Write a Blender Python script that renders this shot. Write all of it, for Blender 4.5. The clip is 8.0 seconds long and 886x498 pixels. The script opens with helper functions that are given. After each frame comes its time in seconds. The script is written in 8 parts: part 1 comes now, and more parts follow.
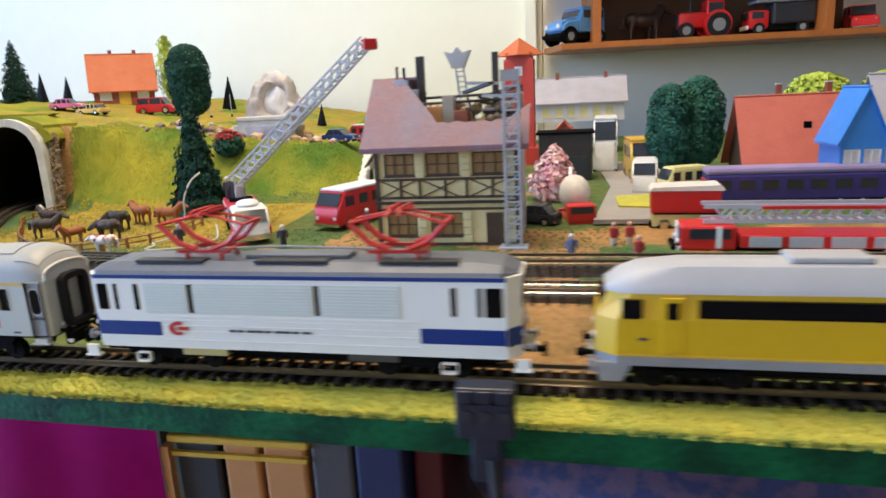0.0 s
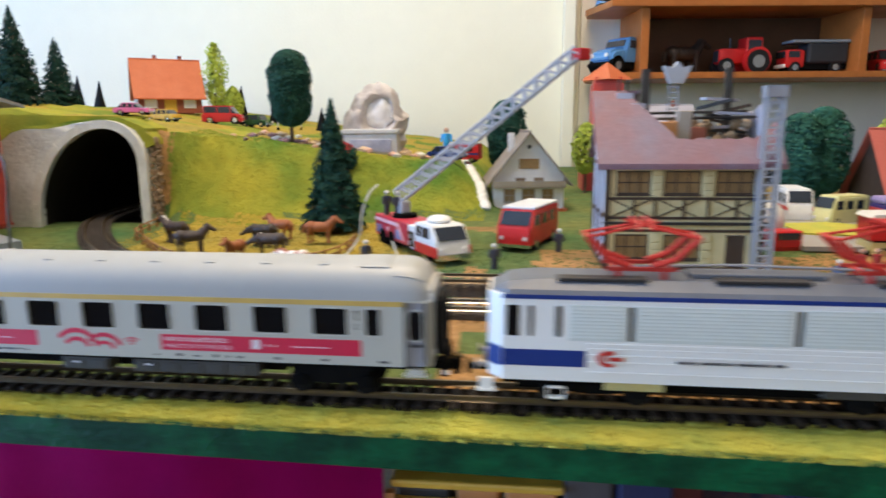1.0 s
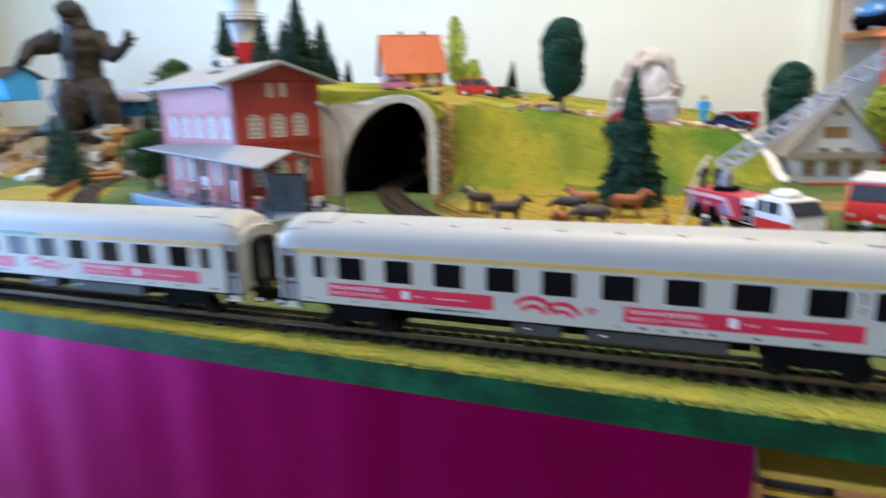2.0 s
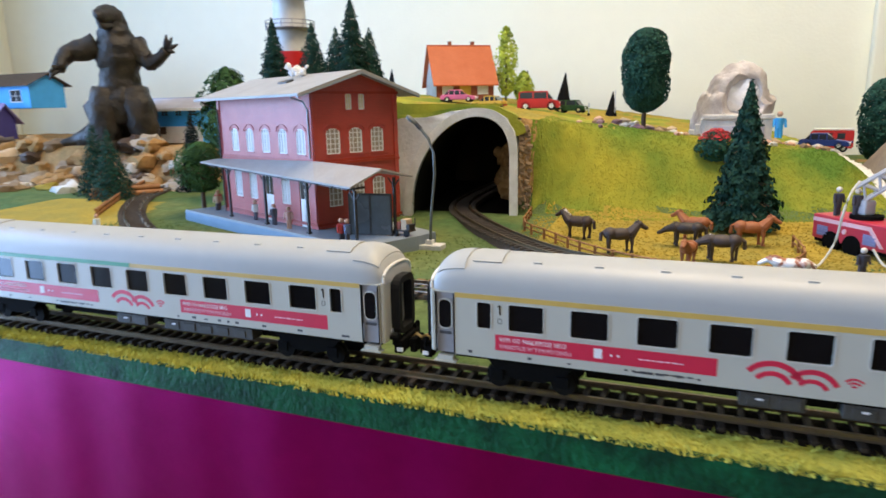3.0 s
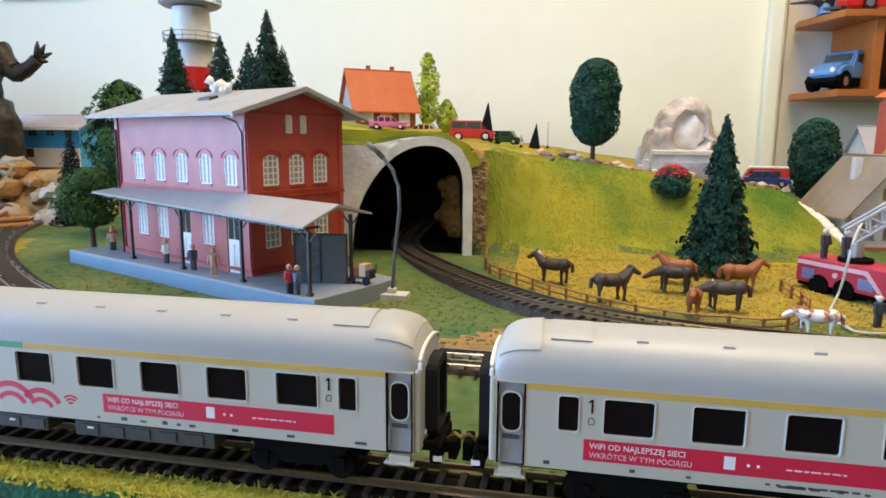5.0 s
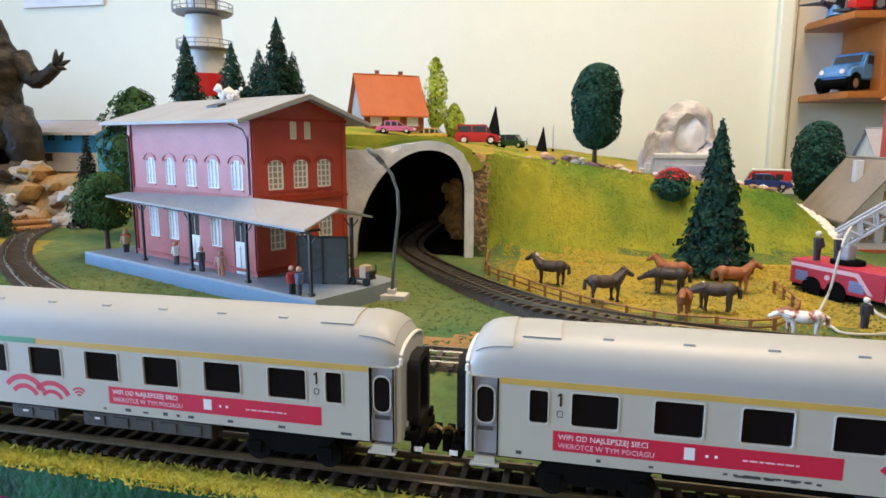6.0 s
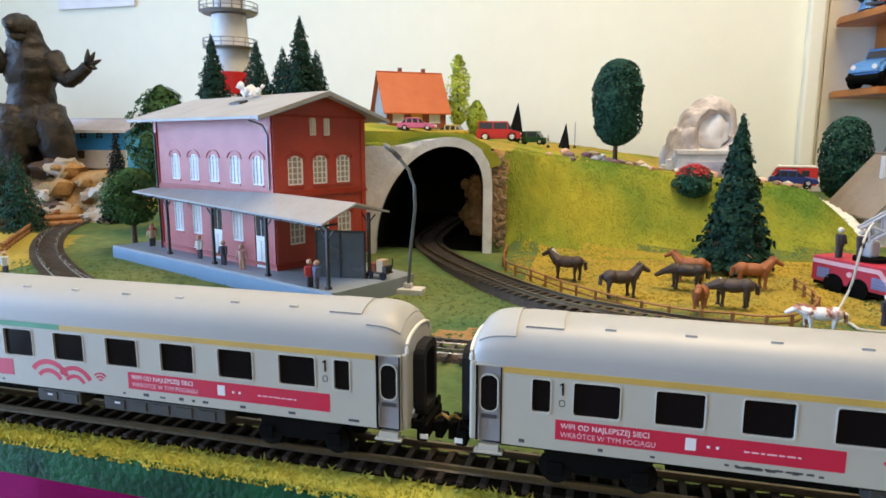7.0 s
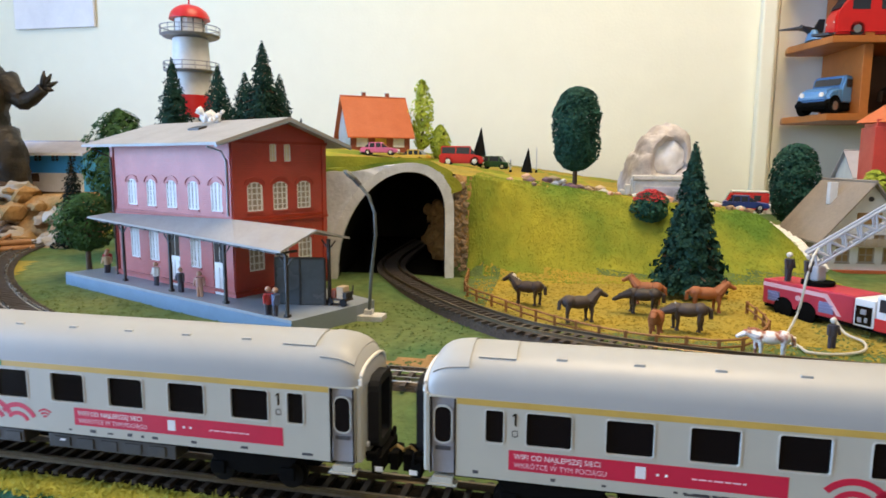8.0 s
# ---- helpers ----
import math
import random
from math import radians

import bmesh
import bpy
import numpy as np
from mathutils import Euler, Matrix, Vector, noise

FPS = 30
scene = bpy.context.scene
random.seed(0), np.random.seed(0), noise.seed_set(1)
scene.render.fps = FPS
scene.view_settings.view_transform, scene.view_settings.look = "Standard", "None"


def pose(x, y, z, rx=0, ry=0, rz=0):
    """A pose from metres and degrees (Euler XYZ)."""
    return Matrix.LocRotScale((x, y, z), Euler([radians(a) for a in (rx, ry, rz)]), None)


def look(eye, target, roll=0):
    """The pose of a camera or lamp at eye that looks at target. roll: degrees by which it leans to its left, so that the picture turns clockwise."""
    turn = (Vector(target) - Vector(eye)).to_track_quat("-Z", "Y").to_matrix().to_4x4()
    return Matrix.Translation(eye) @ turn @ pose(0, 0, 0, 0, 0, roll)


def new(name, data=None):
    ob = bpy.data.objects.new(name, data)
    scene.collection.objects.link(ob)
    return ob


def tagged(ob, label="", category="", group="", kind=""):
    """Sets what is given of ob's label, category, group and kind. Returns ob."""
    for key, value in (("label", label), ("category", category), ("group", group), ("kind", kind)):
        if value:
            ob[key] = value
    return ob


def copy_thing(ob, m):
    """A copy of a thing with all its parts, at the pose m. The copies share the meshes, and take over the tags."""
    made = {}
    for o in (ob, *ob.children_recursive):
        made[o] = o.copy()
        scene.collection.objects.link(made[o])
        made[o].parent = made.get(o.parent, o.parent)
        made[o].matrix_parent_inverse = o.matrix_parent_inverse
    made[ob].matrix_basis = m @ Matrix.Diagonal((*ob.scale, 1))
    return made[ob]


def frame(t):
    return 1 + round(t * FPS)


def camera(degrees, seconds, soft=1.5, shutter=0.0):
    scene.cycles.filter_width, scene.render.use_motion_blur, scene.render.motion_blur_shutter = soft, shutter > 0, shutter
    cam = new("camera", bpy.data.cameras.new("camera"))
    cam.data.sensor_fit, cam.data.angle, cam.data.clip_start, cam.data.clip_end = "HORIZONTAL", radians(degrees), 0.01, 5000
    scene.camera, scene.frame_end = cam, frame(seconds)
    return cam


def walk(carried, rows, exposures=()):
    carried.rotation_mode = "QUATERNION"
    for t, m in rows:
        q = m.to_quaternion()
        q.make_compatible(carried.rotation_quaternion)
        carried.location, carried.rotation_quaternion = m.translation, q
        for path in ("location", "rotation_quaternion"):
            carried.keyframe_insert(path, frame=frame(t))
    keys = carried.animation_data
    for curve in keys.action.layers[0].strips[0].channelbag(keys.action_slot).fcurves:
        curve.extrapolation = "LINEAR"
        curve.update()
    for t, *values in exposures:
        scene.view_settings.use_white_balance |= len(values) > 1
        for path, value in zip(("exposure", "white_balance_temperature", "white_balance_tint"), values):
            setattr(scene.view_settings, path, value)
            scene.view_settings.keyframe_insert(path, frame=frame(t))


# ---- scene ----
cam = camera(69.0, 8.0, soft=1.6, shutter=0.5)
PATH = [
    (0, (0.557, -0.266, 0.125), (0.162, 1.64, -0.334), -2.9),
    (0.5, (0.446, -0.256, 0.115), (0.189, 1.685, -0.292), -1.7),
    (0.7, (0.408, -0.256, 0.115), (0.155, 1.693, -0.251), -1.6),
    (1, (0.333, -0.259, 0.118), (0.117, 1.692, -0.264), -0.5),
    (1.2, (0.294, -0.257, 0.116), (0.056, 1.699, -0.228), -0.45),
    (1.5, (0.253, -0.253, 0.113), (-0.088, 1.67, -0.319), -0.5),
    (1.7, (0.230, -0.258, 0.115), (-0.206, 1.637, -0.358), -1.1),
    (2, (0.201, -0.28, 0.119), (-0.491, 1.54, -0.336), -1.9),
    (2.2, (0.185, -0.291, 0.131), (-0.627, 1.489, -0.283), -0.4),
    (3.3, (0.069, -0.234, 0.122), (-0.506, 1.634, -0.301), -0.8),
    (3.5, (0.046, -0.22, 0.123), (-0.414, 1.686, -0.27), 0.0),
    (4, (0.025, -0.195, 0.12), (-0.269, 1.749, -0.244), -0.5),
    (4.5, (0.018, -0.191, 0.12), (-0.28, 1.757, -0.222), 0.4),
    (5, (0.021, -0.198, 0.122), (-0.338, 1.74, -0.214), 0.4),
    (6.5, (0.042, -0.211, 0.125), (-0.394, 1.713, -0.206), 0.2),
    (7, (0.044, -0.212, 0.123), (-0.439, 1.7, -0.214), 0.1),
    (7.2, (0.043, -0.213, 0.121), (-0.428, 1.709, -0.176), 0.4),
    (7.5, (0.04, -0.216, 0.125), (-0.386, 1.717, -0.162), 0.8),
    (8, (0.049, -0.212, 0.127), (-0.337, 1.732, -0.145), 0.3),
]
walk(cam, [(t, look(eye, target, roll)) for t, eye, target, roll in PATH], [(0, 0.14, 6600, 10), (0.8, 0.08, 6600, 10), (1.5, 0.0, 6450, 10), (2.2, 0.18, 6250, 10), (3.3, 0.02, 6950, 10), (8, 0.0, 7250, 10)])
WINDOW_LEFT, FILL_BACK, OVERHEAD_FILL = 150, 10, 35

# ==== light and surroundings ====
world = bpy.data.worlds.new("daylight")
scene.world = world
world.use_nodes = True
wn = world.node_tree.nodes
sky = wn.new("ShaderNodeTexSky")
sky.sky_type = "NISHITA"
sky.sun_disc = False
sky.sun_elevation, sky.sun_rotation = radians(35), radians(-60)
wn["Background"].inputs["Strength"].default_value = 0.12
world.node_tree.links.new(sky.outputs["Color"], wn["Background"].inputs["Color"])


def area_lamp(name, m, size_x, size_y, watts, colour):
    d = bpy.data.lights.new(name, "AREA")
    d.shape, d.size, d.size_y, d.energy, d.color = "RECTANGLE", size_x, size_y, watts, colour
    ob = new(name, d)
    ob.matrix_world = m
    return ob


# left window's daylight; warm unseen fills are added behind the viewer and overhead
area_lamp("window_daylight", look((-2.06, -0.50, 0.20), (0.0, -0.50, 0.20)), 1.55, 1.80, WINDOW_LEFT, (0.28, 0.50, 0.94))
area_lamp("window_daylight_behind", look((0.35, -2.56, 0.82), (0.35, 0.3, 0.82)), 1.9, 1.2, FILL_BACK, (1.0, 0.90, 0.76))
area_lamp("ceiling_lamp_light", look((0.22, 0.22, 1.64), (0.22, 0.22, 0.0)), 0.9, 0.9, OVERHEAD_FILL, (1.0, 0.81, 0.56))


# ==== materials ====
def material(name, colour, rough=0.6, metal=0.0, second=None, scale=40.0, mix=0.5, bump=0.0, bump_scale=None, spec=0.5, contrast=0.25, island=0.0, fine=0.25):
    """A surface with patches and grain of two sizes; scale is in features a metre."""
    m = bpy.data.materials.new(name)
    m.use_nodes = True
    n, l = m.node_tree.nodes, m.node_tree.links
    b = n["Principled BSDF"]
    b.inputs["Roughness"].default_value, b.inputs["Metallic"].default_value = rough, metal
    b.inputs["Specular IOR Level"].default_value = spec
    co = n.new("ShaderNodeTexCoord")
    big = n.new("ShaderNodeTexNoise")
    big.inputs["Scale"].default_value, big.inputs["Detail"].default_value = scale, 5
    l.new(co.outputs["Object"], big.inputs["Vector"])
    ramp = n.new("ShaderNodeMapRange")
    ramp.inputs["From Min"].default_value, ramp.inputs["From Max"].default_value = 0.5 - contrast, 0.5 + contrast
    l.new(big.outputs["Fac"], ramp.inputs["Value"])
    small = n.new("ShaderNodeTexNoise")
    small.inputs["Scale"].default_value, small.inputs["Detail"].default_value = scale * 9, 3
    l.new(co.outputs["Object"], small.inputs["Vector"])
    second = second or tuple(c * 0.8 for c in colour)
    one = n.new("ShaderNodeMix")
    one.data_type = "RGBA"
    one.inputs["A"].default_value, one.inputs["B"].default_value = (*colour, 1), (*second, 1)
    gain = n.new("ShaderNodeMath")
    gain.operation = "MULTIPLY"
    gain.inputs[1].default_value = mix * 2
    l.new(ramp.outputs["Result"], gain.inputs[0])
    l.new(gain.outputs[0], one.inputs["Factor"])
    two = n.new("ShaderNodeHueSaturation")
    val = n.new("ShaderNodeMapRange")
    val.inputs["To Min"].default_value, val.inputs["To Max"].default_value = 1 - fine, 1 + fine
    l.new(small.outputs["Fac"], val.inputs["Value"])
    if island:
        geo = n.new("ShaderNodeNewGeometry")
        info = n.new("ShaderNodeObjectInfo")
        add = n.new("ShaderNodeMath")
        add.operation = "ADD"
        l.new(geo.outputs["Random Per Island"], add.inputs[0])
        l.new(info.outputs["Random"], add.inputs[1])
        iv = n.new("ShaderNodeMapRange")
        iv.inputs["From Max"].default_value = 2.0
        iv.inputs["To Min"].default_value, iv.inputs["To Max"].default_value = 1 - island, 1 + island
        l.new(add.outputs[0], iv.inputs["Value"])
        mul = n.new("ShaderNodeMath")
        mul.operation = "MULTIPLY"
        l.new(val.outputs["Result"], mul.inputs[0])
        l.new(iv.outputs["Result"], mul.inputs[1])
        l.new(mul.outputs[0], two.inputs["Value"])
    else:
        l.new(val.outputs["Result"], two.inputs["Value"])
    l.new(one.outputs["Result"], two.inputs["Color"])
    l.new(two.outputs["Color"], b.inputs["Base Color"])
    rv = n.new("ShaderNodeMapRange")
    rv.inputs["To Min"].default_value, rv.inputs["To Max"].default_value = max(rough - 0.1, 0.03), min(rough + 0.12, 1)
    l.new(big.outputs["Fac"], rv.inputs["Value"])
    l.new(rv.outputs["Result"], b.inputs["Roughness"])
    if bump:
        t = n.new("ShaderNodeTexNoise")
        t.inputs["Scale"].default_value, t.inputs["Detail"].default_value = bump_scale or scale * 6, 4
        l.new(co.outputs["Object"], t.inputs["Vector"])
        bp = n.new("ShaderNodeBump")
        bp.inputs["Strength"].default_value, bp.inputs["Distance"].default_value = 0.8, bump
        l.new(t.outputs["Fac"], bp.inputs["Height"])
        l.new(bp.outputs["Normal"], b.inputs["Normal"])
    return m


def brick_material(name, colour, mortar, rows, rough=0.5, spec=0.5, depth=0.0004):
    """Moulded plastic brickwork, too fine to be built brick by brick; rows a metre."""
    m = material(name, colour, rough, spec=spec, scale=60, fine=0.15)
    n, l = m.node_tree.nodes, m.node_tree.links
    b = n["Principled BSDF"]
    co = n.new("ShaderNodeTexCoord")
    sep = n.new("ShaderNodeSeparateXYZ")
    l.new(co.outputs["Object"], sep.inputs[0])
    add = n.new("ShaderNodeMath")
    l.new(sep.outputs["X"], add.inputs[0])
    l.new(sep.outputs["Y"], add.inputs[1])
    com = n.new("ShaderNodeCombineXYZ")
    l.new(add.outputs[0], com.inputs["X"])
    l.new(sep.outputs["Z"], com.inputs["Y"])
    br = n.new("ShaderNodeTexBrick")
    br.inputs["Scale"].default_value = rows
    br.inputs["Row Height"].default_value, br.inputs["Brick Width"].default_value, br.inputs["Mortar Size"].default_value = 1.0, 2.6, 0.14
    br.inputs["Mortar"].default_value = (*mortar, 1)
    br.inputs["Color1"].default_value = (1, 1, 1, 1)
    br.inputs["Color2"].default_value = (0.86, 0.86, 0.86, 1)
    l.new(com.outputs[0], br.inputs["Vector"])
    old = b.inputs["Base Color"].links[0].from_socket
    mx = n.new("ShaderNodeMix")
    mx.data_type, mx.blend_type = "RGBA", "MULTIPLY"
    mx.inputs["Factor"].default_value = 1.0
    l.new(old, mx.inputs["A"])
    l.new(br.outputs["Color"], mx.inputs["B"])
    l.new(mx.outputs["Result"], b.inputs["Base Color"])
    bp = n.new("ShaderNodeBump")
    bp.inputs["Strength"].default_value, bp.inputs["Distance"].default_value = 0.7, depth
    bp.invert = True
    l.new(br.outputs["Fac"], bp.inputs["Height"])
    l.new(bp.outputs["Normal"], b.inputs["Normal"])
    return m


M = {}


def define(name, *a, **k):
    M[name] = material(name, *a, **k)


define("wall_paint", (0.82, 0.80, 0.65), 0.75, second=(0.79, 0.765, 0.615), scale=2.5, fine=0.03, bump=0.0006, bump_scale=160)
define("wall_paint_cool", (0.82, 0.81, 0.74), 0.75, second=(0.78, 0.77, 0.71), scale=2.5, fine=0.03, bump=0.0006, bump_scale=160)
# colour of the unseen walls, darkened to cut light bounced onto the train
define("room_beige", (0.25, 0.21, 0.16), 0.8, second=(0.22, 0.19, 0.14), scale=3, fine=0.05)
define("flower_red", (0.55, 0.03, 0.035), 0.7, second=(0.40, 0.02, 0.03), scale=90, island=0.3, fine=0.2)
define("ceiling_paint", (0.82, 0.81, 0.77), 0.85, scale=2, fine=0.03)
define("floor_wood", (0.30, 0.19, 0.10), 0.5, second=(0.22, 0.13, 0.07), scale=6, bump=0.0004)
define("purple_cloth", (0.54, 0.006, 0.185), 0.40, metal=0.7, second=(0.43, 0.005, 0.14), scale=7, fine=0.12, bump=0.0003, bump_scale=900, spec=0.05)
define("green_paint", (0.0035, 0.088, 0.030), 0.6, second=(0.0025, 0.036, 0.014), scale=40, contrast=0.12, fine=0.6, bump=0.0014, bump_scale=330, spec=0.15)
define("yellow_turf", (0.50, 0.44, 0.075), 0.95, second=(0.38, 0.385, 0.075), scale=45, contrast=0.14, fine=0.3, island=0.18, bump=0.0010, bump_scale=500, spec=0.1)
define("green_turf", (0.058, 0.125, 0.048), 0.95, second=(0.155, 0.170, 0.055), scale=13, contrast=0.20, fine=0.5, bump=0.0016, bump_scale=420, spec=0.1)
define("hill_turf", (0.34, 0.315, 0.040), 0.95, second=(0.100, 0.180, 0.028), scale=9, contrast=0.13, fine=0.25, bump=0.0010, bump_scale=380, spec=0.1)
define("dry_turf", (0.37, 0.265, 0.045), 0.95, second=(0.29, 0.23, 0.05), scale=22, contrast=0.12, fine=0.35, bump=0.0012, bump_scale=420, spec=0.1)
define("earth", (0.38, 0.21, 0.085), 0.95, second=(0.24, 0.15, 0.06), scale=25, contrast=0.12, fine=0.45, bump=0.002, bump_scale=350, spec=0.15)
define("ballast_brown", (0.022, 0.017, 0.013), 0.95, second=(0.014, 0.011, 0.009), scale=80, fine=0.5, bump=0.0014, bump_scale=700, spec=0.05)
define("sleeper_brown", (0.032, 0.022, 0.015), 0.6, scale=120, island=0.25, spec=0.3)
define("rail_metal", (0.24, 0.19, 0.125), 0.4, metal=0.9, second=(0.15, 0.11, 0.07), scale=60)
define("rail_steel", (0.55, 0.54, 0.52), 0.25, metal=1.0, second=(0.40, 0.36, 0.32), scale=60)
define("coach_body", (0.475, 0.454, 0.372), 0.42, second=(0.45, 0.43, 0.354), scale=18, fine=0.03)
define("coach_roof", (0.40, 0.398, 0.375), 0.42, second=(0.37, 0.368, 0.347), scale=14, fine=0.04)
define("coach_frame", (0.56, 0.545, 0.48), 0.35, second=(0.53, 0.515, 0.455), scale=60, fine=0.03)
define("coach_grey", (0.30, 0.30, 0.315), 0.45, second=(0.26, 0.26, 0.27), scale=60, fine=0.08)
define("under_dark", (0.004, 0.004, 0.0042), 0.8, second=(0.007, 0.0068, 0.006), scale=90, fine=0.2, spec=0.03)
define("rubber_black", (0.008, 0.008, 0.009), 0.7, scale=90, fine=0.2, spec=0.25)
define("window_black", (0.004, 0.004, 0.005), 0.14, scale=30, fine=0.05, spec=0.22)
define("yellow_line", (0.62, 0.40, 0.09), 0.45, scale=60, fine=0.06)
define("magenta", (0.60, 0.014, 0.052), 0.45, second=(0.55, 0.013, 0.048), scale=40, fine=0.06)
define("pale_pink", (0.85, 0.56, 0.60), 0.5, scale=60, fine=0.05)
define("print_white", (0.85, 0.83, 0.82), 0.5, scale=60, fine=0.05)
define("print_dark", (0.06, 0.06, 0.065), 0.5, scale=60, fine=0.1)
define("tank_grey", (0.068, 0.064, 0.056), 0.55, second=(0.050, 0.048, 0.043), scale=70, fine=0.15, spec=0.3)
define("weight_yellow", (0.55, 0.47, 0.20), 0.5, scale=60, fine=0.1)
define("brass", (0.42, 0.28, 0.10), 0.4, metal=0.8, scale=80)
define("wheel_metal", (0.006, 0.0055, 0.005), 0.7, second=(0.012, 0.011, 0.010), scale=80, spec=0.05)
define("loco_white", (0.84, 0.81, 0.73), 0.35, second=(0.81, 0.775, 0.70), scale=20, fine=0.03)
define("loco_panel", (0.64, 0.66, 0.585), 0.4, second=(0.58, 0.60, 0.53), scale=30, fine=0.04)
define("loco_blue", (0.006, 0.034, 0.20), 0.35, second=(0.005, 0.028, 0.16), scale=20, fine=0.05)
define("loco_roof", (0.13, 0.14, 0.165), 0.45, second=(0.10, 0.11, 0.13), scale=25, fine=0.1)
define("panto_red", (0.55, 0.030, 0.018), 0.4, second=(0.45, 0.022, 0.015), scale=60, fine=0.1)
define("loco_yellow", (0.66, 0.40, 0.010), 0.35, second=(0.62, 0.37, 0.010), scale=20, fine=0.04)
define("loco_roof_grey", (0.40, 0.40, 0.41), 0.45, second=(0.36, 0.36, 0.37), scale=20, fine=0.06)
define("steel_grey", (0.30, 0.30, 0.32), 0.4, scale=50, fine=0.1)
M["brick_red"] = brick_material("brick_red", (0.50, 0.036, 0.010), (0.74, 0.44, 0.38), 620, rough=0.46, spec=0.75, depth=0.00015)
define("stone_trim_red", (0.36, 0.034, 0.014), 0.45, scale=60, fine=0.1)
define("roof_grey", (0.36, 0.345, 0.33), 0.5, second=(0.31, 0.295, 0.28), scale=35, fine=0.10, bump=0.0003, bump_scale=500)
define("plinth_grey", (0.225, 0.265, 0.305), 0.5, second=(0.20, 0.235, 0.27), scale=40, fine=0.12, spec=1.0)
# grey platform side coloured blue, for the daylight reflected on it
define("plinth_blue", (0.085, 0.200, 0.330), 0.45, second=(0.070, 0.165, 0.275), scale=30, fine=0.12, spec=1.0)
for gloss in ("brick_red", "plinth_grey", "plinth_blue"):
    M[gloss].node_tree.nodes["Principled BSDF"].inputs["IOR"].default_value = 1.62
define("screen_grey", (0.105, 0.125, 0.135), 0.25, second=(0.06, 0.07, 0.075), scale=45, contrast=0.18, fine=0.1)
define("timber_black", (0.028, 0.024, 0.022), 0.5, scale=90, fine=0.2)
define("frame_white", (0.82, 0.82, 0.80), 0.45, scale=60, fine=0.05)
define("stone_pale", (0.66, 0.64, 0.60), 0.8, second=(0.48, 0.46, 0.42), scale=50, contrast=0.2, fine=0.15, bump=0.001, bump_scale=300)
define("flank_plaster", (0.74, 0.76, 0.77), 0.85, second=(0.56, 0.56, 0.55), scale=22, contrast=0.2, fine=0.15, bump=0.0012, bump_scale=220)
define("arch_white", (0.80, 0.80, 0.78), 0.8, second=(0.64, 0.63, 0.60), scale=70, contrast=0.2, fine=0.12, bump=0.0006, bump_scale=400)
define("rock_brown", (0.19, 0.115, 0.058), 0.85, second=(0.32, 0.23, 0.14), scale=30, contrast=0.15, fine=0.3, bump=0.002, bump_scale=160)
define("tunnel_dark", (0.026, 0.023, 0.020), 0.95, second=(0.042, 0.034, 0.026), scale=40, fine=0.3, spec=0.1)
define("roof_orange", (0.55, 0.135, 0.045), 0.6, second=(0.48, 0.11, 0.035), scale=40, fine=0.12, bump=0.0004, bump_scale=420)
define("roof_red", (0.50, 0.115, 0.075), 0.6, second=(0.42, 0.09, 0.06), scale=40, fine=0.12, bump=0.0004, bump_scale=420)
define("chalet_roof", (0.27, 0.215, 0.165), 0.7, second=(0.20, 0.165, 0.135), scale=35, fine=0.2, bump=0.0004, bump_scale=420)
define("roof_burnt", (0.215, 0.100, 0.115), 0.6, second=(0.185, 0.140, 0.185), scale=22, contrast=0.12, fine=0.16, bump=0.0004, bump_scale=420)
define("brick_brown", (0.30, 0.075, 0.035), 0.6, second=(0.22, 0.055, 0.03), scale=60, fine=0.2)
define("plaster_cream", (0.78, 0.68, 0.38), 0.75, second=(0.60, 0.50, 0.26), scale=60, fine=0.12)
define("plaster_pale", (0.66, 0.67, 0.72), 0.7, second=(0.42, 0.42, 0.47), scale=38, contrast=0.10, fine=0.15)
define("plaster_grey", (0.50, 0.49, 0.55), 0.65, second=(0.32, 0.32, 0.38), scale=45, contrast=0.12, fine=0.15)
define("timber_brown", (0.075, 0.045, 0.028), 0.6, scale=90, fine=0.25)
define("window_brown", (0.36, 0.22, 0.085), 0.5, second=(0.22, 0.13, 0.05), scale=60, fine=0.2)
define("wood_beige", (0.38, 0.32, 0.25), 0.6, second=(0.32, 0.27, 0.21), scale=60, fine=0.15)
define("wood_fence", (0.34, 0.15, 0.050), 0.6, second=(0.24, 0.10, 0.032), scale=80, fine=0.25, island=0.2)
define("shelf_wood", (0.46, 0.155, 0.035), 0.4, second=(0.36, 0.11, 0.022), scale=14, fine=0.15)
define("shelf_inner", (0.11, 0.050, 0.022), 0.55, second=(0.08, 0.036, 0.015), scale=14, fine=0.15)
define("fir_green", (0.017, 0.060, 0.040), 0.85, second=(0.010, 0.034, 0.028), scale=90, island=0.5, fine=0.3, spec=0.15)
define("leaf_green", (0.032, 0.125, 0.084), 0.8, second=(0.017, 0.066, 0.048), scale=90, island=0.55, fine=0.3, spec=0.2)
define("leaf_mid", (0.050, 0.125, 0.035), 0.8, second=(0.022, 0.062, 0.020), scale=90, island=0.45, fine=0.3, spec=0.2)
define("leaf_lime", (0.42, 0.50, 0.075), 0.8, second=(0.30, 0.38, 0.05), scale=90, island=0.3, fine=0.3, spec=0.2)
define("trunk", (0.12, 0.075, 0.045), 0.85, second=(0.08, 0.05, 0.03), scale=200, fine=0.3)
define("black_plastic", (0.006, 0.006, 0.0065), 0.6, scale=90, fine=0.1, spec=0.12)
define("horse_brown", (0.050, 0.026, 0.016), 0.6, second=(0.032, 0.018, 0.012), scale=120, fine=0.2)
define("horse_dark", (0.014, 0.010, 0.009), 0.55, second=(0.05, 0.03, 0.02), scale=120, fine=0.2)
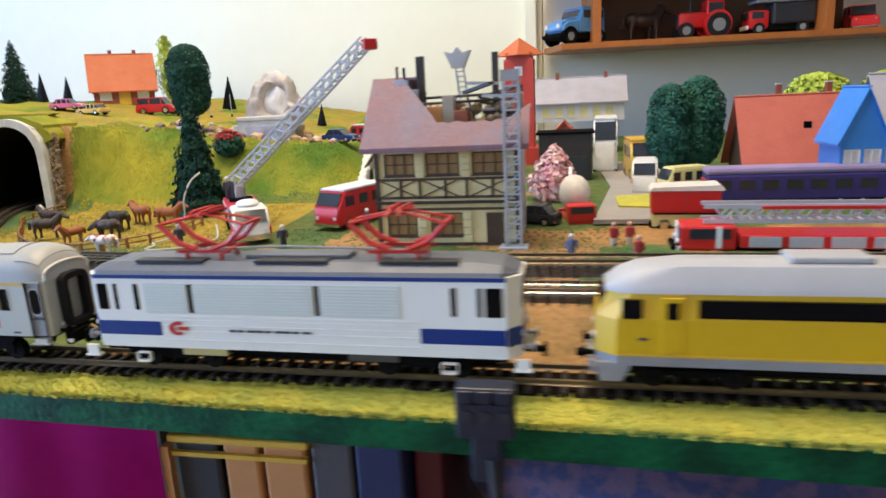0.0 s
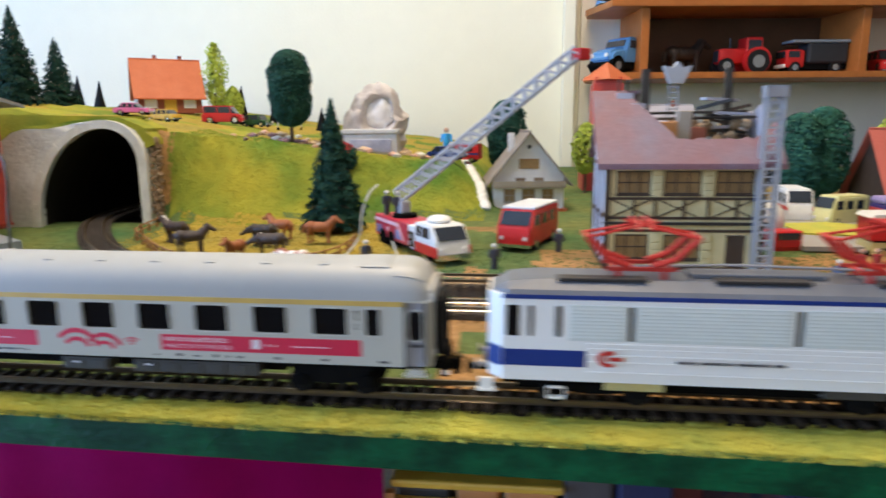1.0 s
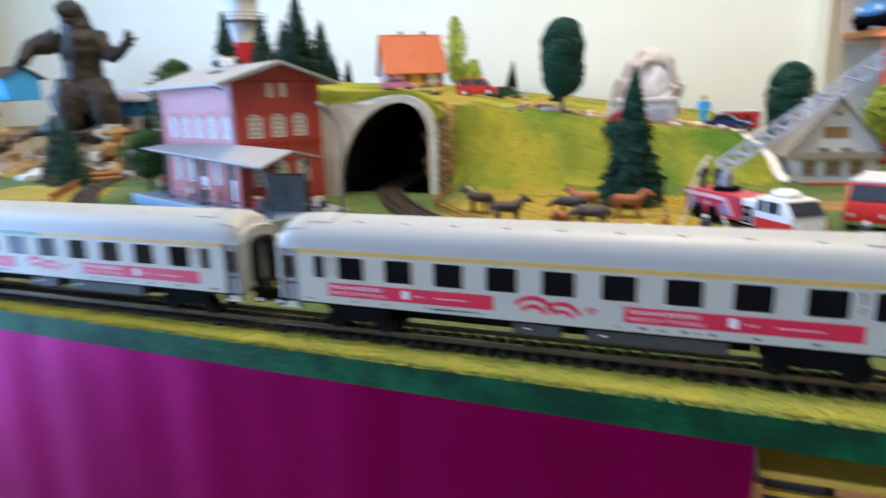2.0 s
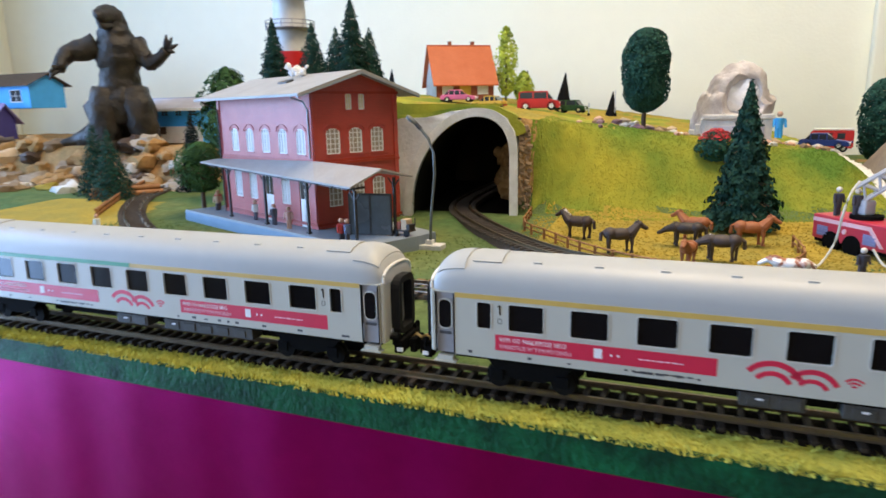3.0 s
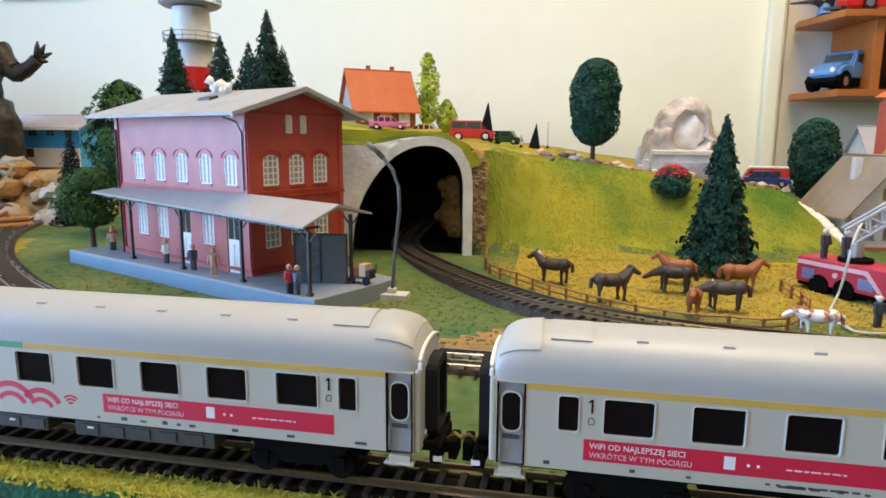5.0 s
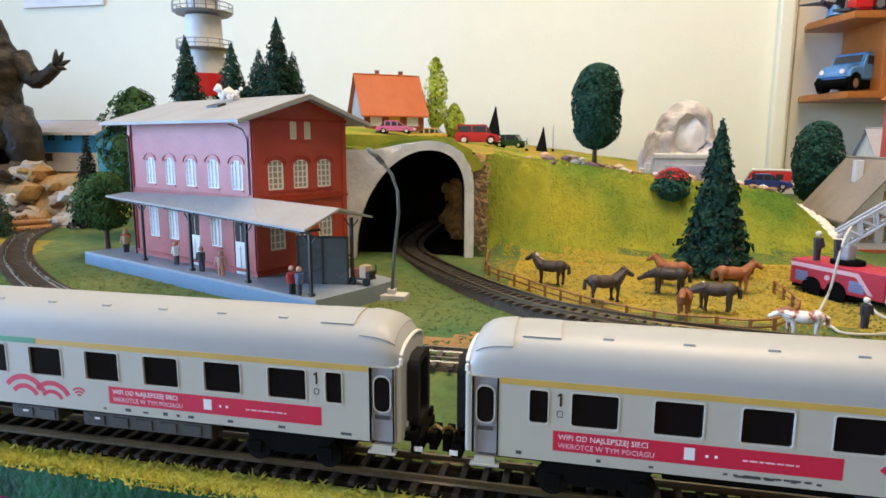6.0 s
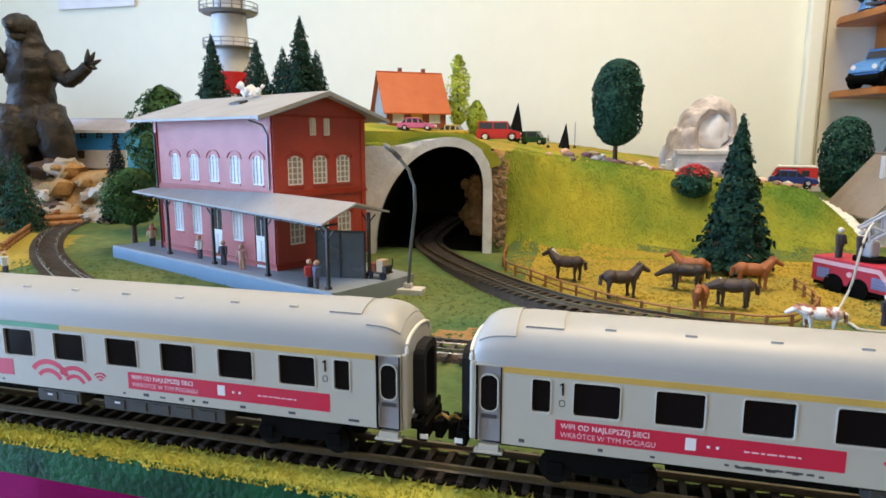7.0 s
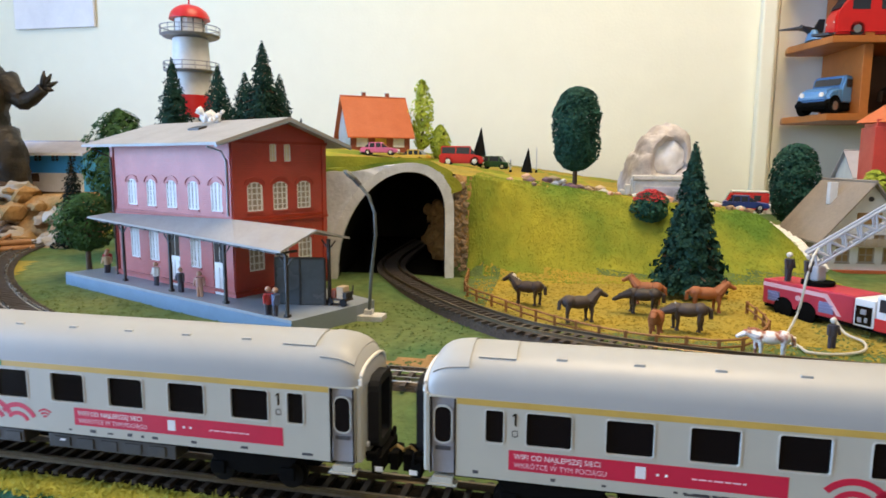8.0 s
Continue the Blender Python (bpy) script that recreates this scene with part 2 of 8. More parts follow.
define("horse_rust", (0.34, 0.105, 0.030), 0.6, second=(0.26, 0.08, 0.025), scale=120, fine=0.2)
define("horse_grey", (0.070, 0.046, 0.036), 0.6, second=(0.042, 0.028, 0.023), scale=120, fine=0.2)
define("cow_patched", (0.80, 0.74, 0.70), 0.6, second=(0.36, 0.13, 0.08), scale=140, contrast=0.04, fine=0.1)
define("locker_blue", (0.22, 0.24, 0.42), 0.5, scale=120, fine=0.15)
define("stripe_pink", (0.78, 0.50, 0.55), 0.45, scale=120, fine=0.1)
define("fire_red", (0.60, 0.018, 0.018), 0.35, second=(0.52, 0.015, 0.015), scale=40, fine=0.06)
define("fire_pink", (0.52, 0.035, 0.065), 0.35, second=(0.45, 0.03, 0.055), scale=40, fine=0.06)
define("ladder_grey", (0.44, 0.45, 0.48), 0.4, second=(0.38, 0.39, 0.42), scale=50, fine=0.08)
define("chrome", (0.75, 0.75, 0.76), 0.2, metal=1.0, scale=60, fine=0.05)
define("tyre", (0.010, 0.010, 0.011), 0.7, scale=90, fine=0.2, spec=0.25)
define("car_glass", (0.03, 0.035, 0.045), 0.1, scale=50, fine=0.05)
define("white_plastic", (0.80, 0.80, 0.79), 0.4, scale=50, fine=0.04)
define("car_pink", (0.72, 0.16, 0.34), 0.35, scale=50, fine=0.05)
define("car_yellow", (0.75, 0.46, 0.06), 0.35, scale=50, fine=0.05)
define("car_cream", (0.74, 0.70, 0.34), 0.35, scale=50, fine=0.05)
define("car_blue", (0.10, 0.28, 0.58), 0.3, second=(0.08, 0.24, 0.52), scale=50, fine=0.05)
define("house_blue", (0.035, 0.24, 0.72), 0.5, second=(0.03, 0.20, 0.62), scale=40, fine=0.08)
define("train_purple", (0.045, 0.030, 0.20), 0.4, second=(0.03, 0.02, 0.13), scale=40, fine=0.1)
define("train_lilac", (0.30, 0.24, 0.46), 0.45, scale=40, fine=0.1)
define("figure_dark", (0.045, 0.045, 0.075), 0.7, second=(0.06, 0.05, 0.05), scale=200, fine=0.3)
define("figure_blue", (0.13, 0.17, 0.30), 0.7, scale=200, fine=0.3)
define("figure_red", (0.50, 0.05, 0.05), 0.7, scale=200, fine=0.3)
define("figure_tan", (0.60, 0.44, 0.28), 0.7, scale=200, fine=0.3)
define("figure_pale", (0.66, 0.40, 0.34), 0.7, scale=200, fine=0.2)
define("figure_white", (0.72, 0.68, 0.62), 0.7, scale=200, fine=0.3)
define("figure_skin", (0.62, 0.36, 0.25), 0.7, scale=200, fine=0.1)
define("scaly_grey", (0.011, 0.0088, 0.0075), 0.5, second=(0.040, 0.029, 0.019), scale=35, contrast=0.15, fine=0.4, bump=0.003, bump_scale=130, spec=0.4)
define("road_grey", (0.34, 0.32, 0.30), 0.8, second=(0.29, 0.27, 0.26), scale=30, fine=0.12)
define("lamp_post_grey", (0.11, 0.12, 0.11), 0.4, scale=60, fine=0.15)
define("crystal_white", (0.62, 0.58, 0.56), 0.4, second=(0.40, 0.35, 0.34), scale=45, contrast=0.16, fine=0.2, bump=0.002, bump_scale=120, spec=0.5)
define("box_orange", (0.55, 0.25, 0.085), 0.6, second=(0.47, 0.20, 0.065), scale=12, fine=0.1)
define("box_dark", (0.024, 0.027, 0.034), 0.5, second=(0.018, 0.020, 0.024), scale=20, fine=0.2)
define("box_grey", (0.07, 0.07, 0.08), 0.5, scale=20, fine=0.15)
define("box_blue", (0.012, 0.025, 0.09), 0.5, scale=20, fine=0.15)
define("lilac_cloth", (0.045, 0.045, 0.115), 0.85, second=(0.13, 0.075, 0.12), scale=70, contrast=0.06, fine=0.3)
define("cable_pale", (0.62, 0.60, 0.52), 0.5, scale=60, fine=0.05)
define("paper", (0.78, 0.77, 0.78), 0.6, second=(0.66, 0.65, 0.68), scale=14, fine=0.05)
define("socket_blue", (0.010, 0.014, 0.030), 0.45, second=(0.007, 0.010, 0.022), scale=60, fine=0.2)
define("wall_stain_white", (0.68, 0.675, 0.66), 0.5, scale=60, fine=0.06)
define("tower_red", (0.58, 0.060, 0.045), 0.45, second=(0.50, 0.05, 0.04), scale=60, fine=0.1)
define("line_green", (0.06, 0.30, 0.14), 0.45, scale=60, fine=0.06)
define("blossom_pink", (0.62, 0.26, 0.30), 0.7, second=(0.70, 0.50, 0.46), scale=90, contrast=0.1, island=0.4, fine=0.3, spec=0.2)
define("black_needles", (0.008, 0.016, 0.014), 0.85, second=(0.006, 0.010, 0.010), scale=90, island=0.4, fine=0.3, spec=0.15)
define("ballast_grey", (0.115, 0.092, 0.074), 0.95, second=(0.075, 0.060, 0.050), scale=80, fine=0.5, bump=0.0014, bump_scale=700, spec=0.1)
define("sleeper_grey", (0.085, 0.070, 0.060), 0.7, scale=120, island=0.25, spec=0.2)
define("crystal_core", (0.88, 0.88, 0.90), 0.12, second=(0.74, 0.72, 0.73), scale=70, contrast=0.1, fine=0.1, spec=0.8)
define("binder_red", (0.10, 0.008, 0.018), 0.5, scale=20, fine=0.15)
define("tent_blue", (0.05, 0.40, 0.85), 0.5, second=(0.04, 0.34, 0.75), scale=60, fine=0.1)
define("roof_lilac", (0.42, 0.40, 0.44), 0.5, scale=40, fine=0.08)


# ==== shapes ====
def link_mesh(name, bm, mat, parent=None, label="", smooth=False):
    me = bpy.data.meshes.new(name)
    bmesh.ops.recalc_face_normals(bm, faces=bm.faces)
    bm.to_mesh(me)
    bm.free()
    if smooth:
        me.shade_smooth()
        me.set_sharp_from_angle(angle=radians(40))
    for x in (mat if isinstance(mat, (list, tuple)) else [mat]):
        me.materials.append(M[x])
    ob = new(name, me)
    if parent:
        ob.parent = parent
    return tagged(ob, label)


def part(name, bm, mat, parent, label="", smooth=False):
    return link_mesh(name, bm, mat, parent, label, smooth)


def thing(name, label, category, m=None, group=""):
    ob = new(name)
    ob.empty_display_size = 0.02
    if m is not None:
        ob.matrix_world = m
    return tagged(ob, label, category, group)


def solid(name, bm, mat, label, category, m=None, group="", smooth=False, kind=""):
    ob = link_mesh(name, bm, mat, smooth=smooth)
    if m is not None:
        ob.matrix_world = m
    return tagged(ob, label, category, group, kind)


def box(bm, x0, x1, y0, y1, z0, z1, bevel=0.0, mat=0, m=None):
    vs = bmesh.ops.create_cube(bm, size=1.0)["verts"]
    t = Matrix.Translation(((x0 + x1) / 2, (y0 + y1) / 2, (z0 + z1) / 2)) @ Matrix.Diagonal((x1 - x0, y1 - y0, z1 - z0, 1))
    bmesh.ops.transform(bm, matrix=(m @ t) if m is not None else t, verts=vs)
    faces = {f for v in vs for f in v.link_faces}
    for f in faces:
        f.material_index = mat
    if bevel:
        bmesh.ops.bevel(bm, geom=list({e for f in faces for e in f.edges}), offset=bevel, segments=2, affect="EDGES", profile=0.5)
    return bm


def B(*a, **k):
    return box(bmesh.new(), *a, **k)


def cyl(bm, p, q, r, r2=None, n=12, mat=0):
    """A rod or cone from p to q."""
    p, q = Vector(p), Vector(q)
    d = q - p
    res = bmesh.ops.create_cone(bm, cap_ends=True, segments=n, radius1=r, radius2=r if r2 is None else r2, depth=d.length)
    m = Matrix.Translation((p + q) / 2) @ d.to_track_quat("Z", "Y").to_matrix().to_4x4()
    bmesh.ops.transform(bm, matrix=m, verts=res["verts"])
    for f in {f for v in res["verts"] for f in v.link_faces}:
        f.material_index = mat
    return bm


def C(*a, **k):
    return cyl(bmesh.new(), *a, **k)


def ball(bm, c, r, sub=2, mat=0, rough=0.0, scale=(1, 1, 1), freq=60.0):
    res = bmesh.ops.create_icosphere(bm, subdivisions=sub, radius=1.0)
    for v in res["verts"]:
        k = 1 + rough * noise.noise(Vector(v.co) * 1.7 + Vector(c) * freq)
        v.co = Vector((v.co.x * scale[0] * r * k + c[0], v.co.y * scale[1] * r * k + c[1], v.co.z * scale[2] * r * k + c[2]))
    for f in {f for v in res["verts"] for f in v.link_faces}:
        f.material_index = mat
    return bm


def prism(bm, outline, axis, a, b, mat=0):
    """An outline extruded between a and b along an axis: x takes (y, z), y takes (x, z), z takes (x, y)."""
    def put(p, h):
        return {"x": (h, p[0], p[1]), "y": (p[0], h, p[1]), "z": (p[0], p[1], h)}[axis]
    lo = [bm.verts.new(put(p, a)) for p in outline]
    hi = [bm.verts.new(put(p, b)) for p in outline]
    fs = [bm.faces.new(lo), bm.faces.new(hi)]
    k = len(outline)
    for i in range(k):
        fs.append(bm.faces.new((lo[i], lo[(i + 1) % k], hi[(i + 1) % k], hi[i])))
    for f in fs:
        f.material_index = mat
    return bm


def P(*a, **k):
    return prism(bmesh.new(), *a, **k)


def sweep(bm, pts, profile, closed=False, mat=0):
    """A profile of (side, up) swept along points."""
    rings = []
    k = len(pts)
    for i, p in enumerate(pts):
        p = Vector(p)
        a = Vector(pts[(i - 1) % k if closed else max(i - 1, 0)])
        b = Vector(pts[(i + 1) % k if closed else min(i + 1, k - 1)])
        d = (b - a).normalized()
        up = Vector((0, 0, 1)) if abs(d.z) < 0.9 else Vector((0, 1, 0))
        side = d.cross(up).normalized()
        up = side.cross(d).normalized()
        rings.append([bm.verts.new(p + side * s + up * u) for s, u in profile])
    n = len(profile)
    for i in range(k if closed else k - 1):
        r, s = rings[i], rings[(i + 1) % k]
        for j in range(n):
            bm.faces.new((r[j], r[(j + 1) % n], s[(j + 1) % n], s[j])).material_index = mat
    if not closed:
        bm.faces.new(rings[0]).material_index = mat
        bm.faces.new(rings[-1]).material_index = mat
    return bm


def tube(bm, pts, r, n=6, mat=0, closed=False):
    return sweep(bm, pts, [(r * math.cos(2 * math.pi * i / n), r * math.sin(2 * math.pi * i / n)) for i in range(n)], closed, mat)


def curve_points(pts, step):
    """Points along a smooth line through pts, about a step apart."""
    pts = [Vector(p) for p in pts]
    pts = [2 * pts[0] - pts[1]] + pts + [2 * pts[-1] - pts[-2]]
    dense = []
    for i in range(1, len(pts) - 2):
        a, b, c, d = pts[i - 1:i + 3]
        n = max(24, int((c - b).length / step * 5))
        for k in range(n):
            t = k / n
            dense.append(0.5 * ((2 * b) + (c - a) * t + (2 * a - 5 * b + 4 * c - d) * t * t + (3 * b - a - 3 * c + d) * t ** 3))
    dense.append(pts[-2])
    out, gone = [dense[0]], 0.0
    for a, b in zip(dense, dense[1:]):
        gone += (b - a).length
        if gone >= step:
            out.append(b)
            gone = 0.0
    return out


def holed(bm, x0, x1, z0, z1, holes, y0, y1, mat=0):
    """A wall from y0 to y1 with rectangular openings (xa, xb, za, zb) through it."""
    xs = sorted({x0, x1, *[h[0] for h in holes], *[h[1] for h in holes]})
    zs = sorted({z0, z1, *[h[2] for h in holes], *[h[3] for h in holes]})
    grid = {}

    def v(x, y, z):
        key = (round(x, 6), round(y, 6), round(z, 6))
        if key not in grid:
            grid[key] = bm.verts.new((x, y, z))
        return grid[key]

    def quad(*c):
        bm.faces.new([v(*p) for p in c]).material_index = mat
    inside = lambda x, z: any(h[0] < x < h[1] and h[2] < z < h[3] for h in holes)
    full = lambda i, j: 0 <= i < len(xs) - 1 and 0 <= j < len(zs) - 1 and not inside((xs[i] + xs[i + 1]) / 2, (zs[j] + zs[j + 1]) / 2)
    for i in range(len(xs) - 1):
        for j in range(len(zs) - 1):
            if not full(i, j):
                continue
            a, b, c, d = xs[i], xs[i + 1], zs[j], zs[j + 1]
            quad((a, y0, c), (b, y0, c), (b, y0, d), (a, y0, d))
            quad((a, y1, c), (a, y1, d), (b, y1, d), (b, y1, c))
            if not full(i - 1, j):
                quad((a, y0, c), (a, y0, d), (a, y1, d), (a, y1, c))
            if not full(i + 1, j):
                quad((b, y0, c), (b, y1, c), (b, y1, d), (b, y0, d))
            if not full(i, j - 1):
                quad((a, y0, c), (a, y1, c), (b, y1, c), (b, y0, c))
            if not full(i, j + 1):
                quad((a, y0, d), (b, y0, d), (b, y1, d), (a, y1, d))
    return bm


def rounded(x0, x1, z0, z1, r, n=4):
    out = []
    for cx, cz, a0 in ((x1 - r, z1 - r, 0), (x0 + r, z1 - r, 90), (x0 + r, z0 + r, 180), (x1 - r, z0 + r, 270)):
        for i in range(n + 1):
            a = radians(a0 + 90 * i / n)
            out.append((cx + r * math.cos(a), cz + r * math.sin(a)))
    return out


def ring_frame(bm, x0, x1, z0, z1, w, r, y0, y1, mat=0):
    """A rounded window frame, w wide, between y0 and y1."""
    inner, outer = rounded(x0, x1, z0, z1, r), rounded(x0 - w, x1 + w, z0 - w, z1 + w, r + w)
    loops = [[bm.verts.new((p[0], y, p[1])) for p in o] for o, y in ((inner, y1), (inner, y0), (outer, y0), (outer, y1))]
    n = len(inner)
    for a, b in zip(loops, loops[1:] + loops[:1]):
        for i in range(n):
            bm.faces.new((a[i], a[(i + 1) % n], b[(i + 1) % n], b[i])).material_index = mat
    return bm


def words(name, text, size, m, mat, parent, label="", depth=0.00008, wide=1.0, bold=0.0):
    """Raised lettering as a mesh; m places it in its parent's space, reading along x with y up."""
    cu = bpy.data.curves.new(name, "FONT")
    cu.body, cu.size, cu.extrude, cu.resolution_u = text, size, depth, 2
    cu.offset = bold * size
    tmp = new(name, cu)
    me = bpy.data.meshes.new_from_object(tmp.evaluated_get(bpy.context.evaluated_depsgraph_get()))
    bpy.data.objects.remove(tmp)
    bpy.data.curves.remove(cu)
    me.transform(m @ Matrix.Diagonal((wide, 1, 1, 1)))
    me.materials.clear()
    me.materials.append(M[mat])
    ob = new(name, me)
    ob.parent = parent
    return tagged(ob, label)


FRONT = pose(0, 0, 0, 90, 0, 0)

# ==== room ====
def structure(name, bm, mat, label, m=None, smooth=False, category="structure"):
    return solid(name, bm, mat, label, category, m, kind="structure", smooth=smooth)


X0, X1, Y0, Y1, Z0, Z1 = -2.1, 2.1, -2.6, 1.38, -0.78, 1.68
structure("floor", B(X0 - .1, X1 + .1, Y0 - .1, Y1 + .4, Z0 - .05, Z0), "floor_wood", "brown wooden floor of the room", category="floor")
structure("ceiling", B(X0 - .1, X1 + .1, Y0 - .1, Y1 + .4, Z1, Z1 + .08), "ceiling_paint", "plain white painted ceiling", category="ceiling")
structure("wall_north", B(X0 - .1, .486, Y1, Y1 + .1, Z0, Z1), "wall_paint", "cream painted wall behind the model landscape", category="wall")
# the east and south walls are unseen; they hold back bounced light
structure("wall_east", B(X1, X1 + .1, Y0, Y1 + .30, Z0, Z1), "room_beige", "dark beige unseen wall that cuts bounced light", category="wall")
structure("wall_west", holed(bmesh.new(), Y0, Y1 - .002, Z0, Z1, [(-1.325, 0.325, -0.75, 1.15)], 0, .1), "wall_paint", "cream painted wall with a bright window", pose(X0, 0, 0, 0, 0, 90), category="wall")
structure("wall_south", holed(bmesh.new(), X0, X1, Z0, Z1, [(-0.65, 1.35, 0.2, 1.45)], Y0 - .1, Y0), "room_beige", "dark beige unseen wall with an added window", category="wall")
win = thing("window_1", "white framed window in the side wall", "window", pose(X0 - .05, 0, 0, 0, 0, 90))
win["kind"] = "structure"
part("window_frame", ring_frame(bmesh.new(), -1.285, 0.285, -0.71, 1.11, 0.04, 0.005, -.03, .03), "frame_white", win)
part("mullion", B(-.52, -.48, -.02, .02, -0.75, 1.15), "frame_white", win)
# this window is added unseen, as a source for the warm fill
win = thing("window_2", "white framed window added unseen behind the viewer", "window", pose(0, Y0 - .05, 0))
win["kind"] = "structure"
part("window_frame", ring_frame(bmesh.new(), -0.61, 1.31, 0.24, 1.41, 0.04, 0.005, -.03, .03), "frame_white", win)
part("mullion", B(0.33, 0.37, -.02, .02, 0.2, 1.45), "frame_white", win)
# cable duct by the shelves, where the wall bends back, and the cooler wall behind them
structure("trim", B(0.445, 0.475, Y1 - .03, Y1 - .001, -0.2, Z1 - .002, bevel=.004), "wall_paint", "cream cable duct running up the wall", category="trim")
# the cooler tint of this wall puts its shade into the paint
structure("wall_north_east", P([(.488, Y1), (X1 - .002, Y1 + .225), (X1 - .002, Y1 + .325), (.488, Y1 + .1)], "z", Z0, Z1), "wall_paint_cool", "pale wall behind the shelves, tinted cooler for its shade", category="wall")
solid("wall_picture", B(-.125, .125, -.004, .004, -.085, .085, bevel=.001), "paper", "pale printed sheet hanging on the cream wall", "picture", pose(-1.35, Y1 - .006, 0.565, 0, 0, 0))

# ==== table and landscape ====
BX0, BX1, BY1 = -1.95, 1.5, 1.34


def front_edge(x):
    """The table edge, which runs slightly askew to the train."""
    return -0.0125 - 0.031 * min(max(x, -0.9), 1.2)


def smooth01(t):
    t = min(max(t, 0.0), 1.0)
    return t * t * (3 - 2 * t)


def hill_front(x):
    """How far back the slope begins."""
    if x < -0.34:
        return 0.425 + 0.08 * smooth01((-0.34 - x) / 0.06) + min(max(-0.40 - x, 0) * 0.35, 0.05)
    if x < -0.062:
        return 0.425
    return 0.405 + 0.016 * smooth01((-0.03 - x) / 0.03) + 0.16 * max(x - 0.02, 0)


def ground(x, y):
    base = -0.0055 + 0.0135 * smooth01((y - 0.03) / 0.07) + 0.005 * smooth01((y - 0.25) / 0.2)
    top = min(max(0.112 - 0.135 * (x + 0.06), 0.05), 0.148)
    if x < -0.43:
        top += (0.072 - top) * smooth01((-0.44 - x) / 0.16)
    steep = 0.02 if -0.34 < x < -0.062 else 0.105
    if -0.40 < x <= -0.34:
        steep = 0.02 + 0.085 * smooth01((-0.34 - x) / 0.06)
    if -0.062 <= x < 0.02:
        steep = 0.03 + 0.075 * smooth01((x + 0.062) / 0.07)
    if x < -0.62:
        steep = 0.05
    k = smooth01((y - hill_front(x)) / steep) * smooth01((0.335 - x) / 0.09)
    wob = 0.004 * noise.noise(Vector((x * 22, y * 22, 0.3))) + 0.002 * noise.noise(Vector((x * 60, y * 60, 1.7)))
    return base + (top - base) * k + wob * (0.15 + k) * smooth01((y - 0.15) / 0.1)


def terrain_mesh():
    bm = bmesh.new()
    xs = list(np.arange(BX0, -0.8, 0.03)) + list(np.arange(-0.8, 0.9, 0.0085)) + list(np.arange(0.9, BX1 + 0.01, 0.03))
    ys = [-1, -2, -3, -4, 0.06] + list(np.arange(0.08, 0.72, 0.0085)) + list(np.arange(0.73, BY1, 0.025))
    def row_y(x, k):
        """The first rows follow the table edge and the front track."""
        return k if k > 0 else (front_edge(x) + .0025, front_edge(x) + .007, .005 - .014 * x, .030 - .014 * x)[-k - 1]
    grid = [[bm.verts.new((x, row_y(x, k), ground(x, row_y(x, k)))) for x in xs] for k in ys]
    for j in range(len(ys) - 1):
        for i in range(len(xs) - 1):
            x = (xs[i] + xs[i + 1]) / 2
            y = (row_y(x, ys[j]) + row_y(x, ys[j + 1])) / 2
            if -0.212 < x < -0.066 and 0.408 < y < 0.452:
                continue
            f = bm.faces.new((grid[j][i], grid[j][i + 1], grid[j + 1][i + 1], grid[j + 1][i]))
            h = ground(x, y)
            slope = abs(ground(x, y + .01) - ground(x, y - .01)) / .02
            nn = noise.noise(Vector((x * 14, y * 14, 5.0)))
            f.material_index = 0
            if j < 2:
                f.material_index = 4
            elif j == 2:
                f.material_index = 5
            elif h > 0.02 and x > -0.6:
                f.material_index = 1
                if h > 0.075 and slope < 0.3 and nn > -0.1:
                    f.material_index = 2
                if -0.075 < x < -0.054 and y < 0.47:
                    f.material_index = 3
            elif -0.72 < x < -0.47 and 0.18 < y < 0.40 and x < -0.30 - 0.6 * y:
                f.material_index = 2
            elif x < -0.6 and y > 0.5:
                f.material_index = 3
            elif -0.02 < x < 0.28 and 0.225 < y < 0.43 and (y > 0.25 - x * 0.1):
                f.material_index = 2
            elif (nn > 0.42 and x > .25) or (0.13 < y < 0.185 and -0.07 < x < 0.10 and nn > 0.0) or (x > 0.30 and y < 0.30 and nn > -0.05):
                f.material_index = 3
    return bm


structure("ground", terrain_mesh(), ["green_turf", "hill_turf", "dry_turf", "earth", "yellow_turf", "ballast_brown"], "model landscape of green and yellow scatter grass with a steep hill", smooth=True, category="ground")
board = thing("table_board", "thick board with a roughly painted green edge", "table")
edge = [(x, front_edge(x)) for x in np.arange(BX0, BX1 + .01, .05)]
part("board", P(edge + [(BX1, BY1), (BX0, BY1)], "z", -0.0205, -0.0057), "green_paint", board)
for x in (-1.8, -0.6, 0.75, 1.4):
    for y in (0.30, 1.2):
        part("leg", B(x - .03, x + .03, y - .03, y + .03, Z0, -.0205), "shelf_inner", board)


def cloth_mesh(x0, x1, y, z0, z1, fold):
    bm = bmesh.new()
    n, rows = 150, 14
    grid = []
    for j in range(rows + 1):
        z = z1 + (z0 - z1) * j / rows
        row = []
        for i in range(n + 1):
            x = x0 + (x1 - x0) * i / n
            amp = fold * (0.25 + 0.75 * j / rows)
            row.append(bm.verts.new((x, y + amp * (math.sin(x * 46) + 0.6 * math.sin(x * 83 + 1) + 0.8 * noise.noise(Vector((x * 9, z * 3, 2)))), z)))
        grid.append(row)
    for j in range(rows):
        for i in range(n):
            bm.faces.new((grid[j][i], grid[j][i + 1], grid[j + 1][i + 1], grid[j + 1][i]))
    bmesh.ops.solidify(bm, geom=bm.faces[:], thickness=0.0015)
    return bm


solid("table_curtain", cloth_mesh(-0.56, 0.250, 0.122, -0.72, -0.0206, 0.0022), "purple_cloth", "purple cloth hanging under the table edge", "curtain", smooth=True)

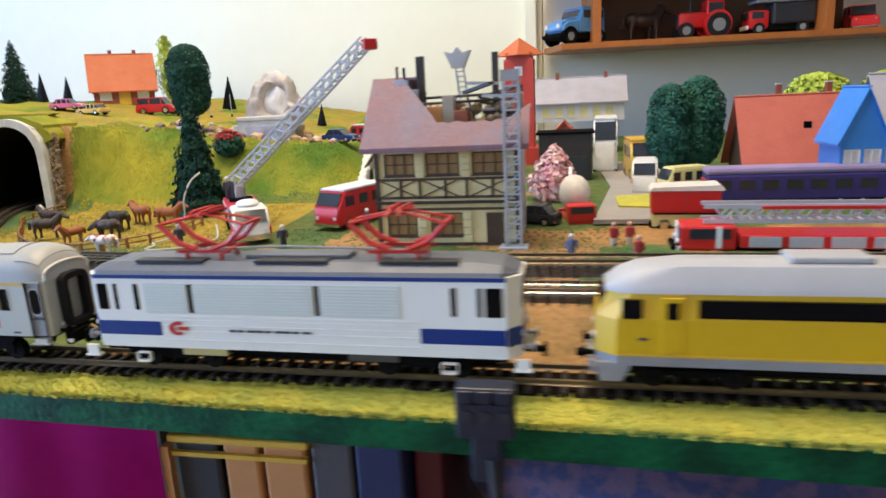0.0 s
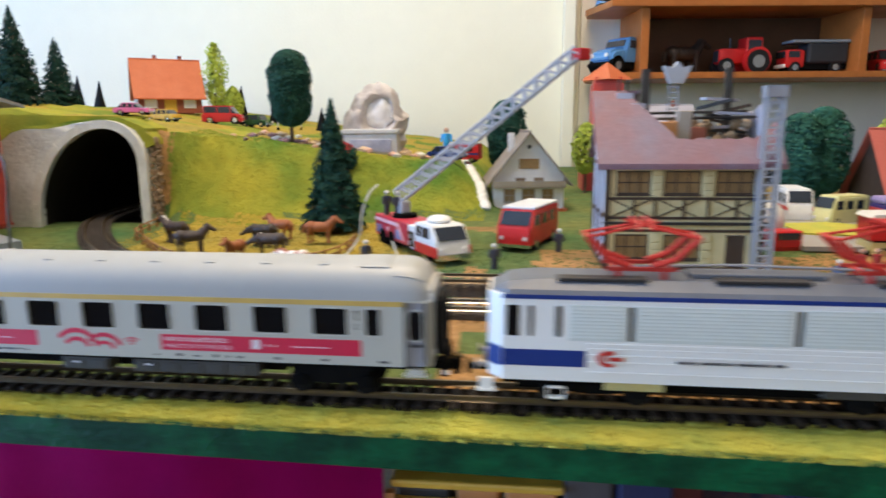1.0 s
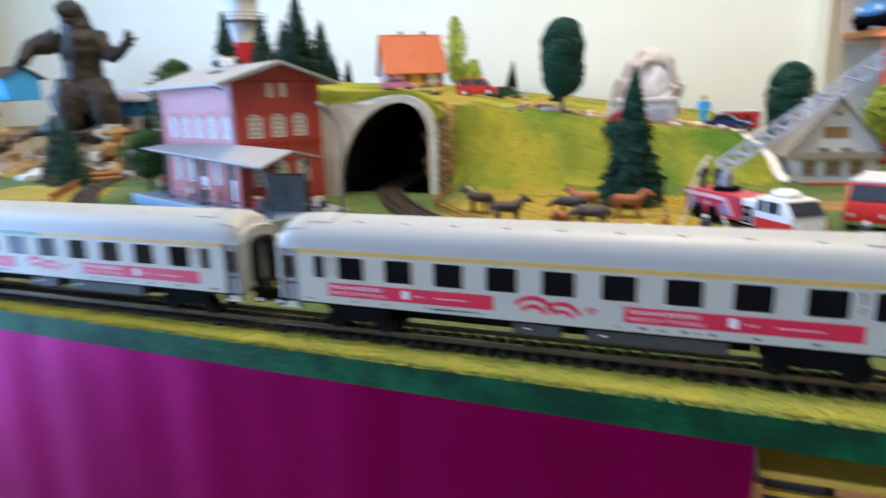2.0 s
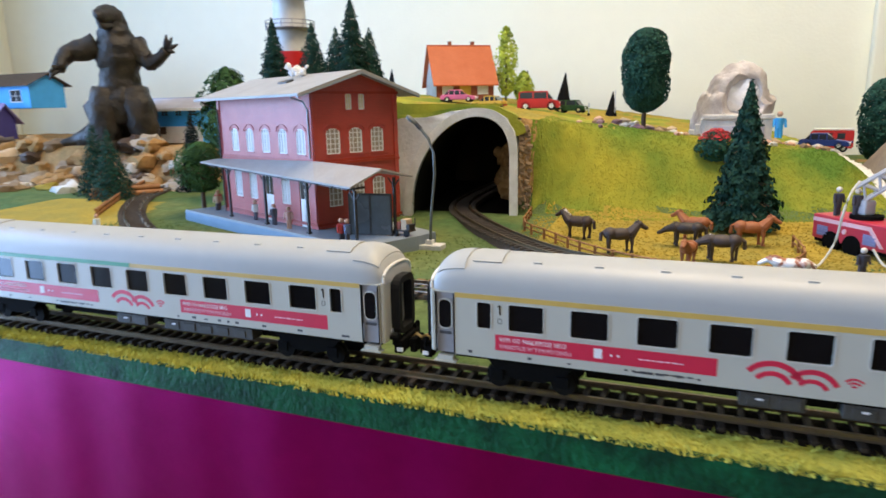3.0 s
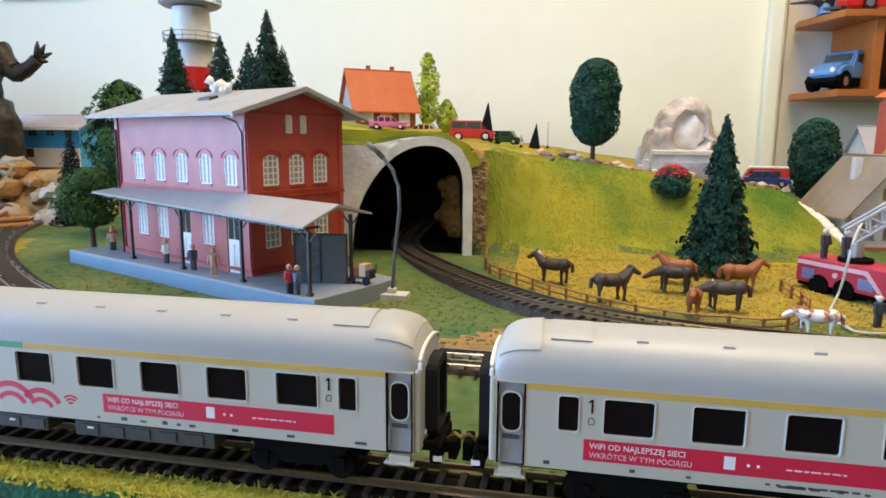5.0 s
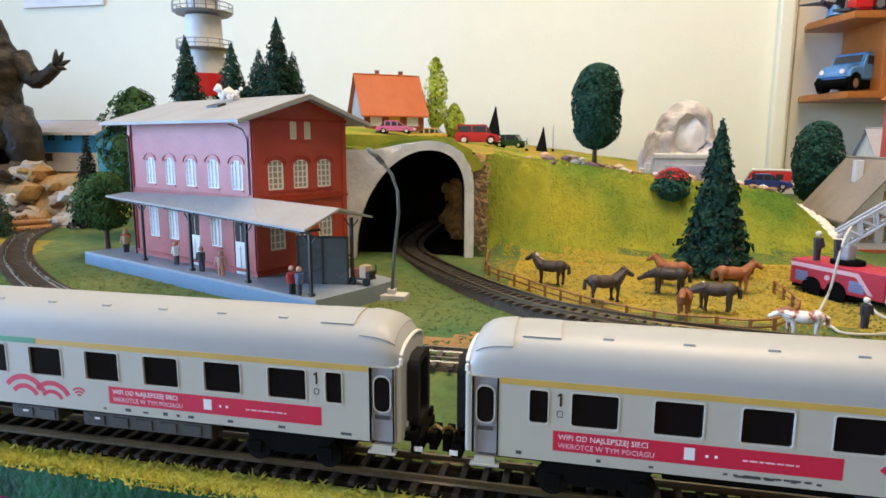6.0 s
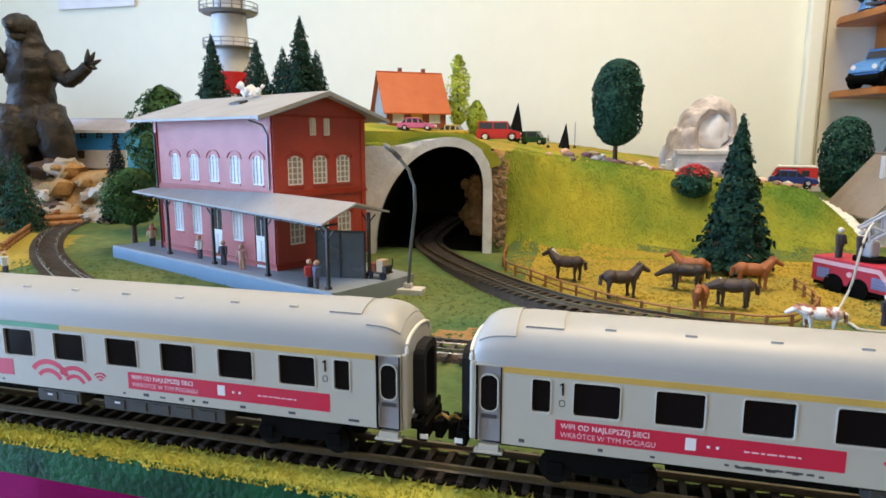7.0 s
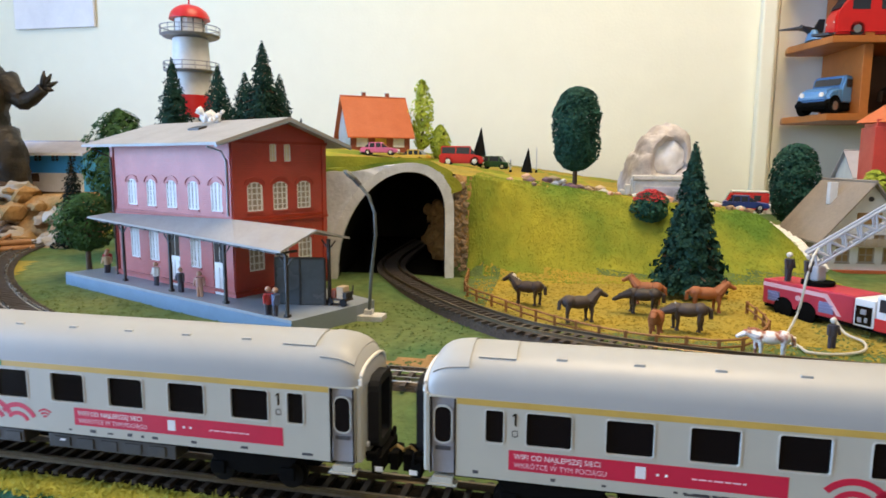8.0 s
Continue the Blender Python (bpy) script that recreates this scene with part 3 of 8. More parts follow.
# yellow scatter on the front strip: small tufts
bm = bmesh.new()
rnd = random.Random(5)
for i in range(26000):
    x = rnd.uniform(-0.6, 0.95)
    y = rnd.uniform(front_edge(x) + .001, .0015 - .014 * x)
    if rnd.random() < 0.2:
        y = rnd.uniform(front_edge(x) - .001, front_edge(x) + .004)
    h, w = rnd.uniform(.0008, .0024), rnd.uniform(.0004, .0009)
    a = rnd.uniform(0, 6.3)
    z = ground(x, y) - .0008
    v = [bm.verts.new((x + w * math.cos(a + k * 2.09), y + w * math.sin(a + k * 2.09), z)) for k in range(3)]
    t = bm.verts.new((x + rnd.uniform(-.0015, .0015), y + rnd.uniform(-.0015, .0015), z + h))
    for k in range(3):
        bm.faces.new((v[k], v[(k + 1) % 3], t))
for i in range(2600):
    x = rnd.uniform(-0.6, 0.95)
    y = .0022 - .014 * x + rnd.gauss(0, .0012) + .0016 * noise.noise(Vector((x * 40, 0, 3)))
    if i % 3 == 0:
        y = front_edge(x) + rnd.gauss(.0005, .0012)
    z, a = ground(x, y) + .0002, rnd.uniform(0, 6.3)
    ln, w = rnd.uniform(.0016, .0046), rnd.uniform(.0004, .0009)
    tip = Vector((x + ln * math.cos(a), y + ln * .7 * math.sin(a), z + rnd.uniform(.0006, .0032)))
    base = [bm.verts.new((x + w * math.cos(a + d), y + w * math.sin(a + d), z - .0006 + e)) for d, e in ((1.57, 0), (-1.57, 0), (0, .0016))]
    t = bm.verts.new(tip)
    for k in range(3):
        bm.faces.new((base[k], base[(k + 1) % 3], t))
solid("grass_strip", bm, "yellow_turf", "tufts of yellow scatter grass along the table edge", "grass", kind="stuff")

# ==== tracks ====
RAIL = 0.007
LEAN = 0.014  # the front track runs slightly askew
RAIL_PROFILE = [(-.0012, 0), (.0012, 0), (.0004, .0006), (.0004, .0016), (.0007, .0019), (.0007, .0025), (-.0007, .0025), (-.0007, .0019), (-.0004, .0016), (-.0004, .0006)]


def sleeper_bm():
    return B(-.0013, .0013, -.0150, .0150, 0, .0018, bevel=.0003)


def railway(label, pts, base, counted, rail_mat="rail_metal", spacing=0.0072, ballast="ballast_brown", sleeper="sleeper_brown"):
    """A track along (x, y) points; base(x, y) is the ground under it. counted: sleepers as parts of their own."""
    track = thing("railway_track", label, "railway track")
    track["kind"] = "structure"
    line = curve_points([(x, y, 0) for x, y in pts], 0.006)
    line = [Vector((p.x, p.y, base(p.x, p.y))) for p in line]
    part("ballast", sweep(bmesh.new(), line, [(-.0125, -.004), (.0125, -.004), (.0105, .0020), (-.0105, .0020)]), ballast, track)
    for s in (-.00825, .00825):
        side = []
        for i, p in enumerate(line):
            d = (line[min(i + 1, len(line) - 1)] - line[max(i - 1, 0)]).normalized()
            n = Vector((-d.y, d.x, 0))
            side.append(p + n * s + Vector((0, 0, RAIL - .0025)))
        part("rail", sweep(bmesh.new(), side, RAIL_PROFILE), rail_mat, track)
    places = curve_points([(x, y, 0) for x, y in pts], spacing)
    mats = []
    for i, p in enumerate(places):
        d = places[min(i + 1, len(places) - 1)] - places[max(i - 1, 0)]
        mats.append(Matrix.Translation((p.x, p.y, base(p.x, p.y) + RAIL - .0042)) @ Matrix.Rotation(math.atan2(d.y, d.x), 4, "Z"))
    if counted:
        first = part("sleeper", sleeper_bm(), sleeper, track)
        first.matrix_local = mats[0]
        for m in mats[1:]:
            o = new("sleeper", first.data)
            o.parent = track
            o.matrix_local = m
    else:
        bm = bmesh.new()
        for m in mats:
            box(bm, -.0013, .0013, -.0150, .0150, 0, .0018, m=m)
        tagged(part("sleepers", bm, sleeper, track), kind="stuff")
    return track


flat = lambda z: (lambda x, y: z)
railway("brown sleepered front track along the table edge", [(x, .0165 - LEAN * x) for x in (-0.75, -0.4, 0, 0.5, 1.2)], flat(-.0055), True)
railway("second track behind the train", [(-0.700, .85), (-0.685, .64), (-0.615, .465), (-0.537, .350), (-0.43, .25), (-0.30, .165), (-0.15, .118), (0.0, .110), (0.3, .105), (1.2, .092)], lambda x, y: min(ground(x, y), 0.012), False, "rail_steel", ballast="ballast_grey", sleeper="sleeper_grey")
railway("curved track leading into the tunnel", [(-0.155, .66), (-0.147, .50), (-0.130, .42), (-0.098, .358), (-0.048, .286), (0.0, .231), (0.04, .201), (0.11, .173), (0.22, .158), (0.4, .153), (1.2, .153)], lambda x, y: 0.003 + 0.009 * smooth01(y / .15), False, ballast="ballast_grey", sleeper="sleeper_grey")

# ==== trains ====
W = 0.033
ASKEW = Matrix.Rotation(-LEAN, 4, "Z")


DROP = -.0055  # the rail head lies this far under the origin of a vehicle


def wheel_set(parent, x, y0, y1, r=.0053):
    for y, s in ((y0, 1), (y1, -1)):
        z = r + DROP
        bm = C((x, y, z), (x, y + s * .0024, z), r, n=20)
        cyl(bm, (x, y + s * .0024, z), (x, y + s * .0032, z), r + .0009, n=20)
        part("wheel", bm, "wheel_metal", parent, smooth=True)


def bogie(parent, x, y0=.004, y1=.029, half=.0145):
    b = part("bogie_frame", bmesh.new(), "under_dark", parent)
    bm = bmesh.new()
    for y in (y0 - .001, y1 - .001):
        prism(bm, [(x - half - .004, .0075), (x - half, .0115), (x + half, .0115), (x + half + .004, .0075), (x + half - .001, .0020), (x + .006, .0000), (x - .006, .0000), (x - half + .001, .0020)], "y", y, y + .002)
    for s in (-1, 1):
        for y in (y0 - .0018, y1 + .0008):
            box(bm, x + s * half - .003, x + s * half + .003, y, y + .001, -.0012, .0040, bevel=.0004)
    box(bm, x - .005, x + .005, y0, y1, .001, .012)
    bm.to_mesh(b.data)
    bm.free()
    for s in (-1, 1):
        wheel_set(b, x + s * half, y0 + .0015, y1 - .0015)
    return b


COACH_L = 0.300


ROOF_RINGS = [(-.0004, .55, .25), (.0003, .69, .41), (.0012, .80, .55), (.0025, .87, .69), (.004, .92, .79), (.0062, .958, .885), (.009, .985, .95), (.0125, .996, .985), (.016, 1, 1)]


def roof_point(x, a, lift=0.0):
    """A point of the roof x along the coach, at the angle a round its arch."""
    u = min(x, COACH_L - x)
    us, ks, zs = zip(*ROOF_RINGS)
    k, z = float(np.interp(u, us, ks)), float(np.interp(u, us, zs))
    y = W / 2 - W / 2 * math.cos(a) * (k * .5 + .5)
    return (x, y - lift * math.cos(a), .0384 + .0158 * z * max(math.sin(a), 0) ** 0.62 + lift)


def coach_roof():
    bm = bmesh.new()
    xs = [r[0] for r in ROOF_RINGS]
    xs = xs + [COACH_L - x for x in reversed(xs)]
    rings = [[bm.verts.new(roof_point(x, math.pi * i / 28)) for i in range(29)] for x in xs]
    for a, b in zip(rings, rings[1:]):
        for i in range(len(a) - 1):
            bm.faces.new((a[i], a[i + 1], b[i + 1], b[i]))
        bm.faces.new((a[0], b[0], b[-1], a[-1]))
    bm.faces.new(rings[0])
    bm.faces.new(rings[-1])
    return bm


def roof_patch(x0, x1, a0, a1, lift):
    """A thin raised panel that follows the arch of the roof."""
    bm = bmesh.new()
    xs, angles = np.linspace(x0, x1, 13), np.linspace(radians(a0), radians(a1), 19)
    top = [[bm.verts.new(roof_point(x, a, lift)) for a in angles] for x in xs]
    low = [[bm.verts.new(roof_point(x, a, -.0006)) for a in angles] for x in xs]
    for i in range(12):
        for j in range(18):
            bm.faces.new((top[i][j], top[i][j + 1], top[i + 1][j + 1], top[i + 1][j]))
    rim = [(i, 0) for i in range(13)] + [(12, j) for j in range(1, 19)] + [(i, 18) for i in range(11, -1, -1)] + [(0, j) for j in range(17, 0, -1)]
    for (a, b), (c, d) in zip(rim, rim[1:] + rim[:1]):
        bm.faces.new((top[a][b], top[c][d], low[c][d], low[a][b]))
    return bm


def coach(label, m):
    """A passenger coach; x along, y from the near side, z over the rail head."""
    t = thing("passenger_coach", label, "train coach", m, "coaches of the train")
    zt, zb = .0350, .0230
    wins = [(.0363 + .02652 * i, .0363 + .02652 * i + .0153) for i in range(9)]
    small = [(.0222, .0286), (COACH_L - .0286, COACH_L - .0222)]
    doors = [(.0030, .0113), (COACH_L - .0113, COACH_L - .0030)]
    holes = [(a, b, zb, zt) for a, b in wins + small] + [(a, b, .0098, .0380) for a, b in doors]
    for near in (True, False):
        y0, y1 = (0, .0012) if near else (W - .0012, W)
        s = part("side_wall", holed(bmesh.new(), .0022, COACH_L - .0022, .0098, .0386, holes, y0, y1), "coach_body", t)
        if not near:
            part("window_row", B(.02, COACH_L - .02, W - .004, W - .0034, zb - .001, zt + .001), "window_black", s)
            continue
        for i, (a, b) in enumerate(wins + small):
            w = part("window", P(rounded(a, b, zb, zt, .0009), "y", .0008, .0016), "window_black", t)
            part("window_frame", ring_frame(bmesh.new(), a + .0001, b - .0001, zb + .0001, zt - .0001, .00042, .0009, -.00028, .001), "coach_frame", w)
    for a, b in doors:
        d = part("door", B(a, b, .0010, .0020, .0098, .0380, bevel=.0002), "coach_grey", t, "grey entrance door")
        part("door_window", P(rounded(a + .0012, b - .0012, .0215, .0345, .0024), "y", .0004, .0014), "window_black", d)
        part("window_frame", ring_frame(bmesh.new(), a + .0012, b - .0012, .0215, .0345, .0005, .0024, .0003, .0012), "coach_frame", d)
        part("vent", B(a + .0014, b - .0014, .0005, .0012, .0185, .0198), "print_dark", d)
        part("jamb", box(B(a - .0005, a, -.0002, .0012, .010, .0380), b, b + .0005, -.0002, .0012, .010, .0380), "window_black", d)
        part("handrail", tube(bmesh.new(), [(a + .0007, .0002, .011), (a + .0007, -.0004, .012), (a + .0007, -.0004, .019), (a + .0007, .0002, .020)], .0002), "coach_grey", d)
        st = part("step", box(B(a - .001, b + .001, -.0012, .003, .0058, .0064), a + .0005, b - .0005, -.0004, .003, .0064, .0086), "coach_body", t, "pale folding step")
    for x0, x1 in ((0, .0022), (COACH_L - .0022, COACH_L)):
        part("end_wall", B(x0, x1, .0006, W - .0006, .0098, .0392, bevel=.0008), "coach_body", t)
    for x, s in ((0, -1), (COACH_L, 1)):
        g = ring_frame(bmesh.new(), W / 2 - .0055, W / 2 + .0055, .0150, .0370, .0032, .002, -.0016, .0034)
        bmesh.ops.transform(g, matrix=Matrix.Translation((x, 0, 0)) @ Matrix.Rotation(radians(90), 4, "Z") @ Matrix.Diagonal((1, -s, 1, 1)) @ Matrix.Translation((0, .0010, 0)), verts=g.verts)
        part("gangway", g, "rubber_black", t, "black rubber gangway bellows")
        for y in (.006, W - .006):
            bm = C((x, y, .0115), (x + s * .0042, y, .0115), .0010)
            cyl(bm, (x + s * .0042, y, .0115), (x + s * .0050, y, .0115), .0024, n=16)
            part("buffer", bm, "under_dark", t, smooth=True)
        bm = B(x - .003 if s > 0 else x - .009, x + .009 if s > 0 else x + .003, W / 2 - .0030, W / 2 + .0030, .0045, .0085, bevel=.0003)
        box(bm, x + s * .009 - .0016, x + s * .009 + .0016, W / 2 - .0050, W / 2 + .0050, .0030, .0100, bevel=.0004)
        box(bm, x + s * .004 - .0020, x + s * .004 + .0020, W / 2 - .0110, W / 2 + .0110, .0040, .0105, bevel=.0004)
        part("coupling", bm, "under_dark", t)
        part("white_patch", B(x + s * .005 - .0015, x + s * .005 + .0015, W / 2 - .0114, W / 2 - .0108, .0052, .0070), "print_white", t)
        part("hook", tube(bmesh.new(), [(x + s * .006, W / 2, .008), (x + s * .009, W / 2, .0108), (x + s * .012, W / 2, .009)], .0008), "brass", t)
        for k in (0, 1):
            part("lamp_lens", C((x + s * .0001, .0075 + k * .018, .0145), (x + s * .0006, .0075 + k * .018, .0145), .0011), "print_white", t)
    for x in (-.0002, COACH_L - .0010):
        rim = [roof_point(x + .0006, math.pi * i / 20, .0008) for i in range(21)]
        part("end_rim", tube(bmesh.new(), [(x + .0006, p[1], p[2]) for p in rim], .0007, 6), "loco_white", t, "pale rim round the coach end")
    r = part("roof", coach_roof(), "coach_roof", t, "smooth grey rounded roof", smooth=True)
    for x in np.linspace(.0475, COACH_L - .0475, 9):
        part("roof_vent", P([(x - .0024, .0512), (x - .0016, .0527), (x + .0016, .0527), (x + .0024, .0512)], "y", .0062, .0078), "coach_roof", r)
    for x0 in (.0190, COACH_L - .0320):
        part("roof_hatch", roof_patch(x0, x0 + .013, 48, 100, .0005), "coach_roof", r, smooth=True)
    for x0 in (.0030, COACH_L - .0160):
        part("roof_panel", roof_patch(x0, x0 + .013, 30, 150, .0004), "coach_roof", r, smooth=True)
    part("yellow_line", B(.0122, COACH_L - .0122, -.00012, .0006, .0362, .0384), "yellow_line", t, "ochre line under the roof")
    # underframe, with a deep black middle box added as the shade underneath
    part("underframe", box(B(.004, COACH_L - .004, .003, W - .003, .0078, .0099), .068, COACH_L - .068, .011, W - .011, .0020, .0080), "under_dark", t)
    for a, b, z, mt in ((.086, .128, .0050, "weight_yellow"), (.128, .151, .0020, "tank_grey"), (.163, .222, .0018, "tank_grey"), (.151, .163, .0055, "weight_yellow"), (.222, .243, .0055, "weight_yellow")):
        bx = part("equipment_box", B(a, b, .0030 if mt == "tank_grey" else .0130, W - .0030, z, .0080, bevel=.0005), mt, t)
        if mt == "tank_grey":
            for k in range(int((b - a) / .011)):
                part("cover", B(a + .003 + k * .011, a + .0105 + k * .011, .0026, .0032, z + .001, .0068, bevel=.0002), "tank_grey", bx)
            part("label_plate", B(a + .006, a + .0085, .0024, .0027, .0052, .0060), "print_white", bx)
    bogie(t, .045)
    bogie(t, COACH_L - .045)
    # printed banners with lettering
    for a, b in ((.0305, .1195), (.1790, .2695)):
        s = part("banner", B(a, b, -.00010, .0006, .0139, .0211), "magenta", t, "magenta printed banner")
        words("lettering", "WIFI OD NAJLEPSZEJ SIECI", .0027, Matrix.Translation((a + .0018, -.00012, .0181)) @ FRONT, "print_white", s, wide=.93)
        words("lettering", "WKR\u00d3TCE W TYM POCI\u0104GU", .0026, Matrix.Translation((a + .0018, -.00012, .0150)) @ FRONT, "pale_pink", s, wide=.91)
        mk = B(a + .0422, a + .0455, -.0002, .0001, .0156, .0198)
        for k in range(2):
            box(mk, a + .0488 + k * .0028, a + .0497 + k * .0028, -.0002, .0001, .0170, .0179)
        part("emblem", mk, "print_white", s, "plain white emblem")
        bars = bmesh.new()
        x = a + .0600
        for wd in (.0016, .0022, .0012, .0028, .0018, .0024, .0010):
            box(bars, x, x + wd, -.0002, .0001, .0170, .0175)
            x += wd + .0006
        part("small_print", bars, "pale_pink", s)
    arcs = bmesh.new()

    def band(cx, cz, r0, r1, a0, a1):
        """A flat curved stripe on the side wall."""
        steps = [radians(a0 + (a1 - a0) * k / 12) for k in range(13)]
        prism(arcs, [(cx + r1 * math.cos(a), cz + r1 * math.sin(a)) for a in steps] + [(cx + r0 * math.cos(a), cz + r0 * math.sin(a)) for a in reversed(steps)], "y", -.00012, .0004)
    for cx, cz, r0, r1 in ((.1385, .0110, .0096, .0118), (.1385, .0110, .0058, .0077), (.1518, .0110, .0080, .0100), (.1518, .0110, .0046, .0062)):
        band(cx, cz, r0, r1, 28, 140)
    for r0 in (.0008, .0022, .0036):
        band(.1650, .0150, r0, r0 + .0007, 45, 135)
    part("arc_print", arcs, "magenta", t, "red arched stripes printed on the side")
    for x in (.0312, COACH_L - .0335):
        one = [(x + .0012, .0299), (x + .0018, .0299), (x + .0018, .0344), (x + .0013, .0344), (x + .0004, .0337), (x + .0004, .0331), (x + .0012, .0337)]
        part("class_number", P(one, "y", -.0002, .0004), "window_black", t, "black figure 1")
        part("pictogram", ring_frame(bmesh.new(), x + .0006, x + .0021, .0262, .0280, .0003, .0004, -.0001, .0002), "print_dark", t)
    marks = bmesh.new()
    rr = random.Random(8)
    for x in (.018, .045, .062, .0885, .093, .0975, .105, .1125, .176, .186, .194, .203, .209, .214, .231, .252, .277):
        wd = rr.uniform(.0012, .0046)
        box(marks, x, x + wd, -.0001, .0004, .0112, .0112 + rr.uniform(.0006, .0013))
    for k in range(9):
        box(marks, .0850 + k * .0030, .0850 + k * .0030 + rr.uniform(.0012, .0024), -.0001, .0004, .0116, .0123)
    tagged(part("inscription", marks, "print_dark", t), kind="stuff")
    return t


FIRST = coach("white passenger coach with magenta banners and dark windows", ASKEW @ pose(0, 0, RAIL))
SECOND = copy_thing(FIRST, ASKEW @ pose(-COACH_L - .0232, 0, RAIL))
SECOND = SECOND or [o for o in bpy.data.objects if o.name == "passenger_coach.001"][0]
part("green_line", B(.0150, .1460, -.00030, .0004, .0363, .0385), "line_green", SECOND, "green line under half of the roof edge")


def pantograph(parent, x):
    p = part("pantograph", box(B(x - .014, x + .014, .0085, .0100, .0515, .0530), x - .014, x + .014, .0230, .0245, .0515, .0530), "panto_red", parent, "red folded pantograph", smooth=False)
    for s in (-1, 1):
        part("cross_bar", C((x + s * .011, .008, .0522), (x + s * .011, .025, .0522), .0008), "panto_red", p)
        for y in (.0095, .0235):
            part("lower_arm", tube(bmesh.new(), [(x + s * .004, y, .0530), (x + s * .0135, y, .0565), (x + s * .0220, y, .0650)], .0014), "panto_red", p)
            part("upper_arm", tube(bmesh.new(), [(x + s * .0220, y, .0650), (x + s * .008, y * .6 + .0066, .0680), (x - s * .006, y * .4 + .0099, .0710)], .0007), "panto_red", p)
        part("knee_bar", C((x + s * .0220, .008, .0650), (x + s * .0220, .025, .0650), .0008), "panto_red", p)
        part("collector", tube(bmesh.new(), [(x + s * .0025, .0035, .0690), (x + s * .0025, .0080, .0715), (x + s * .0025, .0250, .0715), (x + s * .0025, .0295, .0690)], .0007), "panto_red", p)
        for y in (.0095, .0235):
            part("insulator", C((x + s * .009, y, .0480), (x + s * .009, y, .0516), .0012), "panto_red", p)


def box_loco(m):
    """White and blue electric locomotive, x along from 0."""
    L, H0, H1 = .2125, .0065, .0425
    t = thing("electric_locomotive", "white electric locomotive with blue ends and red pantographs", "locomotive", m)

    def hull(z0, z1, cut=(0, 0, 0, 0), inset=0.0):
        o = [(cut[0] + inset, inset), (L - cut[0] - inset, inset), (L - inset, .006), (L - inset, W - .006), (L - cut[0] - inset, W - inset), (cut[0] + inset, W - inset), (inset, W - .006), (inset, .006)]
        return P(o, "z", z0, z1)
    b = part("body", hull(H0, .0430, (.006, 0, 0, 0)), "loco_white", t)
    bmesh_roof = bmesh.new()
    rings = []
    for x, z in ((.001, .0435), (.008, .0470), (.020, .0482), (L - .020, .0482), (L - .008, .0470), (L - .001, .0435)):
        o = [(-.0002, .0430), (.001, .0448), (.006, z), (W - .006, z), (W - .001, .0448), (W + .0002, .0430)]
        k = 0.55 if x in (.001, L - .001) else 1
        rings.append([bmesh_roof.verts.new((x, W / 2 + (y - W / 2) * k, min(h, z))) for y, h in o])
    for a, c in zip(rings, rings[1:]):
        for i in range(6):
            bmesh_roof.faces.new((a[i], a[(i + 1) % 6], c[(i + 1) % 6], c[i]))
    bmesh_roof.faces.new(rings[0])
    bmesh_roof.faces.new(rings[-1])
    r = part("roof", bmesh_roof, "loco_roof", t, "dark grey roof")
    for a, c in ((.028, .064), (.090, .126), (.150, .186)):
        part("roof_grating", B(a, c, .0040, .0105, .0478, .0492, bevel=.0003), "timber_black", r)
    part("roof_box", B(.082, .134, .011, .022, .0480, .0503, bevel=.0006), "loco_roof", r)
    part("roof_cable", tube(bmesh.new(), [(.05, .0165, .0515), (.10, .0165, .0530), (.16, .0165, .0515)], .0006), "steel_grey", r)
    part("roof_line", B(.006, L - .006, -.00035, .001, .0412, .0430), "loco_blue", t)
    for x0, x1 in ((.0062, .0400), (L - .0440, L - .0062)):
        part("blue_band", B(x0, x1, -.00025, .001, .0128, .0198), "loco_blue", t)
    for s, x in ((0, 0), (1, L)):
        nose = P([(x + (.0002 if s else -.0002), .0058), (x + (.0002 if s else -.0002), W - .0058), (x - .0058 if s else x + .0058, W + .0002), (x - .0058 if s else x + .0058, W - .003), (x - .001 if s else x + .001, W - .0065), (x - .001 if s else x + .001, .0065), (x - .0058 if s else x + .0058, .003), (x - .0058 if s else x + .0058, -.0002)], "z", .0120, .0205)
        part("blue_front", nose, "loco_blue", t)
        part("front_window", B(x - .0012 if s else x - .0003, x + .0003 if s else x + .0012, .0065, W - .0065, .0275, .0385, bevel=.0004), "window_black", t)
        for y in (.007, W - .007):
            bm = C((x, y, .0100), (x + (.0045 if s else -.0045), y, .0100), .0011)
            cyl(bm, (x + (.0045 if s else -.0045), y, .0100), (x + (.0053 if s else -.0053), y, .0100), .0026, n=16)
            part("buffer", bm, "steel_grey", t, smooth=True)
            part("headlight", C((x - .0003, y, .0165), (x + (.0010 if s else -.0010), y, .0165), .0014), "print_white", t)
        part("coupling", box(B(x - .010, x + .010, W / 2 - .0018, W / 2 + .0018, .0045, .0065, bevel=.0003), x + (.008 if s else -.010), x + (.010 if s else -.008), W / 2 - .004, W / 2 + .004, .0035, .0075), "under_dark", t)
        for y in (-.001, W - .002):
            xx = x - .0035 if s else x - .0045
            part("corner_step", box(B(xx, xx + .008, y, y + .003, .0012, .0020), xx + .001, xx + .007, y + .0005, y + .0020, .0020, .0068), "loco_white", t)
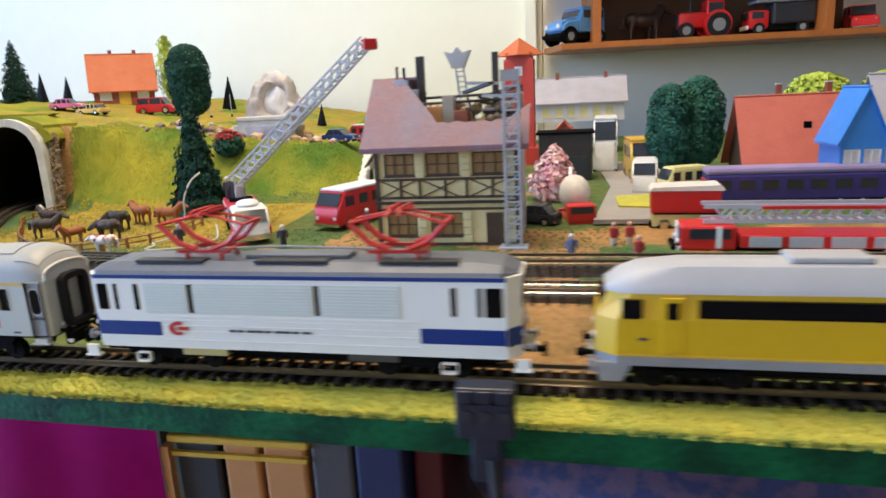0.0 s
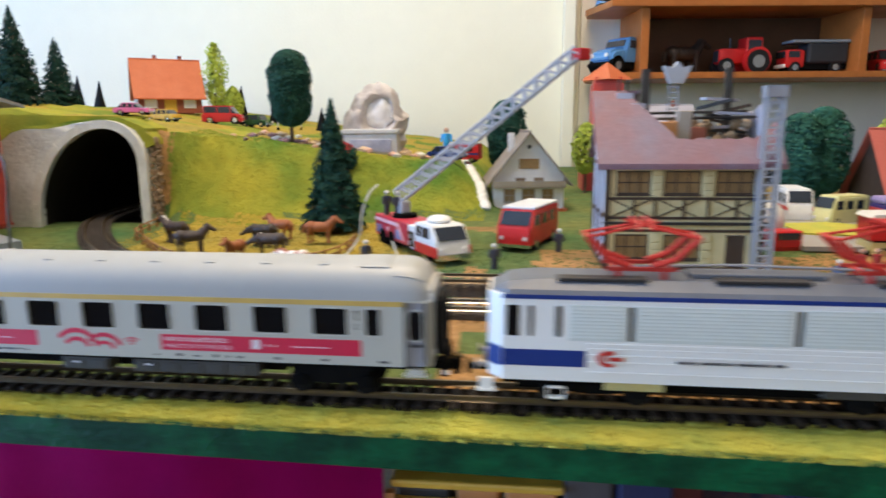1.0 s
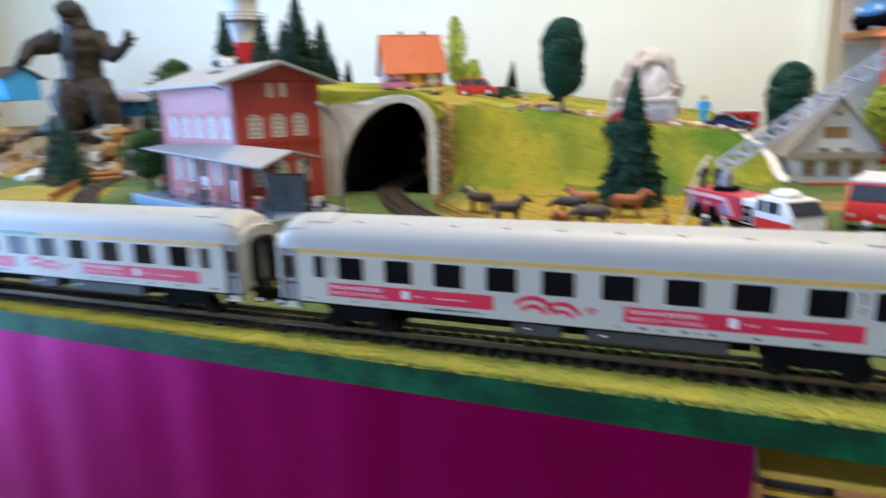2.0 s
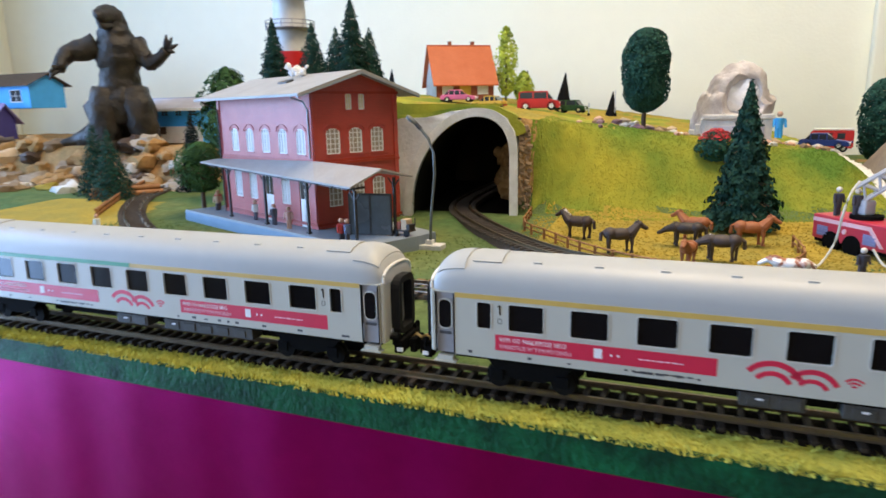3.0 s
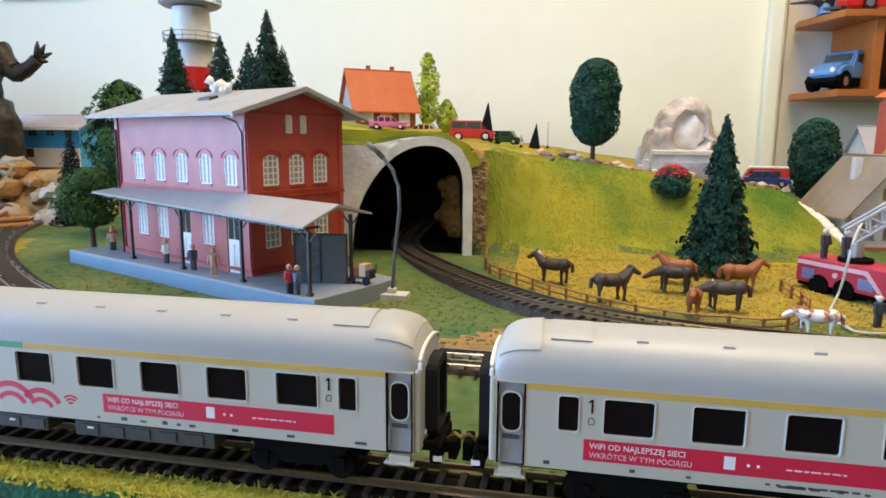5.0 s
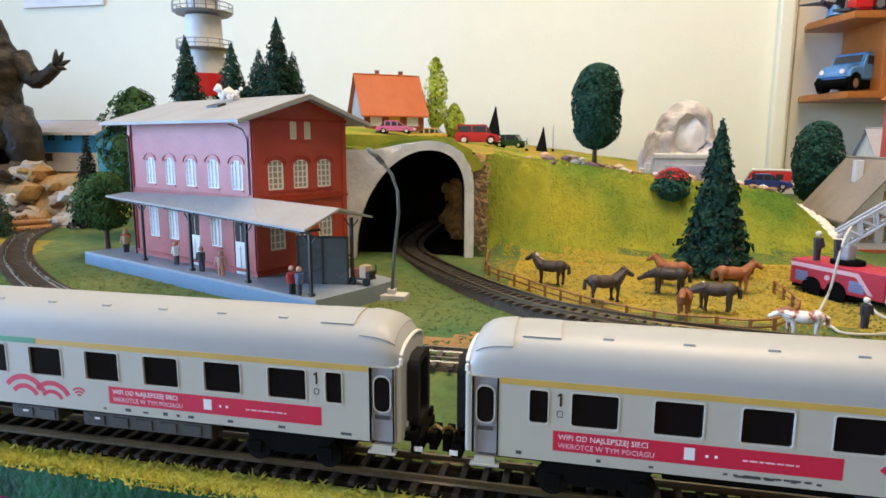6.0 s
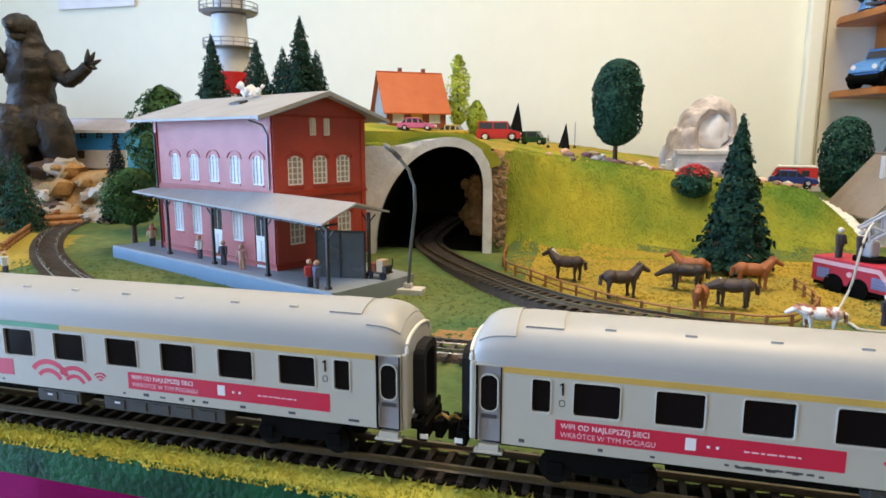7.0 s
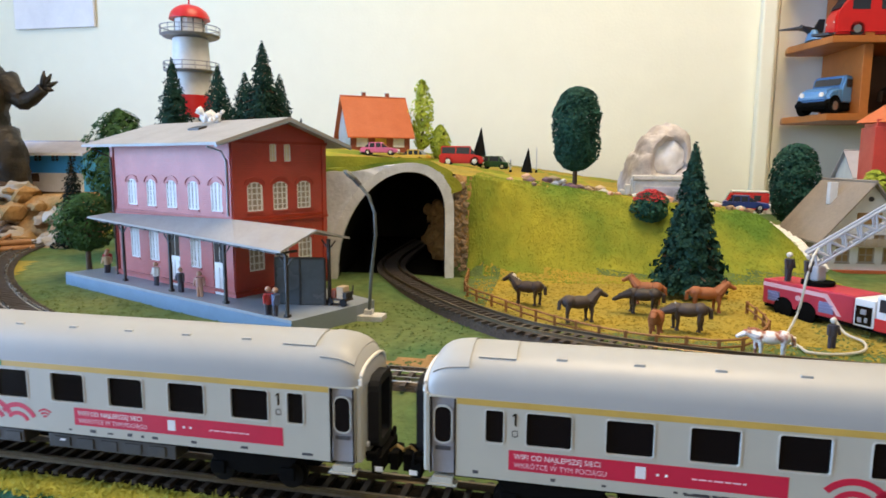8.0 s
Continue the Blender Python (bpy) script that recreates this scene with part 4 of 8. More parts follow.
    for x0, x1 in ((.0075, .0130), (.0165, .0185), (.0275, .0300), (L - .0300, L - .0275), (L - .0185, L - .0165), (L - .0150, L - .0075)):
        part("side_window", P(rounded(x0, x1, .0255, .0385, .0008), "y", -.0002, .001), "window_black", t)
    for x0, x1 in ((.0330, .0560), (.0590, .1190), (.1225, .1600)):
        pn = part("side_panel", B(x0, x1, -.0003, .001, .0240, .0390, bevel=.0002), "loco_panel", t, "pale grey green louvred panel")
        for k in range(9):
            part("louvre", P([(-.0003, .0251 + k * .00148), (-.00048, .0253 + k * .00148), (-.0003, .0261 + k * .00148), (.0002, .0261 + k * .00148), (.0002, .0251 + k * .00148)], "x", x0 + .001, x1 - .001), "loco_panel", pn)
    for x0 in (.0565, .1200):
        part("slit_window", B(x0, x0 + .0022, -.0003, .001, .0245, .0385), "window_black", t)
    for z in (.0105, .0148, .0178, .0205, .0225):
        part("side_rib", B(.041, L - .045, -.0006, .0004, z, z + .0006), "loco_white", t)
    emb = bmesh.new()
    turn = [radians(60 + 15 * k) for k in range(17)]
    prism(emb, [(.0490 + .0046 * math.cos(a), .0167 + .0034 * math.sin(a)) for a in turn] + [(.0494 + .0026 * math.cos(a), .0167 + .0018 * math.sin(a)) for a in reversed(turn)], "y", -.0008, .0002)
    box(emb, .0490, .0545, -.0008, .0002, .0160, .0174)
    part("emblem", emb, "panto_red", t, "plain red emblem")
    bars = bmesh.new()
    for k in range(9):
        box(bars, .0760 + k * .0046, .0760 + k * .0046 + (.0036, .0028, .0040)[k % 3], -.0008, .0002, .0158, .0166)
    tagged(part("inscription", bars, "print_dark", t), kind="stuff")
    # the lower box blocks the gap with black, like the shade below
    part("underframe", box(B(.006, L - .006, .003, W - .003, .0040, .0066), .012, L - .012, .010, W - .010, -.0010, .0042), "under_dark", t)
    for x in (.060, .145):
        part("equipment_box", B(x - .012, x + .012, .002, W - .002, .0022, .0066, bevel=.0004), "weight_yellow" if x < .1 else "tank_grey", t)
    for x in (.025, L - .035):
        st = part("side_step", ring_frame(bmesh.new(), x, x + .0065, -.0005, .0035, .0005, .0003, -.001, .001), "loco_white", t)
        part("tread", B(x, x + .0065, -.0018, .001, -.0008, .0), "loco_white", st)
    bogie(t, .045, half=.017)
    bogie(t, L - .045, half=.017)
    pantograph(t, .062)
    pantograph(t, .158)
    return t


box_loco(ASKEW @ pose(.3230, 0, RAIL))


def yellow_loco(m):
    L, H1 = .205, .0385
    t = thing("yellow_locomotive", "yellow locomotive with grey roof and black window band", "locomotive", m)

    def shell(z0, z1, lo, hi, c=.0085):
        bm = bmesh.new()
        rows = []
        for z, i in ((z0, lo), (z1, hi)):
            rows.append([bm.verts.new((x, y, z)) for x, y in ((c + i, i * .3), (L - c - i, i * .3), (L - i, .0065), (L - i, W - .0065), (L - c - i, W - i * .3), (c + i, W - i * .3), (i, W - .0065), (i, .0065))])
        for a, b in zip(rows, rows[1:]):
            for k in range(8):
                bm.faces.new((a[k], a[(k + 1) % 8], b[(k + 1) % 8], b[k]))
        bm.faces.new(rows[0])
        bm.faces.new(rows[1])
        return bm
    part("body", shell(.0100, .0260, .0, .0), "loco_yellow", t)
    part("upper_body", shell(.0260, .0372, .0, .0055), "loco_yellow", t)
    skirt = shell(.0060, .0100, .0005, .0002)
    part("skirt", skirt, "steel_grey", t, "grey lower skirt")
    roof = bmesh.new()
    rings = []
    for x, k, z in ((.004, .62, .0380), (.009, .9, .0430), (.018, 1, .0462), (.035, 1, .0480), (L - .035, 1, .0480), (L - .018, 1, .0462), (L - .009, .9, .0430), (L - .004, .62, .0380)):
        o = [(.0008, .0368), (.002, .0400), (.0065, z - .0012), (.012, z), (W - .012, z), (W - .0065, z - .0012), (W - .002, .0400), (W - .0008, .0368)]
        rings.append([roof.verts.new((x, W / 2 + (y - W / 2) * k, min(h, z))) for y, h in o])
    for a, b in zip(rings, rings[1:]):
        for i in range(8):
            roof.faces.new((a[i], a[(i + 1) % 8], b[(i + 1) % 8], b[i]))
    roof.faces.new(rings[0])
    roof.faces.new(rings[-1])
    r = part("roof", roof, "loco_roof_grey", t, "pale grey rounded roof", smooth=True)
    for x in (.075, .12):
        part("roof_box", B(x, x + .03, .009, W - .009, .0475, .0500, bevel=.0008), "loco_roof_grey", r)
    part("window_band", B(.040, L - .040, -.0004, .003, .0272, .0345), "window_black", t, "black band of windows")
    for x0, x1 in ((.0105, .0185), (L - .0185, L - .0105)):
        part("cab_window", P(rounded(x0, x1, .0265, .0345, .0008), "y", -.0005, .004), "window_black", t)
    for x in (.026, L - .031):
        d = part("cab_door", B(x, x + .0085, -.0004, .001, .0115, .0355, bevel=.0003), "loco_yellow", t)
        part("door_window", P(rounded(x + .002, x + .0065, .0265, .0335, .0006), "y", -.0007, .001), "window_black", d)
    for s in (0, 1):
        x = L if s else 0
        part("front_window", B(x - .006 if s else x + .0015, x - .0015 if s else x + .006, .007, W - .007, .0275, .0350, bevel=.0005), "window_black", t)
        for y in (.0075, W - .0075):
            bm = C((x, y, .0085), (x + (.004 if s else -.004), y, .0085), .0012)
            cyl(bm, (x + (.004 if s else -.004), y, .0085), (x + (.005 if s else -.005), y, .0085), .0027, n=16)
            part("buffer", bm, "under_dark", t, smooth=True)
            part("headlight", C((x - .0002, y, .0165), (x + (.001 if s else -.001), y, .0165), .0018), "print_white", t)
        part("coupling", B(x - .008, x + .008, W / 2 - .002, W / 2 + .002, .0035, .0060, bevel=.0003), "under_dark", t)
        part("snow_plough", P([(x, .0005), (x + (.002 if s else -.002), .0005), (x + (.003 if s else -.003), .0062), (x, .0062)], "y", .004, W - .004), "steel_grey", t)
        a = x - .011 if s else x + .002
        part("corner_plate", P([(a, -.0015), (a + .009, -.0015), (a + .013 if not s else a + .009, .0068), (a - .002, .0068)], "y", .0005, .0030), "steel_grey", t)
    part("badge", P([(.0165, .0178), (.019, .0186), (.0215, .0178), (.019, .0170)], "y", -.0004, .0006), "print_dark", t)
    part("lower_stripe", B(.010, L - .010, -.0003, .001, .0104, .0112), "car_yellow", t)
    # here too a black box under the frame imitates shade
    part("underframe", box(B(.012, L - .012, .003, W - .003, .0030, .0062), .016, L - .016, .010, W - .010, -.0010, .0032), "under_dark", t)
    bogie(t, .040, half=.016)
    bogie(t, L - .040, half=.016)
    return t


yellow_loco(ASKEW @ pose(.5660, 0, RAIL))

# ==== tunnel ====
PORTAL = pose(-.173, .379, 0, 0, 0, 12.95)  # x along the wall from the left foot of the opening, y into the hill
TOP_X, TOP_Z = .068, .116


def opening(grow=0.0, n=14, foot=.010):
    """The tunnel mouth: a leaning left flank, a crown and an upright right jamb."""
    out = []
    for k in range(n + 1):
        a = math.pi / 2 * k / n
        out.append((TOP_X - (.0690 + grow) * math.cos(a) ** 1.12, foot + (TOP_Z + grow - foot) * math.sin(a) ** .95))
    for k in range(n - 1, -1, -1):
        a = math.pi / 2 * k / n
        out.append((TOP_X + (.0365 + grow) * math.cos(a) ** .80, .074 + (TOP_Z + grow - .074) * math.sin(a) ** .86))
    out.append((TOP_X + .0365 + grow, foot))
    return out


def between(inner, outer, y0, y1, rough=0.0):
    """A solid ring between two outlines of as many points."""
    bm = bmesh.new()
    rings = []
    for pts, y in ((inner, y0), (outer, y0), (outer, y1), (inner, y1)):
        rings.append([bm.verts.new((x, y - rough * noise.noise(Vector((x * 60, z * 60, 1))) * (y == y0), z)) for x, z in pts])
    for a, b in zip(rings, rings[1:] + rings[:1]):
        for i in range(len(inner) - 1):
            bm.faces.new((a[i], a[i + 1], b[i + 1], b[i]))
    for k in (0, -1):
        bm.faces.new([r[k] for r in rings])
    return bm


portal = thing("tunnel_portal", "pale plaster arch round a dark tunnel mouth", "tunnel", PORTAL)
portal["kind"] = "structure"
rim = opening(.0085)
CROWN = .1160  # the flank keeps below the cars on the hill edge
spread = []
for k, (x, z) in enumerate(rim):
    left = max(0.0, 1 - k / 13)
    spread.append((x - .062 * left ** .7 + .004 * noise.noise(Vector((k * .7, 0, 0))), min(z + .026 * math.sin(math.pi * min(left, 1)) * left ** .4 + .001, max(z, CROWN))))
part("portal_wall", between(rim, spread, .0030, .0700, .004), "flank_plaster", portal, "pale plastered flank wall", smooth=True)
bank = [(x + .020 * (x - TOP_X) / .08, z + .0030 + .0025 * noise.noise(Vector((x * 40, 3, 0)))) for x, z in spread[9:-4]]
part("bank", between(spread[9:-4], bank, .0080, .0900, .003), "hill_turf", portal, "yellow green grass over the arch", smooth=True)
low = opening(.0030)[:15]
high = [(x - .075 * (1 - k / 14) + .030 * k / 14, .1330 - .004 * k / 14) for k, (x, z) in enumerate(low)]
part("hillside", between(low, high, .0640, .0800, .002), "hill_turf", portal, "grassy hillside behind the flank wall", smooth=True)
rv = random.Random(3)
edge_in, edge_out = opening(.0), opening(.0088)
for k in range(len(edge_in) - 1):
    ring = between([edge_in[k], edge_in[k + 1]], [edge_out[k], edge_out[k + 1]], -.0010 - .0008 * rv.random(), .0120)
    bmesh.ops.recalc_face_normals(ring, faces=ring.faces[:])
    part("arch_stone", ring, "arch_white", portal)
# lining coloured near black, to hold the shade inside the tunnel
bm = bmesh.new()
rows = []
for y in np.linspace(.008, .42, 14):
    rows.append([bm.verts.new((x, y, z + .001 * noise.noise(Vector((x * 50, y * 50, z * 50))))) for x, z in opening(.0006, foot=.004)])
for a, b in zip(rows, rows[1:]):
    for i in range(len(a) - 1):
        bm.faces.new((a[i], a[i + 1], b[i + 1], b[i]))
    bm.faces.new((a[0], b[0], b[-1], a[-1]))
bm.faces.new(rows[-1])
part("tunnel_lining", bm, "tunnel_dark", portal, "tunnel lining coloured near black for the shade inside", smooth=True)
bm = bmesh.new()
for k in range(9):
    ball(bm, (.098 + rv.uniform(-.005, .006), .050 + k * .010, .034 + (k % 4) * .012), .0115, 3, rough=.7)
part("inner_rock", bm, "earth", portal, "brown rock inside the tunnel", smooth=True)
# brown stones down the slope beside the arch
for k in range(46):
    z = .02 + .105 * (k / 46)
    x = -.0570 + .008 * math.sin(k * 2.3) * .6 + (z > .10) * (-.05 * (z - .10) / .03)
    solid("slope_stone", ball(bmesh.new(), (0, 0, 0), rv.uniform(.0022, .0044), 2, rough=.6, scale=(1, .8, .8), freq=k), "rock_brown", "small brown stone on the slope by the tunnel arch", "stone", pose(x, .4085 + .012 * (z / .12) + rv.uniform(-.002, .002), z, rv.uniform(0, 90), rv.uniform(0, 90)), "stones beside the tunnel arch")


# ==== buildings ====
def gable_walls(parent, w, d, h, ridge, mat, th=.002, front_holes=(), side_holes=(), along="x", z0=0.0, gable_mat=None):
    """Four walls of a house, x 0..w and y 0..d, its ridge along x (gables left and right) or along y (gables front and back)."""
    gm = gable_mat or mat
    part("front_wall", holed(bmesh.new(), 0, w, z0, h, list(front_holes), 0, th), mat if along == "x" else gm, parent)
    part("back_wall", B(0, w, d - th, d, z0, h), mat, parent)
    for k, x in enumerate((0, w)):
        bm = bmesh.new()
        holed(bm, th, d - th, z0, h, list(side_holes) if k else [], 0, th)
        bmesh.ops.transform(bm, matrix=Matrix.Translation((x + (0 if k else th), 0, 0)) @ Matrix.Rotation(radians(90), 4, "Z"), verts=bm.verts)
        part("side_wall", bm, gm if along == "x" else mat, parent)
    if along == "x":
        for x in (0, w - th):
            part("gable", P([(0, h), (d, h), (d / 2, ridge)], "x", x, x + th), gm, parent)
    else:
        for y in (0, d - th):
            part("gable", P([(0, h), (w, h), (w / 2, ridge)], "y", y, y + th), gm, parent)


def gable_roof(parent, w, d, h, ridge, over, mat, along="x", th=.0022, drop=None, label=""):
    """Two sloping slabs."""
    half = (d if along == "x" else w) / 2
    drop = (ridge - h) / half * over
    a, b = -over, (w if along == "x" else d) + over
    for s in (-1, 1):
        edge = half + s * (half + over)
        o = [(half, ridge + th), (edge, h - drop + th), (edge, h - drop), (half, ridge)]
        part("roof", P(o, "x" if along == "x" else "y", a, b), mat, parent, label)
    part("ridge_cap", (C((a, half, ridge + th), (b, half, ridge + th), th * .6) if along == "x" else C((half, a, ridge + th), (half, b, ridge + th), th * .6)), mat, parent)


def window_unit(parent, x0, x1, z0, z1, y, frame, pane, bars=(1, 2), arched=False, wall=None, m=None, name="window"):
    """A pane with a frame and glazing bars, set in an opening of a front wall at y."""
    w = part(name, B(x0, x1, y + .0012, y + .0018, z0, z1), pane, parent)
    t = min((x1 - x0) * .14, .0012)
    bm = ring_frame(bmesh.new(), x0 + t, x1 - t, z0 + t, z1 - t, t, .0001, y + .0002, y + .0014)
    for k in range(1, bars[0] + 1):
        x = x0 + (x1 - x0) * k / (bars[0] + 1)
        box(bm, x - t * .35, x + t * .35, y + .0004, y + .0013, z0, z1)
    for k in range(1, bars[1] + 1):
        z = z0 + (z1 - z0) * k / (bars[1] + 1)
        box(bm, x0, x1, y + .0004, y + .0013, z - t * .35, z + t * .35)
    f = part("frame", bm, frame, w)
    if arched:
        cx, half = (x0 + x1) / 2, (x1 - x0) / 2
        sp = bmesh.new()
        for s in (-1, 1):
            o = [(cx + s * half, z1 + .0003)]
            for i in range(5):
                a = math.pi / 2 * i / 4
                o.append((cx + s * half * math.cos(a), z1 - half * .55 + half * .55 * math.sin(a)))
            prism(sp, o, "y", y, y + .0016)
        part("spandrel", sp, wall, w)
        hood = [(cx + half * 1.35 * math.cos(a), y - .0004, z1 - half * .4 + half * .9 * math.sin(a)) for a in [math.pi * i / 8 for i in range(9)]]
        part("hood_mould", sweep(bmesh.new(), hood, [(-.0004, -.0002), (.0004, -.0002), (.0004, .0005), (-.0004, .0005)]), wall, w)
    part("sill", B(x0 - .0008, x1 + .0008, y - .0010, y + .0008, z0 - .0012, z0), wall or frame, w)
    if m is not None:
        w.matrix_local = m
    return w


STATION = pose(-.204, .238, .0200, 0, 0, -25.3)
RIGHT = Matrix.Rotation(radians(90), 4, "Z")


def railway_station():
    t = thing("railway_station", "red brick station building with grey roof and platform canopy", "station", STATION)
    w, d, h, rz = .180, .096, .1235, .1385
    ups = [(-.1537 + .0315 * i, -.1537 + .0315 * i + .0148) for i in range(5)]
    lows = [(a, b, .0190, .050) if i not in (2, 4) else (a - .0005, b + .0005, .0, .050) for i, (a, b) in enumerate(ups)]
    front = [(a + w, b + w, .0665, .0895) for a, b in ups] + [(a + w, b + w, c, e) for a, b, c, e in lows]
    sides = [(.0138 + .0250 * i, .0138 + .0250 * i + .0148) for i in range(3)]
    att = [(.0365, .0432), (.0510, .0577)]
    side = [(a, b, .0665, .0895) for a, b in sides] + [(a, b, .1055, .1200) for a, b in att] + [(a, b, .019, .043) for a, b in sides]
    bm = holed(bmesh.new(), -w, 0, 0, h, [(a - w, b - w, c, e) for a, b, c, e in front], 0, .0025)
    part("front_wall", bm, "brick_red", t)
    part("back_wall", B(-w, 0, d - .0025, d, 0, h), "brick_red", t)
    part("side_wall", B(-w, -w + .0025, .0025, d - .0025, 0, h), "brick_red", t)
    bm = holed(bmesh.new(), .0025, d - .0025, 0, h, side, 0, .0025)
    bmesh.ops.transform(bm, matrix=RIGHT, verts=bm.verts)
    part("gable_wall", bm, "brick_red", t)
    for x in (-.0025, -w):
        part("gable", P([(0, h), (d, h), (d / 2, rz)], "x", x, x + .0025), "brick_red", t)
    for a, b in ups:
        window_unit(t, a, b, .0665, .0895, 0, "frame_white", "paper", (2, 4), True, "brick_red")
    for i, (a, b, c, e) in enumerate(lows):
        if c > 0:
            window_unit(t, a, b, c, e, 0, "frame_white", "paper", (2, 5), True, "brick_red")
        else:
            dd = part("door", B(a, b, .0008, .0016, c, e, bevel=.0002), "frame_white", t, "white double door")
            part("door_panel", box(B(a + .0015, (a + b) / 2 - .0006, .0003, .001, .004, .022), (a + b) / 2 + .0006, b - .0015, .0003, .001, .004, .022), "frame_white", dd)
            part("door_glass", box(B(a + .0015, (a + b) / 2 - .0006, .0005, .001, .026, .044), (a + b) / 2 + .0006, b - .0015, .0005, .001, .026, .044), "car_glass", dd)
    for a, b in sides:
        window_unit(t, a, b, .0665, .0895, 0, "frame_white", "wood_beige", (2, 4), True, "brick_red", RIGHT)
        window_unit(t, a, b, .019, .043, 0, "frame_white", "wood_beige", (2, 3), True, "brick_red", RIGHT)
    for a, b in att:
        window_unit(t, a, b, .1055, .1200, 0, "frame_white", "plaster_cream", (1, 2), True, "brick_red", RIGHT)
    for z, dp in ((.0575, .0014), (.0600, .0008), (.0965, .0010), (.1195, .0014), (.003, .0016)):
        if .09 < z < .1:
            continue
        part("cornice", B(-w - dp, dp, -dp, 0, z, z + .0022), "stone_trim_red", t)
        part("cornice", B(0, dp, 0, d + dp, z, z + .0022), "stone_trim_red", t)
    for x in (-w, -.0045):
        part("corner_pilaster", B(x - .0004 * (x < -.1), x + .0045, -.0011, 0, .0052, h - .002), "brick_red", t)
    for y in (0, d - .0045):
        part("corner_pilaster", B(0, .0011, y, y + .0045, .0052, h - .002), "brick_red", t)
    over, th = .020, .0022
    half = d / 2
    slope = (rz - h) / half
    for s in (-1, 1):
        edge = half + s * (half + over)
        o = [(half, rz + th), (edge, h - slope * over + th), (edge, h - slope * over), (half, rz)]
        r = part("roof", P(o, "x", -w - .012, .012), "roof_grey", t, "light grey slab roof")
        part("fascia", P([(half, rz - .0002), (edge, h - slope * over - .0002), (edge, h - slope * over - .0012), (half, rz - .0018)], "x", .0095, .0125), "plinth_grey", r)
    bm = bmesh.new()
    for k in range(16):
        ball(bm, (-.078 + rv.uniform(-.012, .012), half - .010 + rv.uniform(-.006, .006), rz + .0045 + rv.uniform(-.003, .006)), rv.uniform(.002, .0042), 1, rough=.4)
    part("white_blossom", bm, "white_plastic", t, "white decoration lying on the roof")
    part("skylight", P([(half - .031, rz - .0080), (half - .023, rz - .0055), (half - .023, rz - .0034), (half - .031, rz - .0059)], "x", -.082, -.066), "timber_black", t)
    part("drain_pipe", tube(bmesh.new(), [(-.003, -.018, .1165), (-.003, -.006, .1130), (-.0035, -.0018, .1060), (-.0035, -.0018, .0640)], .0007), "plinth_grey", t)
    part("drain_pipe", tube(bmesh.new(), [(-w + .002, -.018, .1165), (-w + .002, -.0018, .1080), (-w + .002, -.0018, .0)], .0009), "timber_black", t)
    # canopy on posts: a shallow slab, slightly twisted, with a gabled wing past the corner
    wall_z = lambda x: .0603 + .026 * min(x, 0)
    front_z = lambda x: .0447 + .0315 * (.0795 - x)

    def slab(stations, th=.0015):
        """A thin sheet through stations of (back point, front point)."""
        sheet = bmesh.new()
        rings = [[sheet.verts.new(Vector(p) + Vector((0, 0, dz))) for p, dz in ((b, th), (f, th), (f, 0), (b, 0))] for b, f in stations]
        for a, b in zip(rings, rings[1:]):
            for k in range(4):
                sheet.faces.new((a[k], a[(k + 1) % 4], b[(k + 1) % 4], b[k]))
        sheet.faces.new(rings[0])
        sheet.faces.new(rings[-1])
        return sheet
    ridge = lambda x: (x, .012 * x / .078, .0603 - .045 * x)
    c = part("canopy", slab([((x, -.0014, wall_z(x)), (x, -.0205, front_z(x))) for x in np.linspace(-.190, .0, 9)] + [(ridge(x), (x, -.0205, front_z(x))) for x in (.03, .055, .0795)]), "roof_grey", t, "light grey shallow platform canopy")
    part("canopy_wing", slab([((x + .001 * (x > .01), .044, .0495 - .02 * max(x - .03, 0)), ridge(x)) for x in (.0016, .03, .055, .0795)]), "roof_grey", c)
    for k in range(13):
        x = -.178 + k * .0210
        z = wall_z(x) if x < 0 else ridge(x)[2] - .004 * x / .078 * 3
        part("rafter", P([(-.0016, z - .0006), (-.0198, front_z(x) - .0005), (-.0198, front_z(x) - .0017), (-.0016, z - .0024)], "x", x - .0006, x + .0006), "timber_black", c)
    part("gutter_beam", P([(-.180, front_z(-.180) - .0022), (.0785, front_z(.0785) - .0022), (.0785, front_z(.0785) - .0004), (-.180, front_z(-.180) - .0004)], "y", -.0166, -.0146), "timber_black", c)
    for x, y in ((.0790, -.0155), (.0095, -.0155), (-.0650, -.0150), (-.1385, -.0150), (.0740, .0285)):
        hh = front_z(x) - .0018 if y < 0 else .0496
        p = part("post", B(x - .0011, x + .0011, y - .0011, y + .0011, 0, hh, bevel=.0003), "timber_black", t, "black canopy post")
        part("foot", B(x - .0018, x + .0018, y - .0018, y + .0018, 0, .002), "timber_black", p)
        for s in (-1, 1):
            part("brace", C((x, y, hh - .008), (x + s * .007, y, hh - .001), .0006, n=6), "timber_black", p)
    m = Matrix.Translation((.0400, .0060, 0)) @ Matrix.Rotation(math.atan2(.0205, .0330), 4, "Z")
    sc = part("screen_wall", B(0, .0385, -.0008, .0008, .0004, .0345, bevel=.0003, m=m), "screen_grey", t, "grey glazed wind screen under the canopy")
    part("screen_frame", box(box(box(B(0, .0385, -.0012, .0012, .0345, .0358, m=m), 0, .0012, -.0012, .0012, 0, .0345, m=m), .0373, .0385, -.0012, .0012, 0, .0345, m=m), .0186, .0196, -.0012, .0012, .0, .0345, m=m), "timber_black", sc)
    part("waiting_bench", box(box(B(.012, .036, .034, .042, .0095, .0110, bevel=.0003), .014, .016, .036, .040, 0, .0095), .032, .034, .036, .040, 0, .0095), "timber_brown", t)
